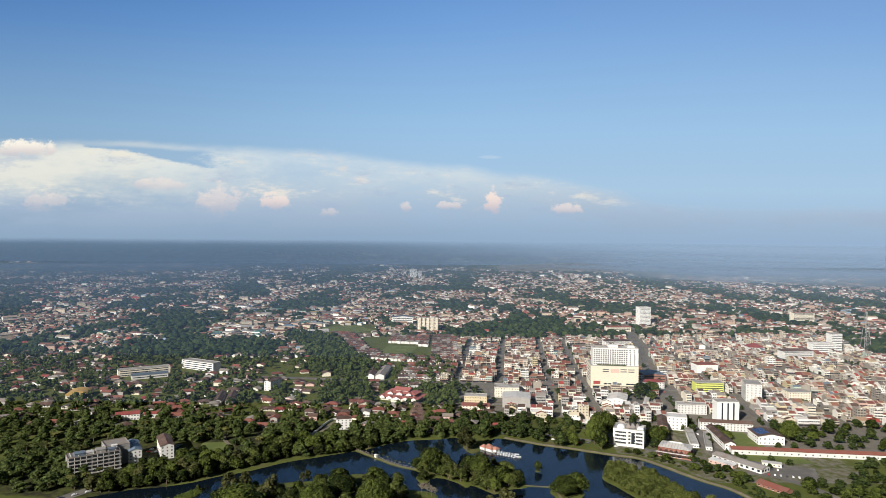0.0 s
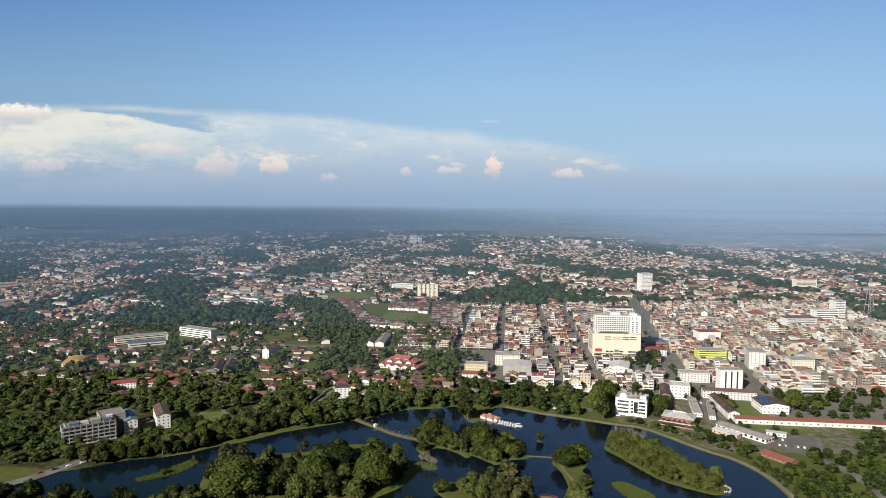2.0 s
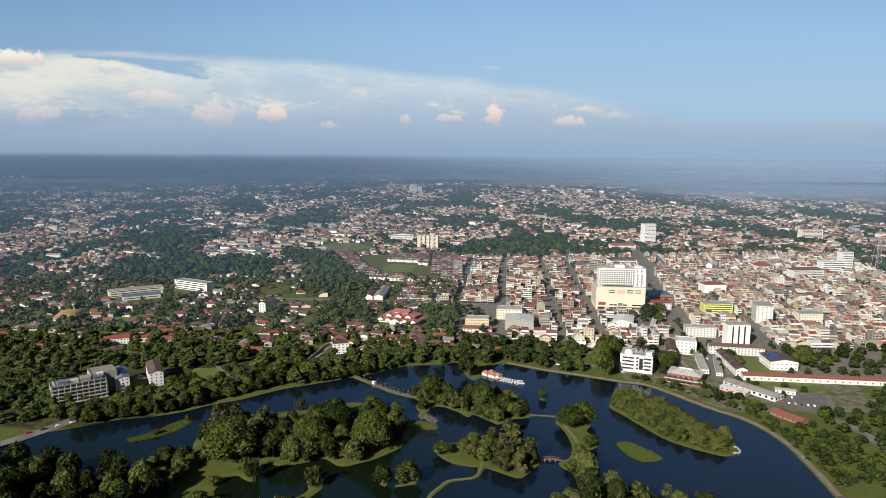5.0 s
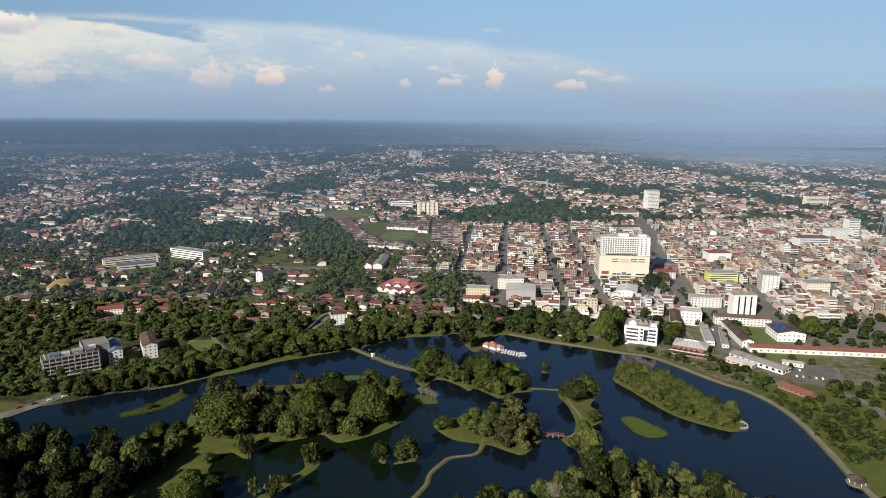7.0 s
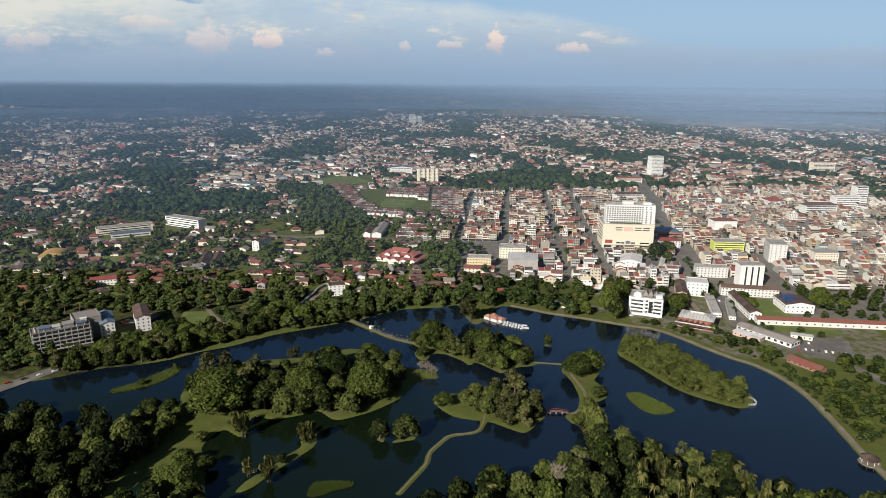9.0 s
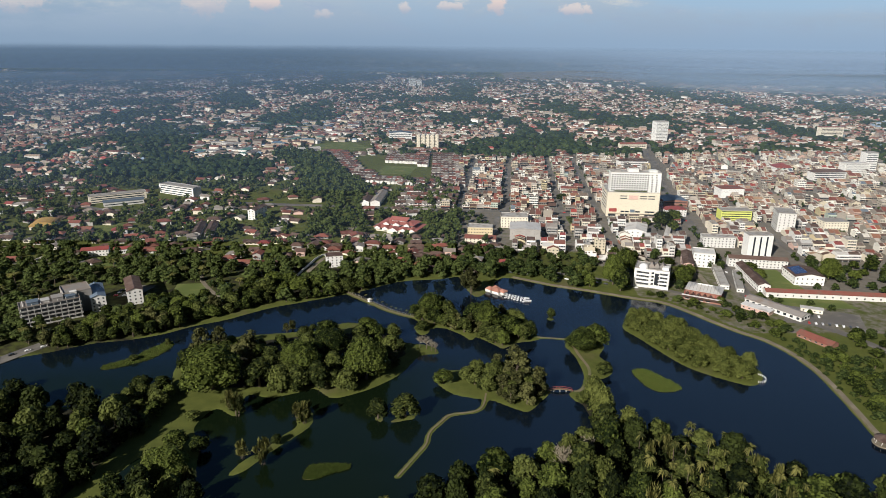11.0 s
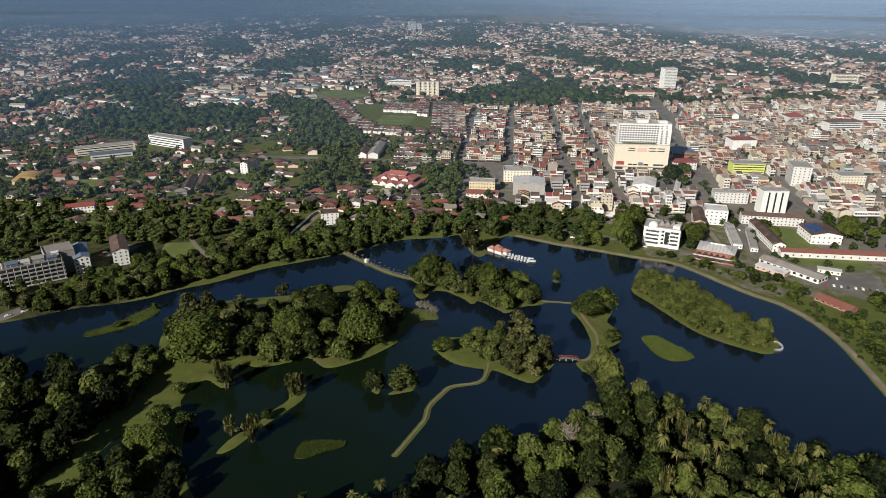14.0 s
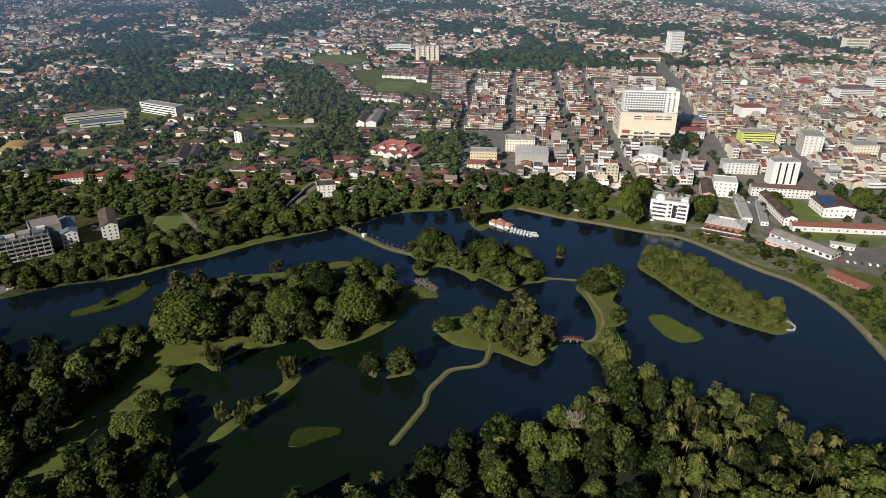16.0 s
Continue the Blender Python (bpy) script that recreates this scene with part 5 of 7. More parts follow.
def roof_shape(style, w, d, h, rise, over=0.6):
    s = Shape()
    if style == "gable":
        s.gable(-w / 2 - over, -over, w / 2 + over, d + over, h + 0.25, rise, "x")
    elif style == "gable_y":
        s.gable(-w / 2 - over, -over, w / 2 + over, d + over, h + 0.25, rise, "y")
    elif style == "hip":
        s.hip(-w / 2 - over, -over, w / 2 + over, d + over, h + 0.25, rise)
    elif style == "shed":
        s.add([(-w / 2 - over, -over, h + 0.3), (w / 2 + over, -over, h + 0.3), (w / 2 + over, d + over, h + 0.3 + rise), (-w / 2 - over, d + over, h + 0.3 + rise),
               (-w / 2 - over, -over, h), (w / 2 + over, -over, h), (w / 2 + over, d + over, h), (-w / 2 - over, d + over, h)], [(0, 1, 2, 3), (0, 4, 5, 1), (1, 5, 6, 2), (2, 6, 7, 3), (3, 7, 4, 0), (7, 6, 5, 4)])
    else:  # flat, with a parapet
        s.box(-w / 2 + 0.3, 0.3, h - 0.02, w / 2 - 0.3, d - 0.3, h + 0.12)
        for x0, y0, x1, y1 in ((-w / 2, 0, w / 2, 0.3), (-w / 2, d - 0.3, w / 2, d), (-w / 2, 0.3, -w / 2 + 0.3, d - 0.3), (w / 2 - 0.3, 0.3, w / 2, d - 0.3)):
            s.box(x0, y0, h - 0.01, x1, y1, h + 0.9)
    return s


def body_shape(style, w, d, h, rise):
    s = Shape().box(-w / 2, 0, -0.3, w / 2, d, h)
    if style == "gable":
        for x in (-w / 2, w / 2):
            s.add([(x, 0, h), (x, d, h), (x, d / 2, h + rise)], [(0, 1, 2)])
    if style == "gable_y":
        for y in (0, d):
            s.add([(-w / 2, y, h), (w / 2, y, h), (0, y, h + rise)], [(0, 1, 2)])
    return s


def block(name, label, category, p0, p1, d, h, floors, wall, roof, style="flat", rise=3.0, bays=0, side=0, ww=1.3, wh=1.3, ground="", group="", m=None, w=None):
    """A plain building on a front line: body, roof, and a window for each bay and storey."""
    if m is None:
        m, w = placed(p0, p1)
    root = thing(name, m, label, category, group)
    key = (style, round(w, 1), round(d, 1), round(h, 1), rise)
    shell = part("wall", cached(("w", wall.name) + key, lambda: body_shape(style, w, d, h, rise).mesh("wall", wall)), None, root)
    part("roof", cached(("r", roof.name) + key, lambda: roof_shape(style, w, d, h, rise).mesh("roof", roof)), None, root)
    fh = h / floors
    for f in range(floors):
        z = f * fh + fh * 0.32
        if f == 0 and ground:
            for i in range(max(1, bays // 2)):
                put_window(shell, "front", w, d, (i + 0.5) * w / max(1, bays // 2) - w / 2, 0.1, w / max(1, bays // 2) * 0.75, min(3.0, fh * 0.75), DOOR, "door")
            continue
        if bays > 2 and m.translation.y > 1000:
            ob = part("window_band", cached("far_band", lambda: Shape().box(-0.5, -0.08, 0, 0.5, 0.02, 1).mesh("window_band", GLASS)), None, shell)
            ob.matrix_basis = Matrix.Translation((0, 0, z)) @ Matrix.Diagonal((w * 0.92, 1, min(wh, fh * 0.45), 1))
            continue
        for i in range(bays):
            put_window(shell, "front", w, d, (i + 0.5) * w / bays - w / 2, z, ww, min(wh, fh * 0.5))
        for i in range(side):
            for face in ("left", "right"):
                put_window(shell, face, w, d, (i + 0.5) * d / side - d / 2, z, ww, min(wh, fh * 0.5))
    return root


# the large hotel over a shopping podium
def hotel():
    m, w = placed((222, 976), (291, 970))
    root = thing("hotel", m, "large cream and white hotel tower on a podium", "hotel")
    d, hp, ht = 48, 33.5, 59.5
    pod = part("podium", Shape().box(-w / 2, 0, -0.3, w / 2, d, hp).box(-w / 2 + 2, -2.5, 5.0, w / 2 - 2, 0.1, 5.8), HOTEL_CREAM, root, "cream podium wall")
    par = roof_shape("flat", w, d, hp, 0)
    part("roof", par, CONCRETE, root)
    tw = w - 5
    tow = part("tower", Shape().box(-tw / 2 + 1, 6, hp - 0.2, tw / 2 + 3, 24, ht).box(tw / 2 - 13, 2.5, hp - 0.1, tw / 2 + 2.6, 6.05, ht - 6), TOWER_WALL, root, "bright white room tower")
    cap = roof_shape("flat", tw + 2, 18, ht, 0)
    cap.v = [(x + 2, y + 6, z) for x, y, z in cap.v]
    part("tower_roof", cap, CONCRETE, root)
    part("plant_room", Shape().box(-8, 10, ht, 6, 20, ht + 4).box(tw / 2 - 12, 9, ht, tw / 2 - 2, 19, ht + 3), TOWER_WALL, root)
    part("plant_room", Shape().box(-26, 11, ht, -18, 19, ht + 2.6), GREY_WALL, root)
    small = cached("hotel_window", lambda: Shape().box(-0.5, -0.05, 0, 0.5, 0.02, 1, 1).box(-0.58, -0.25, -0.09, 0.58, 0.02, 0.0, 0).mesh("window", TOWER_WALL, GLASS))
    rows, cols = 8, 15
    for r_ in range(rows):
        z = hp + 1.7 + r_ * 2.95
        for c in range(cols):
            x = -tw / 2 + 3.2 + c * (tw - 17) / (cols - 1)
            ob = part("window", small, None, tow)
            ob.matrix_basis = Matrix.Translation((x, 5.98, z)) @ Matrix.Diagonal((2.2, 1, 1.6, 1))
        for c in range(2):
            ob = part("window", small, None, tow)
            ob.matrix_basis = Matrix.Translation((tw / 2 - 9 + 6 * c, 2.48 if z < ht - 9 else 5.98, z)) @ Matrix.Diagonal((2.2, 1, 1.6, 1))
    for c in range(2):  # bands of dark glazing high on the podium
        for k_, (x, ww) in enumerate(((-13, 9), (13, 9), (24, 9))):
            ob = part("window", small, None, pod)
            ob.matrix_basis = Matrix.Translation((x, -0.03, 25.0 + 3.2 * c)) @ Matrix.Diagonal((ww, 1, 1.2, 1))
    part("sign_board", Shape().box(-6, -0.5, 24.4, 6, -0.1, 29.8), PINK_WALL, root, "dull pink sign board")
    part("sign_board", Shape().box(-31, -0.6, 7.0, -21, -0.1, 11.5), RED_PAINT, root, "red sign board")
    part("sign_board", Shape().box(-3, -0.6, 6.5, 3, -0.1, 10.5), SHEET_BLUE, root, "blue sign board")
    for x, ww in ((-27, 10), (-13, 5), (-7, 5), (7, 6), (23, 13)):
        for z in (0.8, 6.4):
            if z > 2 and x < -20:
                continue
            ob = part("window", small, None, pod)
            ob.matrix_basis = Matrix.Translation((x, -0.03, z)) @ Matrix.Diagonal((ww, 1, 2.6 if z < 2 else 2.0, 1))
    for r_ in range(5):  # slots along the podium's side
        ob = part("window", small, None, pod)
        ob.matrix_basis = Matrix.Translation((-w / 2 - 0.03, d / 2 + 2, 9.5 + 4.6 * r_)) @ Matrix.Rotation(-math.pi / 2, 4, "Z") @ Matrix.Diagonal((d - 12, 1, 1.3, 1))
    V, F = leaf_cloud([(x, 3.2, hp + 1.2) for x in np.linspace(-24, 16, 16)], [1.5] * 16, 420, 0.8, 0.7, seed=5)
    part("roof_hedge", pydata("roof_hedge", V, F, LEAF_BROAD), None, root, "dark green roof hedge")


hotel()


def band_glass(w):
    """A run of panes with a sill and white mullions before it."""
    s = Shape().box(-w / 2, -0.06, 0, w / 2, 0.02, 2.0, 1).box(-w / 2 - 0.1, -0.3, -0.12, w / 2 + 0.1, 0.02, -0.002, 0)
    for i in range(int(w / 1.9) + 1):
        x = -w / 2 + i * w / int(w / 1.9)
        s.box(x - 0.07, -0.14, 0.001, x + 0.07, -0.062, 2.0, 0)
    return s.mesh("window_band", TOWER_WALL, GLASS)


def modern_office():
    m, w = placed((186, 709), (216, 697))
    root = thing("office_building", m, "white lakeside office with a domed corner", "office building")
    d, h = 22, 18.5
    part("wall", Shape().box(-w / 2, 0, -0.3, w / 2, d, h).box(-w / 2 + 2, -1.6, 3.5, -w / 2 + 16, 0.1, h - 2).box(w / 2 - 9, -0.8, 0, w / 2, 0.1, h - 3), TOWER_WALL, root)
    part("roof", roof_shape("flat", w, d, h, 0), CONCRETE, root)
    V = ICO_V[:, :] * np.array([4.6, 4.6, 4.2]) + np.array([-w / 2 + 8, 3.5, h + 0.6])
    part("dome", pydata("dome", V, ICO_F, BOAT_WHITE), None, root, "white rounded dome")
    g_ = Shape()
    for x in (-1, 4, 9):
        g_.hip(x - 3.4, 4, x + 3.4, 16, h + 0.9, 5.0)
    part("turret_roof", g_, SHEET_GREY, root, "steep dark grey roof")
    part("turret", Shape().box(w / 2 - 7, 1, h, w / 2 - 1, 8, h + 3.2), TOWER_WALL, root)
    for f in range(4):
        z = 3.5 + f * 3.7
        for x, ww, y in ((-8, 11.5, -1.63), (11.2, 7.0, -0.82)):
            part("window_band", cached(("office_band", ww), lambda: band_glass(ww)), None, root, "dark glazing with white mullions").location = (x, y, z)
        for x, ww, y in ((0.6, 3.2, -0.02),):
            ob = part("window", WINDOW, None, root)
            ob.matrix_basis = Matrix.Translation((x, y, z)) @ Matrix.Diagonal((ww, 1, 2.0, 1))
        part("sun_shade", cached("office_shade", lambda: Shape().box(-w / 2 + 1.2, -3.0, 0, 0.6, -1.6, 0.25).box(w / 2 - 10, -1.9, 0, w / 2 + 0.6, -0.8, 0.25).mesh("sun_shade", TOWER_WALL)), None, root).location.z = z + 2.2
        for k_ in range(4):
            put_window(root, "left", w, d, -7 + 4.6 * k_, z, 2.4, 1.8)
            put_window(root, "right", w, d, -7 + 4.6 * k_, z, 2.4, 1.8)
    part("curtain_wall", Shape().box(3.0, -0.35, 3.6, 8.4, -0.05, h - 3), GLASS, root, "dark glazed stair tower")


def pavilion():
    m, w = placed((223, 676), (252, 660))
    root = thing("restaurant", m, "terracotta lakeside restaurant under a broad pale roof", "restaurant")
    part("wall", Shape().box(-w / 2, 0, -0.3, w / 2, 24, 4.2).box(-w / 2 + 2, 3, 4.2, w / 2 - 2, 23, 9), BRICK_WALL, root)
    part("upper_roof", Shape().hip(-w / 2 + 0.5, 2, w / 2 - 0.5, 25, 9.3, 3.2), SHEET_PALE, root, "pale weathered sheet roof")
    for i in range(9):
        x = -w / 2 + 4.5 + i * (w - 9) / 8
        part("roof_rib", cached("pav_rib", lambda: Shape().add([(-0.2, 2.6, 9.5), (0.2, 2.6, 9.5), (0.2, 13.2, 12.85), (-0.2, 13.2, 12.85), (-0.2, 2.6, 9.2), (0.2, 2.6, 9.2), (0.2, 13.2, 12.5), (-0.2, 13.2, 12.5)], [(0, 1, 2, 3), (0, 4, 5, 1), (1, 5, 6, 2), (3, 7, 4, 0)]).mesh("roof_rib", CONCRETE)), None, root, "grey standing roof rib").location.x = x
    part("ridge_cap", Shape().gable(-w / 2 + 10, 12.6, w / 2 - 10, 14.4, 12.55, 0.6, "x"), WHITE_TRIM, root, "white ridge skylight")
    part("balcony", Shape().box(-w / 2 - 1, -1.4, 4.6, w / 2 + 1, 0, 4.8).box(-w / 2 - 1, -1.4, 5.5, w / 2 + 1, -1.25, 5.65), WHITE_TRIM, root, "pale balcony rail")
    part("awning", Shape().add([(-w / 2 - 2, -3, 3.6), (w / 2 + 2, -3, 3.6), (w / 2 - 1, 3, 5.2), (-w / 2 + 1, 3, 5.2)], [(0, 1, 2, 3)]).add([(-w / 2 - 2, -3, 3.4), (w / 2 + 2, -3, 3.4), (w / 2 - 1, 3, 5.0), (-w / 2 + 1, 3, 5.0)], [(3, 2, 1, 0)]), TILE_BROWN, root)
    for i in range(8):
        x = -w / 2 + 1.0 + i * (w - 2) / 7
        part("post", cached("pav_post", lambda: Shape().tube([(0, 0, 0), (0, 0, 9)], [0.3, 0.3], 6).mesh("post", RED_PAINT)), None, root).location = (x, 1.5, 0)
    for i in range(4):
        put_window(root, "front", w, 24, -w / 2 + 4 + i * 6, 1.0, 3.6, 2.2)
    for i in range(5):
        part("gable_trim", cached("pav_trim", lambda: Shape().gable(-1.6, -0.5, 1.6, 3, 0, 1.4, "y").mesh("gable_trim", TILE_BROWN)), None, root).location = (-w / 2 + 3.5 + i * 5, -0.6, 6.2)


modern_office(), pavilion()
A = block
A("office_building", "long grey lakeside office with balcony bands", "office building", (-343, 600), (-307, 626), 15, 17, 5, GREY_WALL, SHEET_GREY, "flat", 3, 0)
m_, w_ = placed((-343, 600), (-307, 626))
root_ = bpy.data.objects["office_building.001"]
for f in range(5):  # balconies of the long office: white rails before deep shade
    part("balcony", cached("band", lambda: Shape().box(-w_ / 2 - 0.5, -1.9, 0, w_ / 2 + 0.5, -0.05, 0.22).box(-w_ / 2 - 0.5, -1.9, 0.8, w_ / 2 + 0.5, -1.75, 1.0).box(-w_ / 2 - 0.5, -1.88, 0.22, w_ / 2 + 0.5, -1.8, 0.8, 1).mesh("balcony", PALE_WALL, GREY_WALL)), None, root_, "white balcony rail").location = (0, 0, 0.4 + 3.4 * f)
    part("window_band", cached("band2", lambda: Shape().box(-w_ / 2 + 0.3, -0.12, 0, w_ / 2 - 0.3, -0.02, 2.3).mesh("window_band", GLASS)), None, root_, "dark glazing").location = (0, 0, 1.0 + 3.4 * f)
for i in range(10):
    part("column", cached("office_col", lambda: Shape().box(-0.18, -1.65, 0, 0.18, -1.3, 17.2).mesh("column", PALE_WALL)), None, root_).location = (-w_ / 2 + 0.8 + i * (w_ - 1.6) / 9, 0, 0)
for i, (x_, y_, a_, b_, h_, mt_) in enumerate(((-16, 3, 8, 8, 2.4, SHEET_BLUE), (-6, 4, 6, 7, 1.6, SHEET_PALE), (2, 3, 8, 9, 2.6, GREY_WALL), (12, 2, 7, 6, 2.0, SHEET_BLUE), (16, 9, 5, 4, 3.0, PALE_WALL))):
    part("roof_hut", Shape().box(x_, y_, 17.1, x_ + a_, y_ + b_, 17.1 + h_).box(x_ - 0.3, y_ - 0.3, 17.1 + h_, x_ + a_ + 0.3, y_ + b_ + 0.3, 17.3 + h_), mt_, root_)
for i in range(7):
    part("roof_beam", cached("roof_beam", lambda: Shape().box(-0.2, 0.5, 17.9, 0.2, 14.5, 18.2).mesh("roof_beam", PALE_WALL)), None, root_).location.x = -w_ / 2 + 3 + i * 6.2
A("office_wing", "grey rear wing with a pale roof", "office wing", (-322, 628), (-305, 641), 22, 19, 5, GREY_WALL, SHEET_GREY, "flat", 3, 0, 3)
A("apartment_block", "narrow white block with a blue-grey roof", "apartment block", (-303, 634), (-293, 640), 36, 13, 4, PALE_WALL, SHEET_BLUE, "gable_y", 2.0, 3, 6)
A("apartment_block", "narrow white block with red trim and brown roof", "apartment block", (-279, 650), (-268, 656), 38, 13, 4, PALE_WALL, TILE_BROWN, "gable_y", 2.4, 3, 6)
A("school_block", "tall white slab with dark stair slots", "school block", (337, 801), (364, 801), 14, 25, 7, TOWER_WALL, CONCRETE, "flat", 3, 0)
for x_ in (-7, 0, 7):
    part("window_slot", cached("slot", lambda: Shape().box(-0.9, -0.15, 1.5, 0.9, 0.02, 23.5).mesh("window_slot", GLASS)), None, bpy.data.objects["school_block"]).location = (x_, 0, 0)
A("school_block", "long white school wing with brown roof", "school block", (304, 770), (362, 760), 10, 9, 3, PALE_WALL, TILE_BROWN, "gable", 2.6, 16)
A("school_block", "long white school wing with brown roof", "school block", (301, 694), (312, 693), 66, 7, 2, PALE_WALL, TILE_BROWN, "gable_y", 2.6, 3, 16)
A("school_block", "white school block behind the slab", "school block", (302, 838), (338, 834), 14, 12, 4, PALE_WALL, CONCRETE, "flat", 3, 9, 3)
A("school_hall", "white school hall with dark solar roof", "school hall", (346, 714), (374, 712), 30, 9, 2, PALE_WALL, TILE_BROWN, "gable_y", 2.8, 6, 6)
part("solar_panel", Shape().add([(-12, 5, 10.2), (-1, 5, 12.3), (-1, 25, 12.3), (-12, 25, 10.2), (-12, 5, 9.9), (-1, 5, 12.0), (-1, 25, 12.0), (-12, 25, 9.9)], [(0, 1, 2, 3), (0, 4, 5, 1), (1, 5, 6, 2), (2, 6, 7, 3), (3, 7, 4, 0)]), SOLAR, bpy.data.objects["school_hall"], "dark blue solar panels")
A("school_block", "very long low white block with red-brown roof", "school block", (303, 682), (470, 664), 9, 5, 1, PALE_WALL, TILE_RED, "gable", 2.2, 24)
A("office_building", "pale blue-white office block", "office building", (265, 768), (286, 762), 20, 15, 4, PALE_WALL, SHEET_PALE, "flat", 2, 5, 4)
A("row_house", "long brick-red terrace with dark roof", "row house", (247, 747), (257, 744), 46, 10, 3, PINK_WALL, TILE_BROWN, "gable_y", 2.2, 3, 10)
A("market_hall", "long white market hall with a grey roof", "market hall", (277, 668), (306, 624), 14, 4.2, 1, PALE_WALL, SHEET_GREY, "gable", 2.0, 9, 3, 2.6, 2.2)
A("shop", "low shop with a dull pink front", "shop", (268, 655), (284, 636), 8, 3.6, 1, PINK_WALL, SHEET_PALE, "shed", 0.6, 5)
A("shelter", "long red-roofed shelter beside a yard", "shelter", (288, 596), (302, 572), 11, 2.6, 1, BRICK_WALL, TILE_RED, "gable", 2.4, 6, 0, 1.6, 1.2)
A("shed", "small pale roadside gatehouse", "gatehouse", (318, 648), (334, 641), 5, 3.5, 1, CREAM_WALL, SHEET_PALE, "shed", 0.4, 4)
A("apartment_block", "tall narrow white house with brown roof", "apartment block", (-256, 944), (-246, 941), 30, 13.0, 4, PALE_WALL, TILE_BROWN, "gable_y", 2.2, 2, 4)
A("school_block", "white building with bright red roof", "school block", (-390, 782), (-365, 791), 12, 7, 2, PALE_WALL, TILE_BRIGHT, "gable", 2.4, 8)
A("school_block", "low wing with bright red roof", "school block", (-361, 794), (-345, 800), 9, 5, 1, PALE_WALL, TILE_BRIGHT, "gable", 2.0, 4)
A("apartment_block", "long white block of flats", "apartment block", (-436, 1099), (-372, 1066), 16, 14, 4, TOWER_WALL, CONCRETE, "flat", 2, 14, 3)
A("shop_row", "long cream terrace of workshops", "shop row", (-505, 1022), (-440, 1062), 16, 10, 3, CREAM_WALL, CONCRETE, "flat", 2, 14, 3)
A("warehouse", "low blue-roofed warehouse hall", "warehouse", (-476, 1005), (-430, 1030), 18, 6, 1, PALE_WALL, SHEET_BLUE, "gable", 2, 6)
A("apartment_slab", "cream slab of flats with banded front", "apartment block", (-58, 1552), (-9, 1556), 16, 29, 9, CREAM_WALL, CONCRETE, "flat", 2, 12, 2, 1.3, 0.9)
for x_ in (-20, -10, 0, 10, 20):
    part("bay_tower", cached("bay_tower", lambda: Shape().box(-2.6, -2.4, -0.3, 2.6, 0.02, 31).box(-1.9, -2.6, 28, 1.9, -2.4, 30).mesh("bay_tower", CREAM_WALL)), None, bpy.data.objects["apartment_slab"], "projecting cream stair bay").location.x = x_
A("warehouse", "white hall beside a green field", "hall", (-298, 1472), (-258, 1490), 20, 9, 2, PALE_WALL, SHEET_PALE, "gable", 2, 6)
A("office_building", "white hall with blue roof", "hall", (-128, 1676), (-75, 1681), 24, 16, 3, TOWER_WALL, SHEET_BLUE, "gable_y", 3, 8)
A("hotel_block", "tall white tower block", "tower block", (508, 1690), (538, 1696), 22, 45, 13, TOWER_WALL, CONCRETE, "flat", 2, 8, 3, 2.4, 0.7)
A("apartment_block", "cream and pink towers of flats", "apartment block", (940, 1760), (1000, 1765), 16, 27, 8, CREAM_WALL, TILE_RED, "flat", 2, 12, 2)
A("office_building", "slim white tower block", "tower block", (784, 1321), (806, 1322), 18, 34, 10, TOWER_WALL, CONCRETE, "flat", 2, 4, 3)
A("office_building", "far white twin tower", "tower block", (-176, 3550), (-140, 3554), 20, 42, 12, TOWER_WALL, CONCRETE, "flat", 2, 5)
A("office_building", "far white twin tower", "tower block", (-134, 3555), (-112, 3558), 20, 34, 10, TOWER_WALL, CONCRETE, "flat", 2, 4)
A("shop_block", "white block with a lime-yellow front", "shop block", (372, 960), (412, 958), 18, 13, 4, YELLOW_GREEN, CONCRETE, "flat", 2, 0)
for f in range(4):
    part("window_band", cached("limeband", lambda: Shape().box(-19, -0.15, 0, 19, 0.02, 1.1).mesh("window_band", GLASS)), None, bpy.data.objects["shop_block"]).location = (0, 0, 1.6 + 3.2 * f)
A("shop_block", "cream block with a yellow sign wall", "shop block", (480, 905), (510, 905), 20, 13, 4, CREAM_WALL, CONCRETE, "flat", 2, 8, 3)
A("shop_block", "tall pale green-white block", "shop block", (420, 905), (440, 900), 30, 24, 7, PALE_WALL, CONCRETE, "flat", 2, 4, 5)
A("warehouse", "blue-roofed hall behind the hotel", "hall", (318, 1030), (352, 1030), 34, 9, 2, BRICK_WALL, SHEET_BLUE, "gable_y", 2, 5)
A("shop_block", "broad white-fronted shop block", "shop block", (424, 1090), (460, 1092), 24, 14, 4, TOWER_WALL, TILE_RED, "flat", 2, 0)
A("shop_block", "corner shop block with red roof", "shop block", (303, 978), (333, 980), 22, 9, 3, PALE_WALL, TILE_BRIGHT, "hip", 2.5, 7, 4)
A("shop", "white workshop with dark panels on its roof", "shop", (222, 880), (246, 872), 34, 8, 2, PALE_WALL, SHEET_PALE, "gable_y", 2.6, 4, 4)
A("yard_block", "low pale flat-roofed yard block", "yard block", (268, 702), (276, 700), 62, 4, 1, PALE_WALL, CONCRETE, "flat", 1, 3, 10)
A("yard_block", "low pale flat-roofed yard block", "yard block", (281, 694), (287, 692), 56, 3.6, 1, PALE_WALL, CONCRETE, "flat", 1, 2, 9)
A("yard_block", "low grey walled court", "yard block", (276.5, 735), (280.8, 734), 26, 3, 1, GREY_WALL, CONCRETE, "flat", 1, 0, 3)
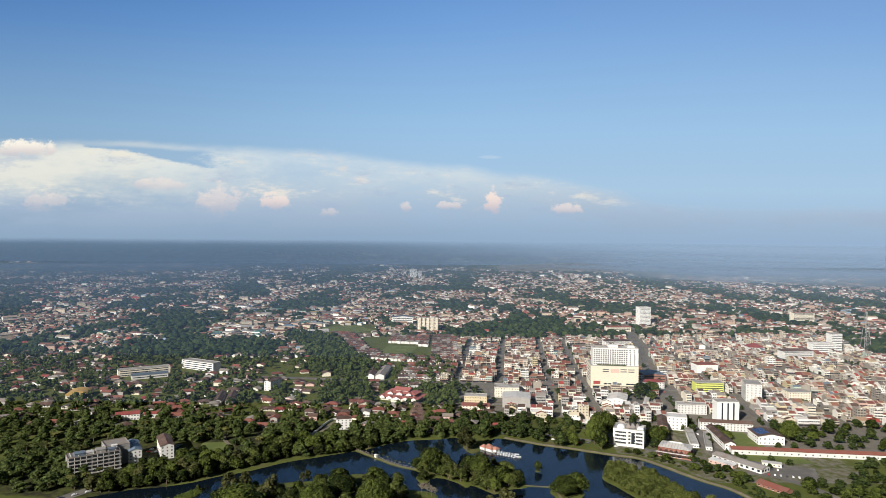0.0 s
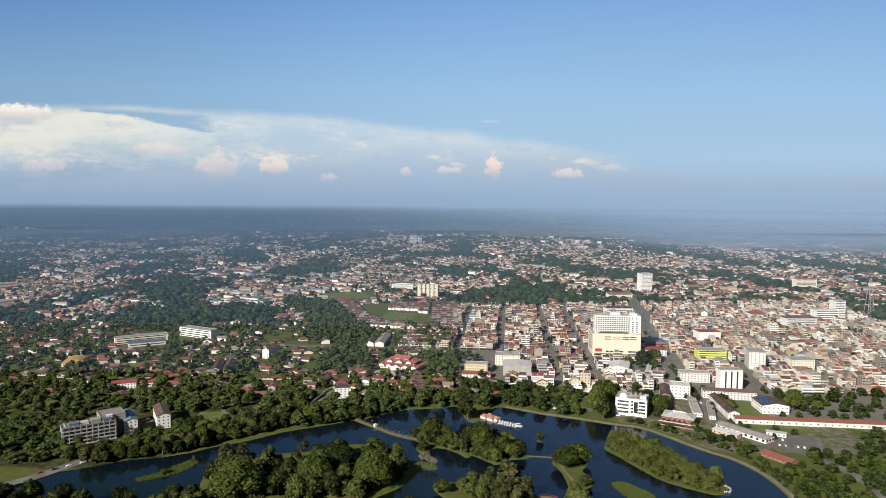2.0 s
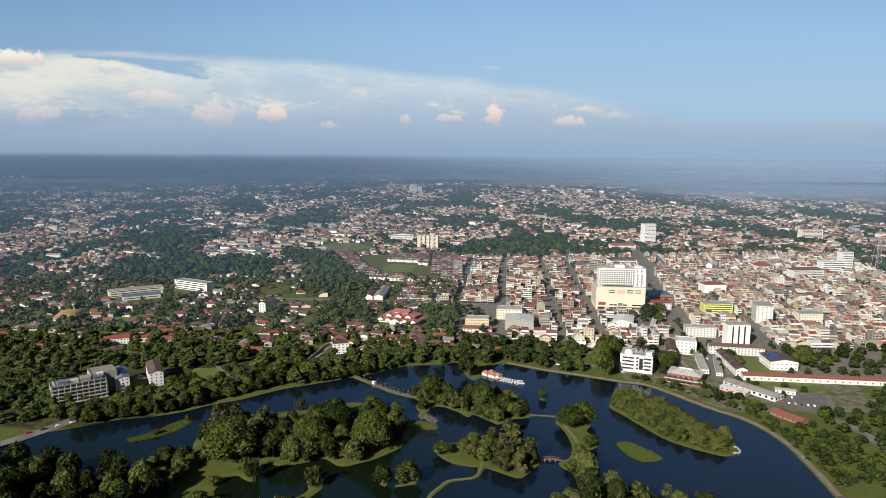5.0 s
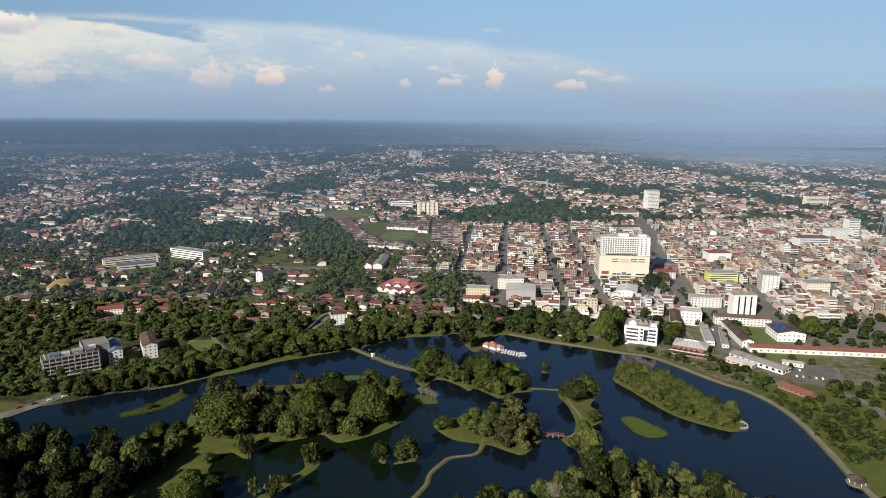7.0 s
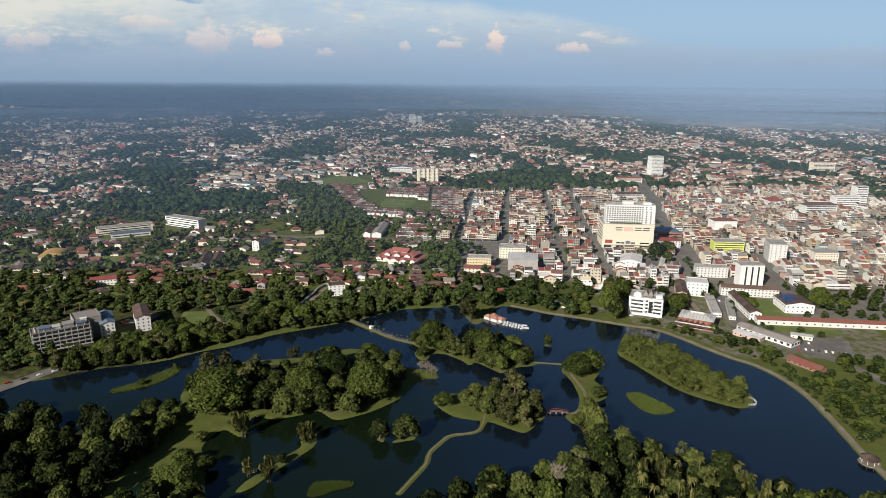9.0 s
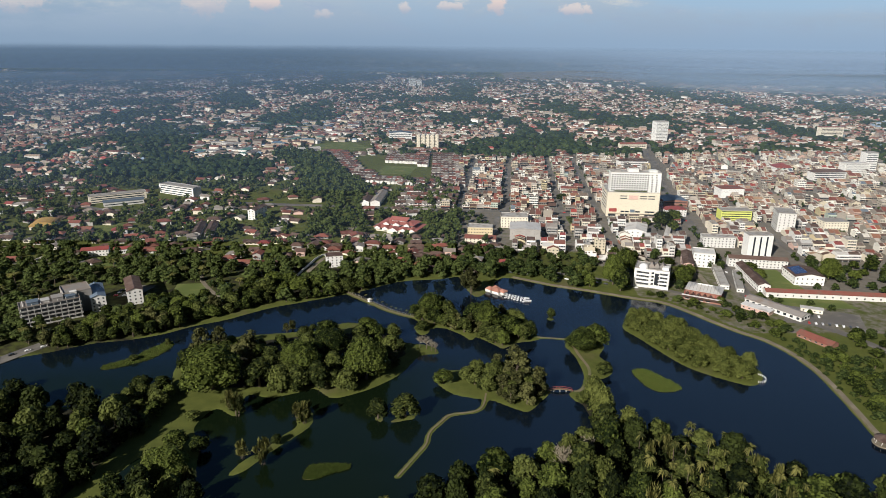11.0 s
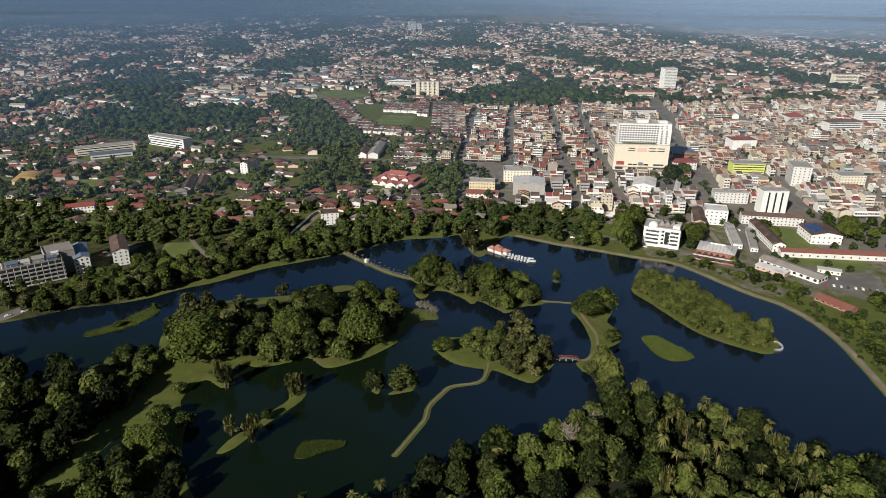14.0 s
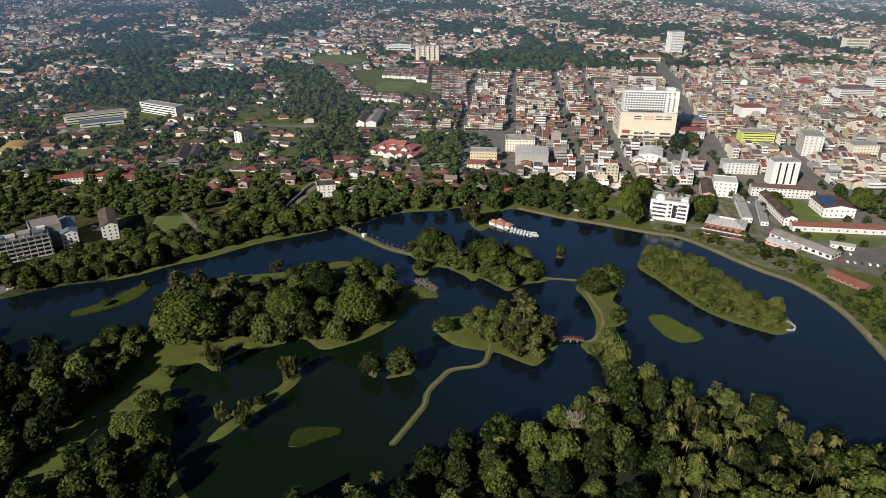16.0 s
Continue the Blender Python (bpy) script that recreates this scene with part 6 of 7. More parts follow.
A("shed", "long pale-roofed covered walkway", "walkway", (268, 872), (273, 870), 62, 3.5, 1, GREY_WALL, SHEET_PALE, "gable_y", 0.8, 0, 6)
A("shop_block", "yellow three-storey shop block", "shop block", (30, 872), (60, 870), 16, 12, 3, OCHRE_WALL, CONCRETE, "flat", 2, 9, 3)
A("shop_block", "row of low red-tiled shops", "shop block", (26, 850), (62, 846), 16, 5, 2, CREAM_WALL, TILE_RED, "gable", 2.4, 8)
A("shop_block", "cream corner block with flat roof", "shop block", (74, 915), (108, 913), 22, 14, 4, CREAM_WALL, CONCRETE, "flat", 2, 9, 3)
A("shop_block", "blank grey-walled block with pale roof", "shop block", (80, 862), (116, 858), 32, 13, 3, GREY_WALL, SHEET_PALE, "gable_y", 1.6, 0)
A("house", "small lakeside block with white balconies", "apartment block", (-121, 755), (-104, 759), 12, 12, 4, PALE_WALL, TILE_BROWN, "flat", 2, 4, 3)
A("civic_building", "long hospital wing with dark roof", "hospital", (640, 1230), (700, 1236), 18, 14, 4, PALE_WALL, TILE_BROWN, "hip", 4, 14, 4)
A("civic_building", "tall white hospital block", "hospital", (728, 1290), (775, 1292), 18, 19, 5, TOWER_WALL, SHEET_PALE, "flat", 4, 14, 4)
A("civic_building", "large hall with deep red roof", "hall", (610, 1300), (640, 1300), 30, 9, 3, PALE_WALL, TILE_BRIGHT, "hip", 7, 8, 4)
A("school_block", "long cream block with red roof", "school block", (390, 1560), (450, 1565), 14, 11, 3, CREAM_WALL, TILE_RED, "gable", 3, 14)
A("office_building", "white long block beside the main street", "office building", (330, 1330), (385, 1335), 18, 14, 4, PALE_WALL, TILE_BROWN, "hip", 3, 14, 4)


def red_hall():
    """A civic hall: low stepped red roofs with rows of small white gables over cream walls."""
    m, w = placed((-93, 894), (-29, 870))
    m = m @ Matrix.Diagonal((0.86, 0.86, 0.86, 1))
    root = thing("civic_hall", m, "civic hall with stepped red roofs and white gables", "civic hall")
    part("wall", Shape().box(-w / 2 + 3, 8, -0.3, w / 2 - 3, 46, 6).box(-10, 1, -0.3, 10, 8, 5.6).box(w / 2 - 14, 3, -0.3, w / 2 - 4, 8, 5.2), CREAM_WALL, root)
    part("lower_roof", Shape().hip(-w / 2, 6, w / 2, 48, 6.2, 4.2), CIVIC_RED, root, "wide rose-red tiled roof")
    part("upper_wall", Shape().box(-23, 16, 6.1, 23, 40, 11.6), PALE_WALL, root, "white clerestory wall")
    part("upper_roof", Shape().hip(-27, 12.5, 27, 43, 11.4, 3.6), CIVIC_RED, root)
    part("lantern_wall", Shape().box(-11, 21, 11.4, 11, 35, 15.6), PALE_WALL, root)
    part("lantern_roof", Shape().gable(-14, 18.5, 14, 37.5, 15.4, 3.4, "x"), CIVIC_RED, root)
    for x, y, z, s_, dep in ((-27, 4, 6.0, 5, 11), (-14, 2, 6.0, 5.5, 13), (0, -1.5, 5.8, 7.5, 16), (14, 2, 6.0, 5.5, 13), (27, 4, 6.0, 5, 11), (-16, 11, 11.2, 5, 9), (0, 10, 11.2, 6, 10), (16, 11, 11.2, 5, 9)):
        part("gable_roof", Shape().gable(x - s_, y, x + s_, y + dep, z, s_ * 0.52, "y"), CIVIC_RED, root)
        part("gable_wall", Shape().add([(x - s_ + 0.8, y + 0.3, z - 0.1), (x + s_ - 0.8, y + 0.3, z - 0.1), (x, y + 0.3, z + s_ * 0.46)], [(0, 1, 2)]).box(x - s_ + 0.8, y + 0.3, z - 2.2, x + s_ - 0.8, y + 1.2, z - 0.1), PALE_WALL, root, "white gable end")
    for i in range(10):
        put_window(root, "front", w, 48, -w / 2 + 6 + i * (w - 12) / 9, 2.2, 3.0, 2.4).location.y = 7.95
    for i in range(8):
        put_window(root, "front", w, 48, -19 + i * 5.4, 8.4, 2.6, 1.8).location.y = 15.95


def gold_hall():
    m, w = placed((-512, 886), (-480, 894))
    m = m @ Matrix.Diagonal((0.85, 0.85, 0.8, 1))
    root = thing("sports_hall", m, "hall with an ochre barrel-vault roof", "sports hall")
    part("wall", Shape().box(-w / 2, 0, -0.3, w / 2, 30, 5), CREAM_WALL, root)
    s = Shape()
    n_ = 12
    v = [(-math.cos(math.pi * i / n_) * (w / 2 + 0.8), y, 5 + math.sin(math.pi * i / n_) * 7) for y in (-0.8, 30.8) for i in range(n_ + 1)]
    s.add(v, [(i, i + 1, i + n_ + 2, i + n_ + 1) for i in range(n_)] + [tuple(range(n_ + 1)), tuple(range(2 * n_ + 1, n_, -1))])
    part("vault_roof", s, GOLD_ROOF, root, "ochre barrel vault")
    for i in range(5):
        put_window(root, "front", w, 30, -w / 2 + 4 + i * 6, 1.2, 2.5, 2)


red_hall(), gold_hall()
TAKEN = []
for ob in list(scene.objects):
    if ob.parent is None and ob.type == "EMPTY" and "tree" not in ob.name:
        c = [ob.matrix_world @ Vector(v) for ch in ob.children if ch.data for v in (ch.bound_box[0], ch.bound_box[6], ch.bound_box[3], ch.bound_box[5])]
        TAKEN.append((min(p.x for p in c) - 3, min(p.y for p in c) - 3, max(p.x for p in c) + 3, max(p.y for p in c) + 3))


def free(x, y, r):
    return all(x + r < a or x - r > c or y + r < b or y - r > d for a, b, c, d in TAKEN)


WALLS = [PALE_WALL] * 7 + [CREAM_WALL] * 6 + [GREY_WALL] * 5 + [PINK_WALL, OCHRE_WALL]
ROOFS = [TILE_RED] * 5 + [TILE_BROWN] * 6 + [SHEET_GREY] * 6 + [SHEET_PALE] * 2 + [TILE_BRIGHT]
COLOUR = {"white_painted_wall": "white", "cream_painted_wall": "cream", "grey_render_wall": "grey", "pink_painted_wall": "dull pink", "yellow_painted_wall": "yellow", "bright_white_wall": "white",
          "red_clay_tiles": "red-tiled", "brown_clay_tiles": "brown-tiled", "grey_sheet_roof": "grey sheet", "pale_sheet_roof": "pale sheet", "bright_red_roof": "bright red", "blue_sheet_roof": "blue sheet", "orange_roof": "orange-tiled", "weathered_concrete": "flat concrete"}
q = random.Random(5)


def shop_wall(w, d, h, rise, pitched):
    """Party walls, a raised front and a body between them."""
    s = Shape().box(-w / 2, 0, -0.3, w / 2, d, h)
    s.box(-w / 2, -0.14, h - 0.7, w / 2, 0.16, h + (1.0 if pitched else 0.5))
    s.box(-w / 2, -0.3, 3.1, w / 2, -0.002, 3.45)
    if pitched:
        for a in (-w / 2, w / 2 - 0.22):
            b = a + 0.22
            s.add([(a, 0.17, h + 0.5), (a, d / 2, h + rise + 0.45), (a, d, h + 0.4), (b, 0.17, h + 0.5), (b, d / 2, h + rise + 0.45), (b, d, h + 0.4), (a, 0.17, h), (a, d, h), (b, 0.17, h), (b, d, h)],
                  [(0, 3, 4, 1), (1, 4, 5, 2), (0, 1, 2, 7, 6), (3, 8, 9, 5, 4), (2, 5, 9, 7), (0, 6, 8, 3)])
    return s


def shop_roof(w, d, h, rise, pitched):
    s = Shape()
    if pitched:
        return s.gable(-w / 2 + 0.23, 0.18, w / 2 - 0.23, d + 0.4, h + 0.2, rise, "x")
    s.box(-w / 2 + 0.2, 0.2, h + 0.002, w / 2 - 0.2, d - 0.2, h + 0.12)
    for x0, y0, x1, y1 in ((-w / 2, d - 0.2, w / 2, d), (-w / 2, 0.2, -w / 2 + 0.2, d - 0.2), (w / 2 - 0.2, 0.2, w / 2, d - 0.2)):
        s.box(x0, y0, h + 0.002, x1, y1, h + 0.8)
    return s.box(-w * 0.3, d * 0.55, h + 0.12, w * 0.05, d * 0.75, h + 2.3).box(w * 0.2, d * 0.3, h + 0.12, w * 0.2 + 1.4, d * 0.3 + 1.4, h + 1.5)


def shop_glazing(w):
    """One storey's row of openings with a sill below."""
    s = Shape().box(-w / 2 + 0.3, -0.35, -0.14, w / 2 - 0.3, -0.002, 0.0, 1)
    n_ = max(2, int(w / 2.4))
    for i in range(n_):
        a = -w / 2 + 0.35 + i * (w - 0.7) / n_
        s.box(a + 0.22, -0.08, 0.001, a + (w - 0.7) / n_ - 0.22, 0.02, 1.5, 0)
    return s.mesh("window_band", GLASS, WHITE_TRIM)


def shophouse(x, y, rot, w, d, floors):
    wall, roof = q.choice(WALLS), q.choice(ROOFS)
    pitched = floors < 4 and q.random() < 0.86
    if not pitched:
        roof = CONCRETE
    h, rise = 3.4 * floors + 0.3, round(0.17 * d, 1)
    key = (w, d, floors, pitched)
    root = thing("shophouse", Matrix.Translation((x, y, 0)) @ Matrix.Rotation(rot, 4, "Z"), "%s shophouse of %d storeys with %s roof" % (COLOUR[wall.name], floors, COLOUR[roof.name]), "shophouse")
    part("wall", cached(("sw", wall.name) + key, lambda: shop_wall(w, d, h, rise, pitched).mesh("wall", wall)), None, root)
    part("roof", cached(("sr", roof.name) + key, lambda: shop_roof(w, d, h, rise, pitched).mesh("roof", roof)), None, root)
    part("awning", cached(("awn", w), lambda: Shape().add([(-w / 2, -2.2, 2.6), (w / 2, -2.2, 2.6), (w / 2, -0.32, 3.1), (-w / 2, -0.32, 3.1), (-w / 2, -2.2, 2.45), (w / 2, -2.2, 2.45), (w / 2, -0.32, 2.95), (-w / 2, -0.32, 2.95)], [(0, 1, 2, 3), (7, 6, 5, 4), (0, 4, 5, 1), (0, 3, 7, 4), (1, 5, 6, 2)]).mesh("awning", SHEET_GREY)), None, root)
    part("shopfront", cached(("front", w), lambda: Shape().box(-w / 2 + 0.3, -0.06, 0.1, -0.1, 0.02, 2.7).box(0.1, -0.06, 0.1, w / 2 - 0.3, 0.02, 2.7).mesh("shopfront", GLASS)), None, root)
    for f in range(1, floors):
        part("window_band", cached(("wb", w), lambda: shop_glazing(w)), None, root).location.z = 3.4 * f + 1.05
    return root


# town blocks between the streets: rows of shops back to back, some turned to the side streets
TOWN_REST = []


def in_town(x, y):
    u, v = town_uv(x, y)
    return -330 < u < 500 and v < 580 + 0.25 * (u + 300)


def clear_of(x, y, rx, ry):
    return all(x + rx < a or x - rx > c or y + ry < b or y - ry > d for a, b, c, d in TAKEN)


def off_road(x, y, r):
    if y < 620 or y > 1700:
        return True
    cx = float(np.interp(y, [p[1] for p in MAIN_ROAD], [p[0] for p in MAIN_ROAD]))
    return abs(x - cx) > 7.5 + r


def town():
    us = [-330] + STREETS_U + [500]
    rot = -math.atan(0.1)

    def unit(x, y, turn, w, d, side):
        limit = 770 + max(0, (200 - x)) * 0.3
        cx, cy = x - math.sin(turn) * d / 2, y + math.cos(turn) * d / 2
        if q.random() > 0.95 or not clear_of(cx, cy, (d if side else w) / 2 - 1.5, (w if side else d) / 2 - 1.5) or y < limit or x > 0.70 * y + 30 or 285 < x < 395 and y < 835 or x > 380 and y < 700 or not off_road(cx, cy, max(w, d) / 2):
            return
        if wave(x, y, 60, 12.0) < -0.38 and y > 930 or not in_town(x, y):
            return
        fl = q.choice([1, 1, 2, 2, 2, 2, 2, 3] if q.random() < 0.965 else [4, 5])
        if y < 925 and x < 470 and not side:
            shophouse(x, y, turn, w, d, fl)
        else:
            TOWN_REST.append((cx, cy, turn, w, d, fl))

    for i in range(len(us) - 1):
        for v0, v1 in zip([-130] + STREETS_V, STREETS_V + [830]):
            u0, u1 = us[i] + 5.5, us[i + 1] - 5.5
            if v0 == -130 and us[i] < -250:
                continue
            v = v0 + 8
            while v < v1 - 13:
                d = q.choice([13, 15, 17, 19])
                jog = q.uniform(-0.05, 0.05)
                u = u0 + q.choice([0, 0, 2, 5])
                while u < u1 - 5.5:
                    if q.random() < 0.07:  # a run of houses facing the side street
                        dd, turn = 12, rot + q.choice([-1, 1]) * math.pi / 2
                        for k_ in range(3):
                            if v + 7 * k_ + 7 < v1 and u + dd < u1:
                                x, y = town_xy(u + (0 if turn < 0 else dd), v + 3.5 + 7.02 * k_)
                                unit(x, y, turn, 7, dd, True)
                        u += dd + 2
                        continue
                    w = q.choice([6, 6, 7, 7, 8, 10, 13])
                    run = q.choice([1, 2, 3, 5])
                    for _ in range(run):
                        if u + w < u1 + 1:
                            x, y = town_xy(u + w / 2, v + q.choice([0, 0, 0, 1.5]))
                            unit(x, y, rot + jog, w, d, False)
                        u += w + 0.04
                    u += q.choice([0.1, 0.5, 2.5, 6.0])
                v += d + q.choice([2.5, 4, 6, 10])


town()


# ---- lakeside details ----
def red_bridge():
    root = thing("footbridge", Matrix.Translation((80.5, 506, 0)) @ Matrix.Rotation(0.0, 4, "Z"), "small arched red footbridge over the lake", "footbridge")
    n_ = 8
    v, f = [], []
    for i in range(n_ + 1):
        x = -8.5 + 17 * i / n_
        z = 0.2 + 1.4 * math.sin(math.pi * i / n_)
        v += [(x, -1.2, z), (x, 1.2, z), (x, 1.2, z - 0.35), (x, -1.2, z - 0.35)]
    for i in range(n_):
        a = 4 * i
        f += [(a, a + 4, a + 5, a + 1), (a + 1, a + 5, a + 6, a + 2), (a + 2, a + 6, a + 7, a + 3), (a + 3, a + 7, a + 4, a)]
    part("deck", Shape().add(v, f), SAND, root)
    for y_ in (-1.2, 1.2):
        part("handrail", Shape().tube([(-8.5 + 17 * i / n_, y_, 1.2 + 1.4 * math.sin(math.pi * i / n_)) for i in range(n_ + 1)], [0.12] * (n_ + 1), 5), RED_PAINT, root)
        for i in range(n_ + 1):
            x, z = -8.5 + 17 * i / n_, 1.4 * math.sin(math.pi * i / n_)
            part("post", cached("bridge_post", lambda: Shape().tube([(0, 0, 0), (0, 0, 1.1)], [0.1, 0.1], 5).mesh("post", RED_PAINT)), None, root).location = (x, y_, z + 0.1)
    for x in (-4.2, 0, 4.2):
        part("pier", cached("bridge_pier", lambda: Shape().box(-0.3, -1, -2.5, 0.3, 1, 1.0).mesh("pier", CONCRETE)), None, root).location = (x, 0, 0)


red_bridge()
# boat house on the water, with pedal boats moored beside it
jetty = thing("boat_house", Matrix.Translation((52, 688, 0)) @ Matrix.Rotation(-0.75, 4, "Z"), "orange-roofed boat house on a white jetty", "boat house")
part("deck", Shape().box(-11, -5, -0.35, 9, 4, 0.1).box(9, -0.8, -0.3, 22, 0.8, 0.05), CONCRETE, jetty)
for x, y, w_, d_ in ((-8, -1.5, 6, 6), (-3, 1.5, 6, 6), (1, -1.5, 6.5, 6), (5.5, 1.2, 6, 6), (-5, 3.8, 5, 4)):
    w_, d_ = w_ * 1.3, d_ * 1.25
    part("wall", Shape().box(x - w_ / 2 + 0.8, y - d_ / 2 + 0.8, 0.1, x + w_ / 2 - 0.8, y + d_ / 2 - 0.8, 2.7), PALE_WALL, jetty)
    part("roof", Shape().hip(x - w_ / 2, y - d_ / 2, x + w_ / 2, y + d_ / 2, 2.9, 2.1), TILE_ORANGE, jetty, "orange tiled roof")
for i in range(7):
    part("pile", cached("pile", lambda: Shape().tube([(0, 0, -2.6), (0, 0, -0.3)], [0.18, 0.18], 5).mesh("pile", CONCRETE)), None, jetty).location = (-9 + i * 4.6, -5, 0)


def boat_mesh():
    s = Shape()
    v = []
    for x, w_, z in ((-1.5, 0.7, 0.0), (-1.2, 0.9, 0.0), (0.8, 0.9, 0.0), (1.7, 0.25, 0.15)):
        v += [(x, -w_, z + 0.55), (x, w_, z + 0.55), (x, w_ * 0.7, z - 0.1), (x, -w_ * 0.7, z - 0.1)]
    f = []
    for i in range(3):
        a = 4 * i
        f += [(a, a + 4, a + 5, a + 1), (a + 1, a + 5, a + 6, a + 2), (a + 2, a + 6, a + 7, a + 3), (a + 3, a + 7, a + 4, a)]
    f += [(0, 1, 2, 3), (12, 15, 14, 13)]
    s.add(v, f)
    return s.mesh("hull", BOAT_WHITE)


HULL = boat_mesh()
CANOPY = Shape().hip(-1.1, -0.9, 0.8, 0.9, 1.9, 0.25, 0.1).box(-1.0, -0.05, 0.5, -0.9, 0.05, 1.85).box(0.6, -0.05, 0.5, 0.7, 0.05, 1.85).mesh("canopy", BOAT_WHITE)
for i in range(14):
    a_, b_ = i % 7, i // 7
    x, y = 59 + a_ * 2.6 + b_ * 1.2, 676 - a_ * 1.6 + b_ * 5 + (i * 7 % 3) * 0.5
    b = thing("pedal_boat", Matrix.Translation((x, y, -0.35)) @ Matrix.Rotation(0.6 + 0.4 * (i % 3), 4, "Z"), "small white pedal boat moored at the jetty", "pedal boat", "boats at the jetty")
    part("hull", HULL, None, b)
    part("canopy", CANOPY, None, b)
launch = thing("launch", Matrix.Translation((78, 668, -0.3)) @ Matrix.Rotation(-0.2, 4, "Z") @ Matrix.Diagonal((2.2, 1.6, 1.6, 1)), "larger white boat beyond the jetty", "boat")
part("hull", HULL, None, launch)
part("cabin", CANOPY, None, launch)

# white wall along the lane by the shore
lane_wall = thing("boundary_wall", Matrix.Translation((0, 0, 0)), "long white boundary wall beside a lane", "boundary wall")
for (ax_, ay_), (bx_, by_) in zip([(-149, 706), (-144, 741), (-137, 780), (-132, 793)], [(-144, 741), (-137, 780), (-132, 793), (-118, 803)]):
    L_ = math.hypot(bx_ - ax_, by_ - ay_)
    panel = part("wall_panel", Shape().box(0, -0.15, -0.3, L_, 0.15, 2.4).box(0, -0.22, 2.4, L_, 0.22, 2.55), PALE_WALL, lane_wall)
    panel.matrix_basis = Matrix.Translation((ax_, ay_, 0)) @ Matrix.Rotation(math.atan2(by_ - ay_, bx_ - ax_), 4, "Z")

# causeway rail, one post after another
rail = thing("railing", Matrix.Translation((0, 0, 0)), "low railing along the sandy causeway", "railing")
cw = rounded([(-90, 686), (-63, 659), (-43, 640), (-24, 630)], False, 9)
POST = Shape().box(-0.12, -0.12, -0.3, 0.12, 0.12, 1.1).mesh("post", CONCRETE)
for i, (x, y) in enumerate(cw):
    part("post", POST, None, rail).location = (x + 1.4, y + 1.4, 0)
for x, y in cw[4::2]:
    tree("palm", x + 2.2, y + 2.0, rng.uniform(3.5, 5.0), 1.7)
part("rail", Shape().tube([(x + 1.4, y + 1.4, 1.0) for x, y in cw], [0.07] * len(cw), 4), CONCRETE, rail)
hut = thing("kiosk", Matrix.Translation((-66, 663, 0.05)) @ Matrix.Rotation(-0.8, 4, "Z"), "small white resting hut on the causeway", "kiosk")
part("wall", Shape().box(-1.3, -1.3, 0, 1.3, 1.3, 2.2), PALE_WALL, hut)
part("roof", Shape().hip(-1.9, -1.9, 1.9, 1.9, 2.4, 1.2), SHEET_PALE, hut)
# white curved rail at the tip of the long island
tip = thing("railing", Matrix.Translation((0, 0, 0)), "curved white fence at the island's tip", "railing")
arc = [(224 + 5.5 * math.cos(a), 525 + 6 * math.sin(a)) for a in np.linspace(-1.9, 1.0, 12)]
for x, y in arc:
    part("post", cached("tip_post", lambda: Shape().box(-0.12, -0.12, -0.4, 0.12, 0.12, 1.1).mesh("post", WHITE_TRIM)), None, tip).location = (x, y, 0)
part("rail", Shape().tube([(x, y, 1.1) for x, y in arc], [0.14] * 12, 5), WHITE_TRIM, tip)
# round pavilion on the east bank
gaz = thing("gazebo", Matrix.Translation((264, 447, -0.2)), "brown-roofed round gazebo at the water", "gazebo")
part("base", Shape().tube([(0, 0, -2), (0, 0, 0.35)], [6.5, 6.2], 14), PAVING, gaz)
part("roof", Shape().tube([(0, 0, 3.0), (0, 0, 3.4), (0, 0, 5.6)], [5.6, 5.6, 0.3], 12), TILE_BROWN, gaz)
for i in range(8):
    part("post", cached("gaz_post", lambda: Shape().tube([(0, 0, 0.3), (0, 0, 3.1)], [0.16, 0.16], 5).mesh("post", WHITE_TRIM)), None, gaz).location = (4.8 * math.cos(i * 0.785), 4.8 * math.sin(i * 0.785), 0)


# parked cars
def car_kit(paint):
    b = Shape().box(-2.1, -0.85, 0.35, 2.1, 0.85, 0.95)
    b.add([(-1.5, -0.8, 0.95), (1.0, -0.8, 0.95), (0.5, -0.68, 1.5), (-1.1, -0.68, 1.5), (-1.5, 0.8, 0.95), (1.0, 0.8, 0.95), (0.5, 0.68, 1.5), (-1.1, 0.68, 1.5)], [(3, 2, 6, 7), (0, 3, 7, 4), (1, 5, 6, 2), (0, 1, 2, 3), (4, 7, 6, 5)])
    return b.mesh("body", paint)


CARS = [car_kit(p) for p in CAR_PAINTS]
WHEEL = Shape().tube([(0, -0.1, 0), (0, 0.1, 0)], [0.33, 0.33], 8).mesh("wheel", RUBBER)
GLAZE = Shape().box(-1.25, -0.7, 1.0, 0.75, 0.7, 1.4).mesh("windows", GLASS)
PAINT_NAMES = ["white", "silver", "dark grey", "red"]


def car(x, y, a):
    k_ = int(rng.choice([0, 0, 0, 1, 1, 2, 2, 3]))
    c = thing("car", Matrix.Translation((x, y, 0.12)) @ Matrix.Rotation(a, 4, "Z"), "%s car parked on asphalt" % PAINT_NAMES[k_], "car", "parked cars")
    part("body", CARS[k_], None, c)
    part("windows", GLAZE, None, c)
    for wx in (-1.3, 1.3):
        for wy in (-0.8, 0.8):
            part("wheel", WHEEL, None, c).location = (wx, wy, 0.33)


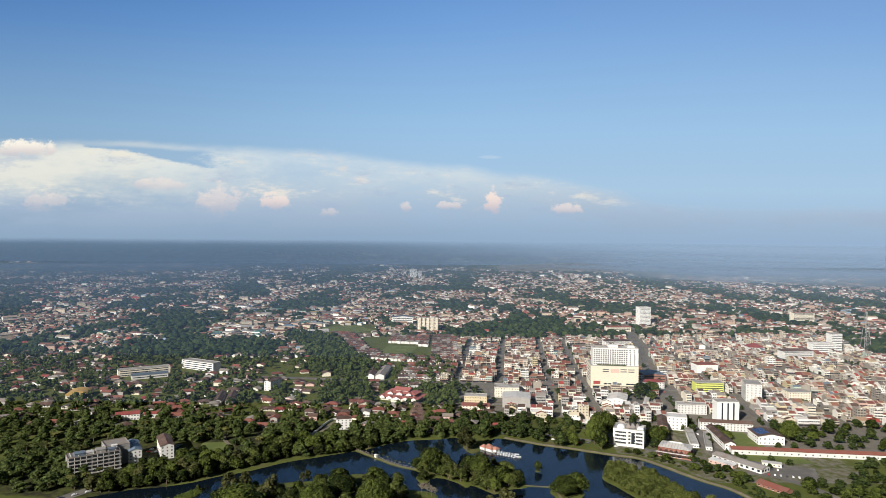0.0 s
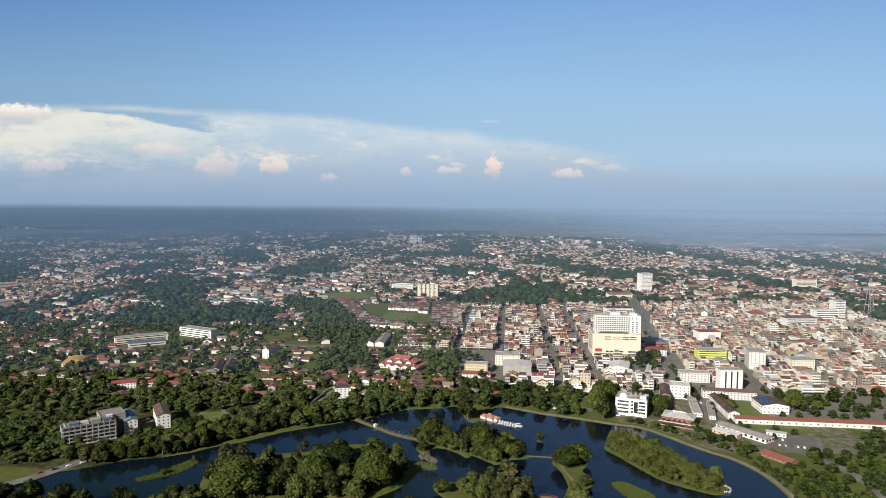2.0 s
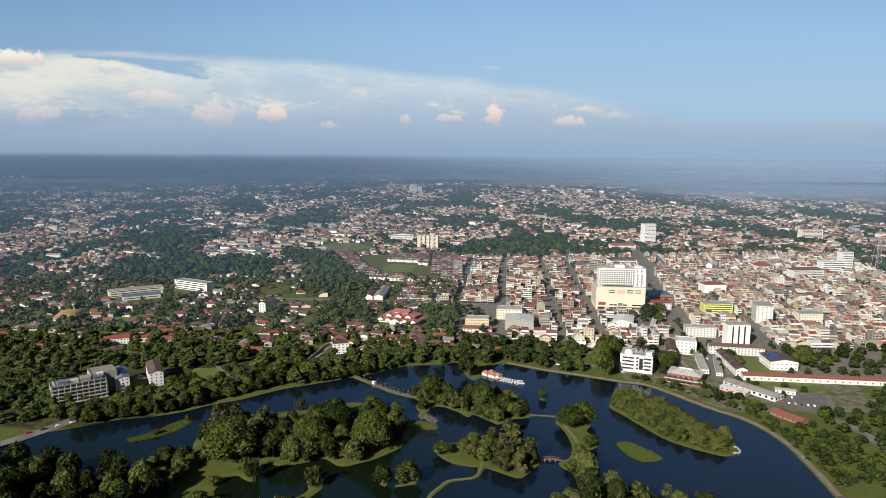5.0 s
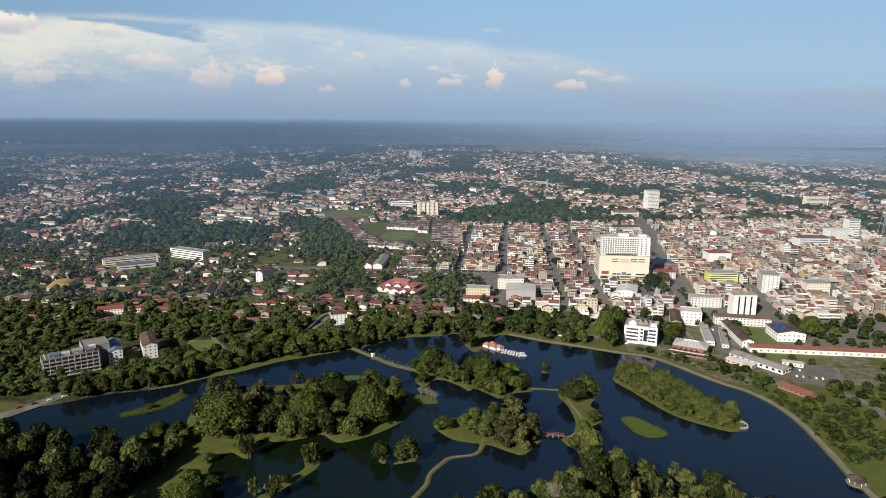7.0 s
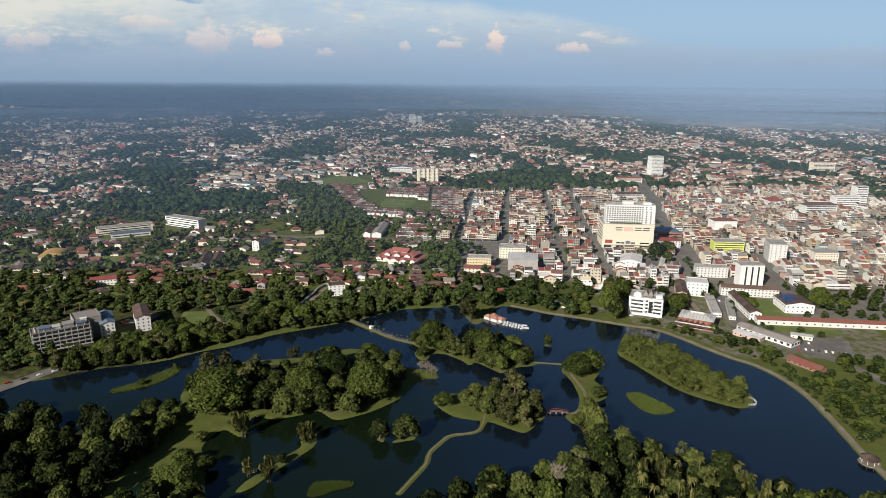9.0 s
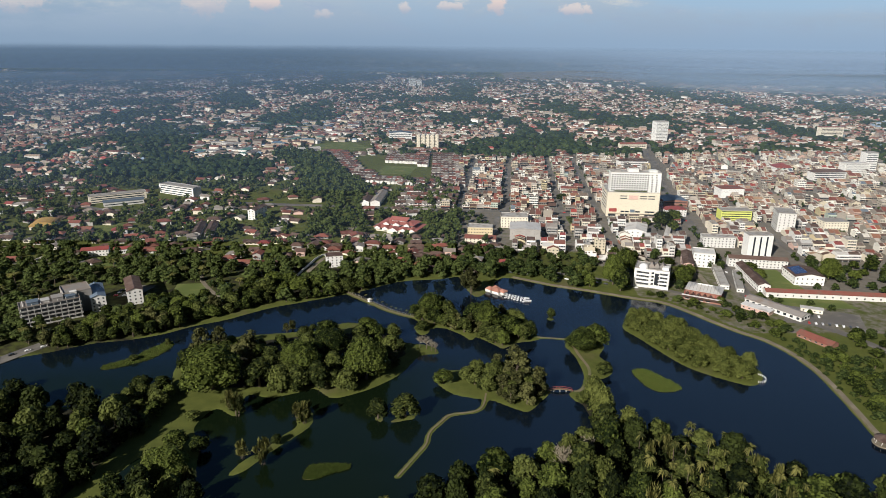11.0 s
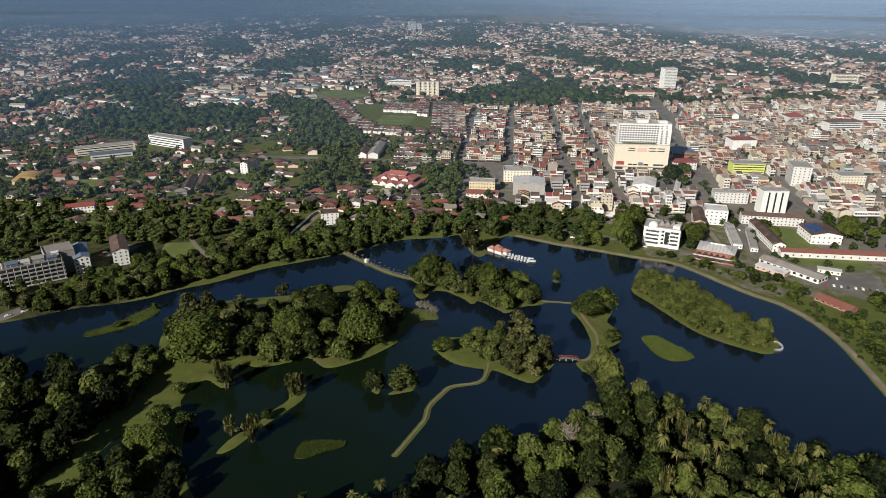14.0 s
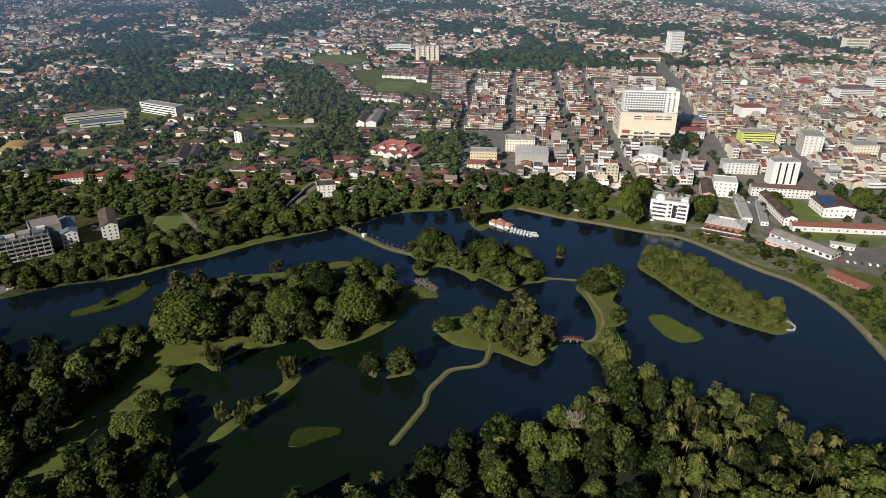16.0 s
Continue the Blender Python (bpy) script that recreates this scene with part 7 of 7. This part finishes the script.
for i in range(9):
    car(-301 + (i % 3) * 8, 672 + (i // 3) * 7, 0.5)
for i in range(12):
    car(312 + (i % 8) * 5, 622 + (i // 8) * 17 - (i % 8) * 1.5, 1.2)
for i in range(10):
    v_ = i * 0.5
    x, y = (Vector(MAIN_ROAD[1 + int(v_)]).lerp(Vector(MAIN_ROAD[2 + int(v_)]), v_ % 1) + Vector((2.6 if i % 2 else -2.6, 0)))
    car(x, y, 1.47)
for i in range(10):
    x, y = town_xy(-240 + i * 28 + rng.uniform(-6, 6), 175 + (3 if i % 2 else -3))
    car(x, y, -0.1)
for i in range(14):
    x, y = 70 + i * 9.0, 741 - i * 3.2
    if i % 4 != 3:
        car(x, y + 3, -0.4)
for i in range(8):
    car(-330 + i * 8, 545 + i * 7, 0.8)

# lattice radio mast behind the town
mast = thing("radio_mast", Matrix.Translation((865, 1340, 0)), "tall grey lattice radio mast", "radio mast")
for sx, sy in ((-1, -1), (1, -1), (1, 1), (-1, 1)):
    part("leg", Shape().tube([(sx * 7, sy * 7, 0), (sx * 1.2, sy * 1.2, 78)], [0.5, 0.3], 4), CONCRETE, mast)
for i in range(11):
    r0_, r1_, z0_, z1_ = 7 - i * 0.53, 7 - (i + 1) * 0.53, i * 7.1, (i + 1) * 7.1
    part("brace", Shape().tube([(-r0_, -r0_, z0_), (r1_, -r1_, z1_)], [0.25, 0.25], 4).tube([(r0_, -r0_, z0_), (-r1_, -r1_, z1_)], [0.25, 0.25], 4).tube([(-r0_, -r0_, z0_), (r0_, -r0_, z0_)], [0.25, 0.25], 4), CONCRETE, mast)


# ---- houses among trees, and the far plain ----
WOODS = [[(-596, 1222), (-505, 1110), (-450, 1130), (-395, 1200), (-310, 1320), (-404, 1400), (-560, 1340)], [(-230, 1080), (-119, 1000), (-100, 1080), (-170, 1250), (-240, 1440), (-330, 1520), (-350, 1450), (-250, 1250)],
         [(-170, 880), (-100, 900), (-110, 990), (-160, 1000)], [(-25, 870), (20, 860), (18, 960), (-20, 960)]]


def in_woods(x, y):
    return any(inside(p, x, y) for p in WOODS)


def cottage_kit(w, d, h, style, wall, roof, rise, key):
    return (cached(("cw",) + key, lambda: body_shape(style, w, d, h, rise).mesh("wall", wall)), cached(("cr",) + key, lambda: roof_shape(style, w, d, h, rise, 1.3).mesh("roof", roof)))


def cottage(x, y, rot, porch=True):
    w, d = q.choice([9, 11, 13, 16]), q.choice([8, 9, 11])
    h, style = q.choice([2.6, 2.8, 2.8, 3.0, 5.6]), q.choice(["gable", "hip", "hip", "gable_y"])
    wall, roof = q.choice([PALE_WALL, PALE_WALL, CREAM_WALL, CREAM_WALL, PINK_WALL, GREY_WALL, GREY_WALL]), q.choice([TILE_RED] * 7 + [TILE_BROWN] * 8 + [SHEET_GREY] * 3 + [TILE_BRIGHT])
    a, b = cottage_kit(w, d, h, style, wall, roof, 2.4, (w, d, h, style, wall.name, roof.name))
    root = thing("house", Matrix.Translation((x, y, 0)) @ Matrix.Rotation(rot, 4, "Z"), "%s %s house with %s roof" % ("two-storey" if h > 5 else "low", COLOUR[wall.name], COLOUR[roof.name]), "house")
    shell = part("wall", a, None, root)
    part("roof", b, None, root)
    if porch:
        part("porch_roof", cached(("porch", w, roof.name), lambda: Shape().gable(-w / 2 + 1, -3.2, 1, 0.4, 3.0, 1.2, "y").mesh("porch_roof", roof)), None, root)
        for i in range(3):
            put_window(shell, "front", w, d, -w / 2 + (i + 0.5) * w / 3, 1.0, 1.6, 1.2)
    return root


def terrace(x, y, rot, n_, w=6.5, d=11, roof=None, wall=None):
    """A row of small houses under one run of roof, each a thing of its own."""
    wall = wall or PALE_WALL
    for i in range(n_):
        roof = q.choice([TILE_RED, TILE_BROWN, TILE_BROWN, TILE_BROWN, SHEET_GREY])
        a, b = cottage_kit(w, d, 5.6, "gable", wall, roof, 1.9, ("t", w, d, wall.name, roof.name))
        m = Matrix.Translation((x, y, 0)) @ Matrix.Rotation(rot, 4, "Z") @ Matrix.Translation(((i + 0.5) * (w + 0.02), 0, 0)) @ Matrix.Translation((0, 1.6 * ((i * 7) % 3 - 1), 0))
        p = m.translation
        if not free(p.x, p.y, 5) or in_woods(p.x, p.y) or -122 < p.x < -48 and 1252 < p.y < 1348:
            continue
        root = thing("row_house", m, "small terraced house with %s roof" % COLOUR[roof.name], "row house")
        part("wall", a, None, root)
        part("roof", b, None, root)
        if y < 1150:
            part("porch_roof", cached(("tp", w, roof.name), lambda: Shape().add([(-w / 2, -2.6, 2.3), (w / 2, -2.6, 2.3), (w / 2, 0, 2.8), (-w / 2, 0, 2.8), (-w / 2, -2.6, 2.1), (w / 2, -2.6, 2.1), (w / 2, 0, 2.6), (-w / 2, 0, 2.6)], [(0, 1, 2, 3), (7, 6, 5, 4), (0, 4, 5, 1), (0, 3, 7, 4), (1, 5, 6, 2)]).mesh("porch_roof", roof)), None, root)
        if y < 1070:
            put_window(root, "front", w, d, 0, 3.6, 3.0, 1.2)


for v in (0, 26, 52, 80):
    terrace(-68 + 0.1 * v, 1024 + v, -0.06, 13, 6.5, 12, TILE_BROWN)
for k_, (x, y) in enumerate(((-120, 1025), (-104, 1024))):
    A("market_hall", "long market shed with brown roof", "market hall", (x, y), (x + 14, y - 1), 72, 6, 1, PALE_WALL, TILE_BROWN if k_ == 0 else SHEET_GREY, "gable_y", 3, 0, 8)
    TAKEN.append((x - 3, y - 3, x + 20, y + 76))
for r_ in range(13):
    y = 1172 + 24 * r_
    terrace(-205 - 7 * r_ * (r_ > 3), y + 30, -0.22, 14, 6.5, 11, q.choice([TILE_RED, TILE_BROWN, TILE_BROWN]))
    if not 1200 < y < 1330:
        terrace(-112, y + 8, -0.22, 13, 6.5, 11, q.choice([TILE_RED, TILE_BROWN]))
    terrace(-20, y - 12, -0.1, 8, 7.0, 11, q.choice([TILE_RED, TILE_BROWN]))
for ob_name, x0, y0 in (("row", -300, 860), ("row", -285, 862)):
    A("row_house", "long brown-roofed row of old houses", "row house", (x0, y0), (x0 + 10, y0 + 2), 52, 5, 1, GREY_WALL, TILE_BROWN, "gable_y", 2.4, 0, 6)
    TAKEN.append((x0 - 4, y0 - 4, x0 + 16, y0 + 56))

# left bank suburbs: houses and garden trees
def spot():
    y = q.uniform(735, 1205)
    return q.uniform(-0.72 * y - 20, 25 if y > 855 else 75), y


def open_spot(x, y, r):
    u, v = town_uv(x, y)
    if u > -296 and v > 165 or abs(v - 175) < 11 and x > -320 or y < 752 and -262 < x < -190 or holds(LANE_SIDE, x, y):
        return False
    return free(x, y, r) and not (y < 790 and shore(np.array([x]), np.array([y]))[0] > -12)


count = 0
for _ in range(1300):
    x, y = spot()
    if (y > 754 or x > -95) and wave(x, y, 85, 3.0) > -0.34 and not in_woods(x, y) and open_spot(x, y, 7) and count < 320:
        TAKEN.append((x - 6, y - 4, x + 6, y + 7))
        cottage(x, y, round(wave(x, y, 150, 4.0) * 4) * 0.35 + q.uniform(-0.08, 0.08), y < 880)
        count += 1
for _ in range(160):  # close houses round the civic hall and behind the shore trees
    x, y = q.uniform(-150, 70), q.uniform(765, 872)
    if open_spot(x, y, 6) and count < 350 and not (x < -60 and y < 792):
        TAKEN.append((x - 6, y - 4, x + 6, y + 7))
        cottage(x, y, q.choice([-0.35, -0.3, 0.0, 1.2]) + q.uniform(-0.08, 0.08), y < 840)
        count += 1
near_trees = {}
for _ in range(4200):
    x, y = spot()
    r = q.choice([2.2, 3, 3.6, 4.5, 6, 7.5])
    if wave(x, y, 48, 8.0) + 0.5 * wave(x, y, 140, 5.0) < -0.22 and not in_woods(x, y) or not open_spot(x, y, 1.5):
        continue
    cell = (int(x // 10), int(y // 10))
    if any((x - a) ** 2 + (y - b) ** 2 < (0.62 * (r + c)) ** 2 for i in (-1, 0, 1) for j in (-1, 0, 1) for a, b, c in near_trees.get((cell[0] + i, cell[1] + j), ())):
        continue
    near_trees.setdefault(cell, []).append((x, y, r))
    tree(q.choice(["wood", "wood", "wood_olive"]), x, y, r * q.uniform(1.5, 2.1) + 1, r)
grove([(-20, 955), (28, 945), (48, 900), (62, 905), (52, 966), (0, 985)], 12, ["wood", "wood_olive"], (8, 13), (5, 8), 0, 24)
for p, s_ in ((WOODS[1], 21), (WOODS[2], 22), (WOODS[3], 23)):
    grove(p, 13, ["wood", "wood_olive", "wood"], (9, 16), (6, 9), 0, s_, False)
# street and yard trees in the town
for _ in range(150):
    u, v = q.choice(STREETS_U) + q.choice([-7.5, 7.5]), q.uniform(-40, 600)
    x, y = town_xy(u, v)
    if free(x, y, 3) and y > 770:
        tree("wood", x, y, q.uniform(5, 9), q.uniform(3, 5))
for x, y in ((160, 770), (152, 790), (148, 760), (210, 760), (225, 745), (232, 790), (240, 770), (205, 780), (165, 800), (270, 905), (262, 930), (290, 905), (180, 770), (250, 735), (292, 760), (190, 800), (28, 800), (10, 810), (60, 800), (100, 800), (130, 790)):
    tree(q.choice(["wood", "broad"]), x, y, q.uniform(9, 15), q.uniform(6, 8))


def far_houses(name, rows, label, roofs=None):
    """Distant houses: boxes with gabled roofs, too many to count, in one mesh."""
    V, F, Mi = [], [], []
    for x, y, rot, w, d, h, rise in rows:
        c, s = math.cos(rot), math.sin(rot)
        k_ = len(V)
        base = [(-w / 2, -d / 2), (w / 2, -d / 2), (w / 2, d / 2), (-w / 2, d / 2)]
        for z in (-0.5, h):
            V += [(x + a * c - b * s, y + a * s + b * c, z) for a, b in base]
        F += [(k_, k_ + 1, k_ + 5, k_ + 4), (k_ + 1, k_ + 2, k_ + 6, k_ + 5), (k_ + 2, k_ + 3, k_ + 7, k_ + 6), (k_ + 3, k_, k_ + 4, k_ + 7)]
        Mi += [0] * 4
        k_ = len(V)
        o = 0.7
        roof = [(-w / 2 - o, -d / 2 - o, h), (w / 2 + o, -d / 2 - o, h), (w / 2 + o, d / 2 + o, h), (-w / 2 - o, d / 2 + o, h), (-w / 2 + rise * 0.4, 0, h + rise), (w / 2 - rise * 0.4, 0, h + rise)]
        V += [(x + a * c - b * s, y + a * s + b * c, z) for a, b, z in roof]
        F += [(k_, k_ + 1, k_ + 5, k_ + 4), (k_ + 1, k_ + 2, k_ + 5), (k_ + 2, k_ + 3, k_ + 4, k_ + 5), (k_ + 3, k_, k_ + 4)]
        Mi += [1] * 4
    me = pydata(name, V, F, FAR_WALLS, roofs or FAR_ROOFS)
    me.polygons.foreach_set("material_index", Mi)
    tagged(new(name, me), label, "houses", "", "stuff")


def town_rows(name, rows, label):
    """The deeper town: close shophouses with raised fronts, party walls, openings, rear sheds and roof tanks, joined."""
    V, F, Mi, pick = [], [], [], []
    r = random.Random(77)

    def put(verts, faces, mat, tone):
        k_ = len(V)
        V.extend((x + a * c - b * s, y + a * s + b * c, z) for a, b, z in verts)
        for f in faces:
            F.append(tuple(i + k_ for i in f))
            Mi.append(mat)
            pick.append(tone)

    def hull(x0, y0, z0, x1, y1, z1, mat, tone, top=True):
        v = [(a, b, z) for z in (z0, z1) for a, b in ((x0, y0), (x1, y0), (x1, y1), (x0, y1))]
        put(v, [(0, 1, 5, 4), (1, 2, 6, 5), (2, 3, 7, 6), (3, 0, 4, 7)] + ([(4, 5, 6, 7)] if top else []), mat, tone)

    for x, y, rot, w, d, fl in rows:
        c, s = math.cos(rot), math.sin(rot)
        h, rise, wt, rt = 3.2 * fl + 0.2 + r.uniform(-0.4, 0.6), r.uniform(0.15, 0.22) * d, r.random(), r.choice([r.random(), r.uniform(0, 0.47)]) if x < 230 else r.random()
        w2, d2 = w / 2, d / 2
        pitched = fl < 4 and r.random() < 0.84
        hull(-w2, -d2, -0.5, w2, d2, h, 0, wt, False)
        if pitched:
            hull(-w2, -d2 - 0.1, h - 0.6, w2, -d2 + 0.25, h + r.choice([0.02, 0.02, 0.3, 0.8, 1.1]), 0, wt)
            put([(-w2, -d2 + 0.2, h + 0.2), (w2, -d2 + 0.2, h + 0.2), (w2, 0, h + rise), (-w2, 0, h + rise), (w2, d2 + 0.5, h), (-w2, d2 + 0.5, h)], [(0, 1, 2, 3), (3, 2, 4, 5)], 1, rt)
            for a in (-w2 - 0.1, w2 - 0.12):
                b = a + 0.22
                put([(a, -d2, h), (a, -d2, h + 0.5), (a, 0, h + rise + 0.35), (a, d2, h + 0.35), (a, d2, h), (b, -d2, h), (b, -d2, h + 0.5), (b, 0, h + rise + 0.35), (b, d2, h + 0.35), (b, d2, h)],
                    [(0, 1, 2, 3, 4), (9, 8, 7, 6, 5), (1, 6, 7, 2), (2, 7, 8, 3)], 0, wt)
        else:
            put([(-w2, -d2, h - 0.8), (w2, -d2, h - 0.8), (w2, d2, h - 0.8), (-w2, d2, h - 0.8)], [(0, 1, 2, 3)], 1, r.choice([0.5, 0.65, 0.75]))
            a, b = r.uniform(-0.3, 0.1) * w, r.uniform(-0.2, 0.3) * d
            hull(a, b, h - 0.8, a + r.uniform(2, 3.5), b + 3, h + 1.6, 0, wt)
            hull(-a, b - 3, h - 0.8, -a + 1.3, b - 1.7, h + 0.6, 0, 0.5)
        if r.random() < 0.45:
            e, hh = r.uniform(2.5, 4.5), h * r.uniform(0.4, 0.75)
            put([(-w2 + 0.5, d2, hh + 0.9), (w2 - 1, d2, hh + 0.9), (w2 - 1, d2 + e, hh), (-w2 + 0.5, d2 + e, hh), (w2 - 1, d2 + e, 0), (-w2 + 0.5, d2 + e, 0), (-w2 + 0.5, d2, 0), (w2 - 1, d2, 0)], [(0, 1, 2, 3), (3, 2, 4, 5), (3, 5, 6, 0), (1, 7, 4, 2)], 1, r.random())
        n_ = max(2, int(w / 2.6))
        put([(-w2 + 0.3, -d2 - 0.06, 0.1), (w2 - 0.3, -d2 - 0.06, 0.1), (w2 - 0.3, -d2 - 0.06, 2.7), (-w2 + 0.3, -d2 - 0.06, 2.7)], [(0, 1, 2, 3)], 2, 0)
        put([(-w2, -d2 - 2.0, 2.7), (w2, -d2 - 2.0, 2.7), (w2, -d2, 3.3), (-w2, -d2, 3.3)], [(0, 1, 2, 3)], 1, rt)
        tall, wide = r.uniform(1.2, 1.9), r.uniform(0.55, 0.92)
        for f in range(1, fl):
            for i in range(n_):
                a, b = -w2 + (i + 0.5) * w / n_, wide * w / n_ / 2
                z = 3.4 * f + 0.9
                put([(a - b, -d2 - 0.12, z), (a + b, -d2 - 0.12, z), (a + b, -d2 - 0.12, z + tall), (a - b, -d2 - 0.12, z + tall)], [(0, 1, 2, 3)], 2, 0)
            if fl > 2:
                for i in range(3):
                    b = -d2 + (i + 0.5) * d / 3
                    put([(-w2 - 0.14, b + 0.7, 3.4 * f + 1), (-w2 - 0.14, b - 0.7, 3.4 * f + 1), (-w2 - 0.14, b - 0.7, 3.4 * f + 2.2), (-w2 - 0.14, b + 0.7, 3.4 * f + 2.2)], [(0, 1, 2, 3)], 2, 0)
    me = pydata(name, V, F, TOWN_WALLS, TOWN_ROOFS, GLASS)
    me.polygons.foreach_set("material_index", Mi)
    me.attributes.new("pick", "FLOAT", "FACE").data.foreach_set("value", pick)
    tagged(new(name, me), label, "houses", "", "stuff")


def far_trees(name, rows, label, fine):
    v0, f0 = (ICO1_V, ICO1_F) if fine else (ICO0_V, ICO0_F)
    a = np.array(rows)
    n_, k_ = len(a), len(v0)
    lump = 1 + 0.22 * rng.standard_normal((n_, k_, 1))
    V = v0[None] * lump * np.stack([a[:, 2], a[:, 2], a[:, 3] * 0.5], 1)[:, None]
    V += np.stack([a[:, 0], a[:, 1], a[:, 3] * 0.5], 1)[:, None]
    F = f0[None] + (np.arange(n_) * k_)[:, None, None]
    tagged(new(name, pydata(name, V.reshape(-1, 3), F.reshape(-1, 3), LEAF_DARK)), label, "woods", "", "stuff")


houses, halls, woods_mid, woods_far = [], [], [], []
y = 1150.0
while y < 4960:
    step = 12.6 + (y - 1150) * 0.0046
    span = 0.72 * y + 120
    for x in np.arange(-span, span, step):
        px, py = x + q.uniform(-0.35, 0.35) * step, y + q.uniform(-0.3, 0.3) * step
        if in_town(px, py) or py < 1200 and px < 30 or py < 3700 and not free(px, py, 9):
            continue
        if -230 < px < 60 and py < 1440 and not in_woods(px, py):
            continue
        if -290 < px < -160 and 1480 < py < 1640 or not off_road(px, py, 6):
            continue
        n1, n2, n3 = wave(px, py, 420, 7.0), wave(px, py * 0.45, 170, 2.0), wave(px, py, 45, 6.0)
        leafy = 0.18 + 0.40 * n1 + 0.60 * n2 + 0.60 * n3 + 0.22 * ease(3800, 4900, py) + 0.06 * ease(-250, -600, px)
        estate = -760 < px < -230 and 1430 < py < 2050 and n2 > -0.35
        if in_woods(px, py):
            leafy = 1.0
        if estate and leafy < 0.3 and q.random() < 0.22:
            halls.append((px, py, q.choice([-0.25, 0.15, 1.3]) + q.uniform(-0.1, 0.1), q.uniform(14, 38), q.uniform(11, 20), q.uniform(5, 8), 1.6))
        elif leafy < 0.30:
            if q.random() < 0.34:
                (woods_mid if py < 1500 else woods_far).append((px, py, q.uniform(0.20, 0.36) * step, q.uniform(4, 8)))
                continue
            rot = round(wave(px, py, 260, 9.0) * 4) * 0.4
            big = q.random() < 0.04
            houses.append((px, py, rot + q.uniform(-0.06, 0.06), q.uniform(7.5, 13) * (2.4 if big else 1), q.uniform(7, 10) * (1.4 if big else 1), q.choice([2.4, 2.6, 2.8, 5.2]) * (2.2 if big else 1), q.uniform(2.2, 3.4)))
        elif leafy < 0.42 and q.random() < 0.4:
            continue
        else:
            h = q.uniform(6, 13)
            (woods_mid if py < 1650 else woods_far).append((px, py, q.uniform(0.42, 0.66) * step, h))
    y += step * 0.92
town_rows("town_shophouses", TOWN_REST, "close rows of pale shophouses with red and brown roofs")
far_houses("distant_houses", houses, "mixed pale houses with red, brown and grey roofs")
garden_trees()
far_houses("distant_warehouses", halls, "broad sheds of an industrial estate", FAR_SHEDS)
far_trees("distant_trees", woods_mid, "dark green tree clumps between houses", True)
far_trees("distant_woods", woods_far, "far dark woods on the plain", False)
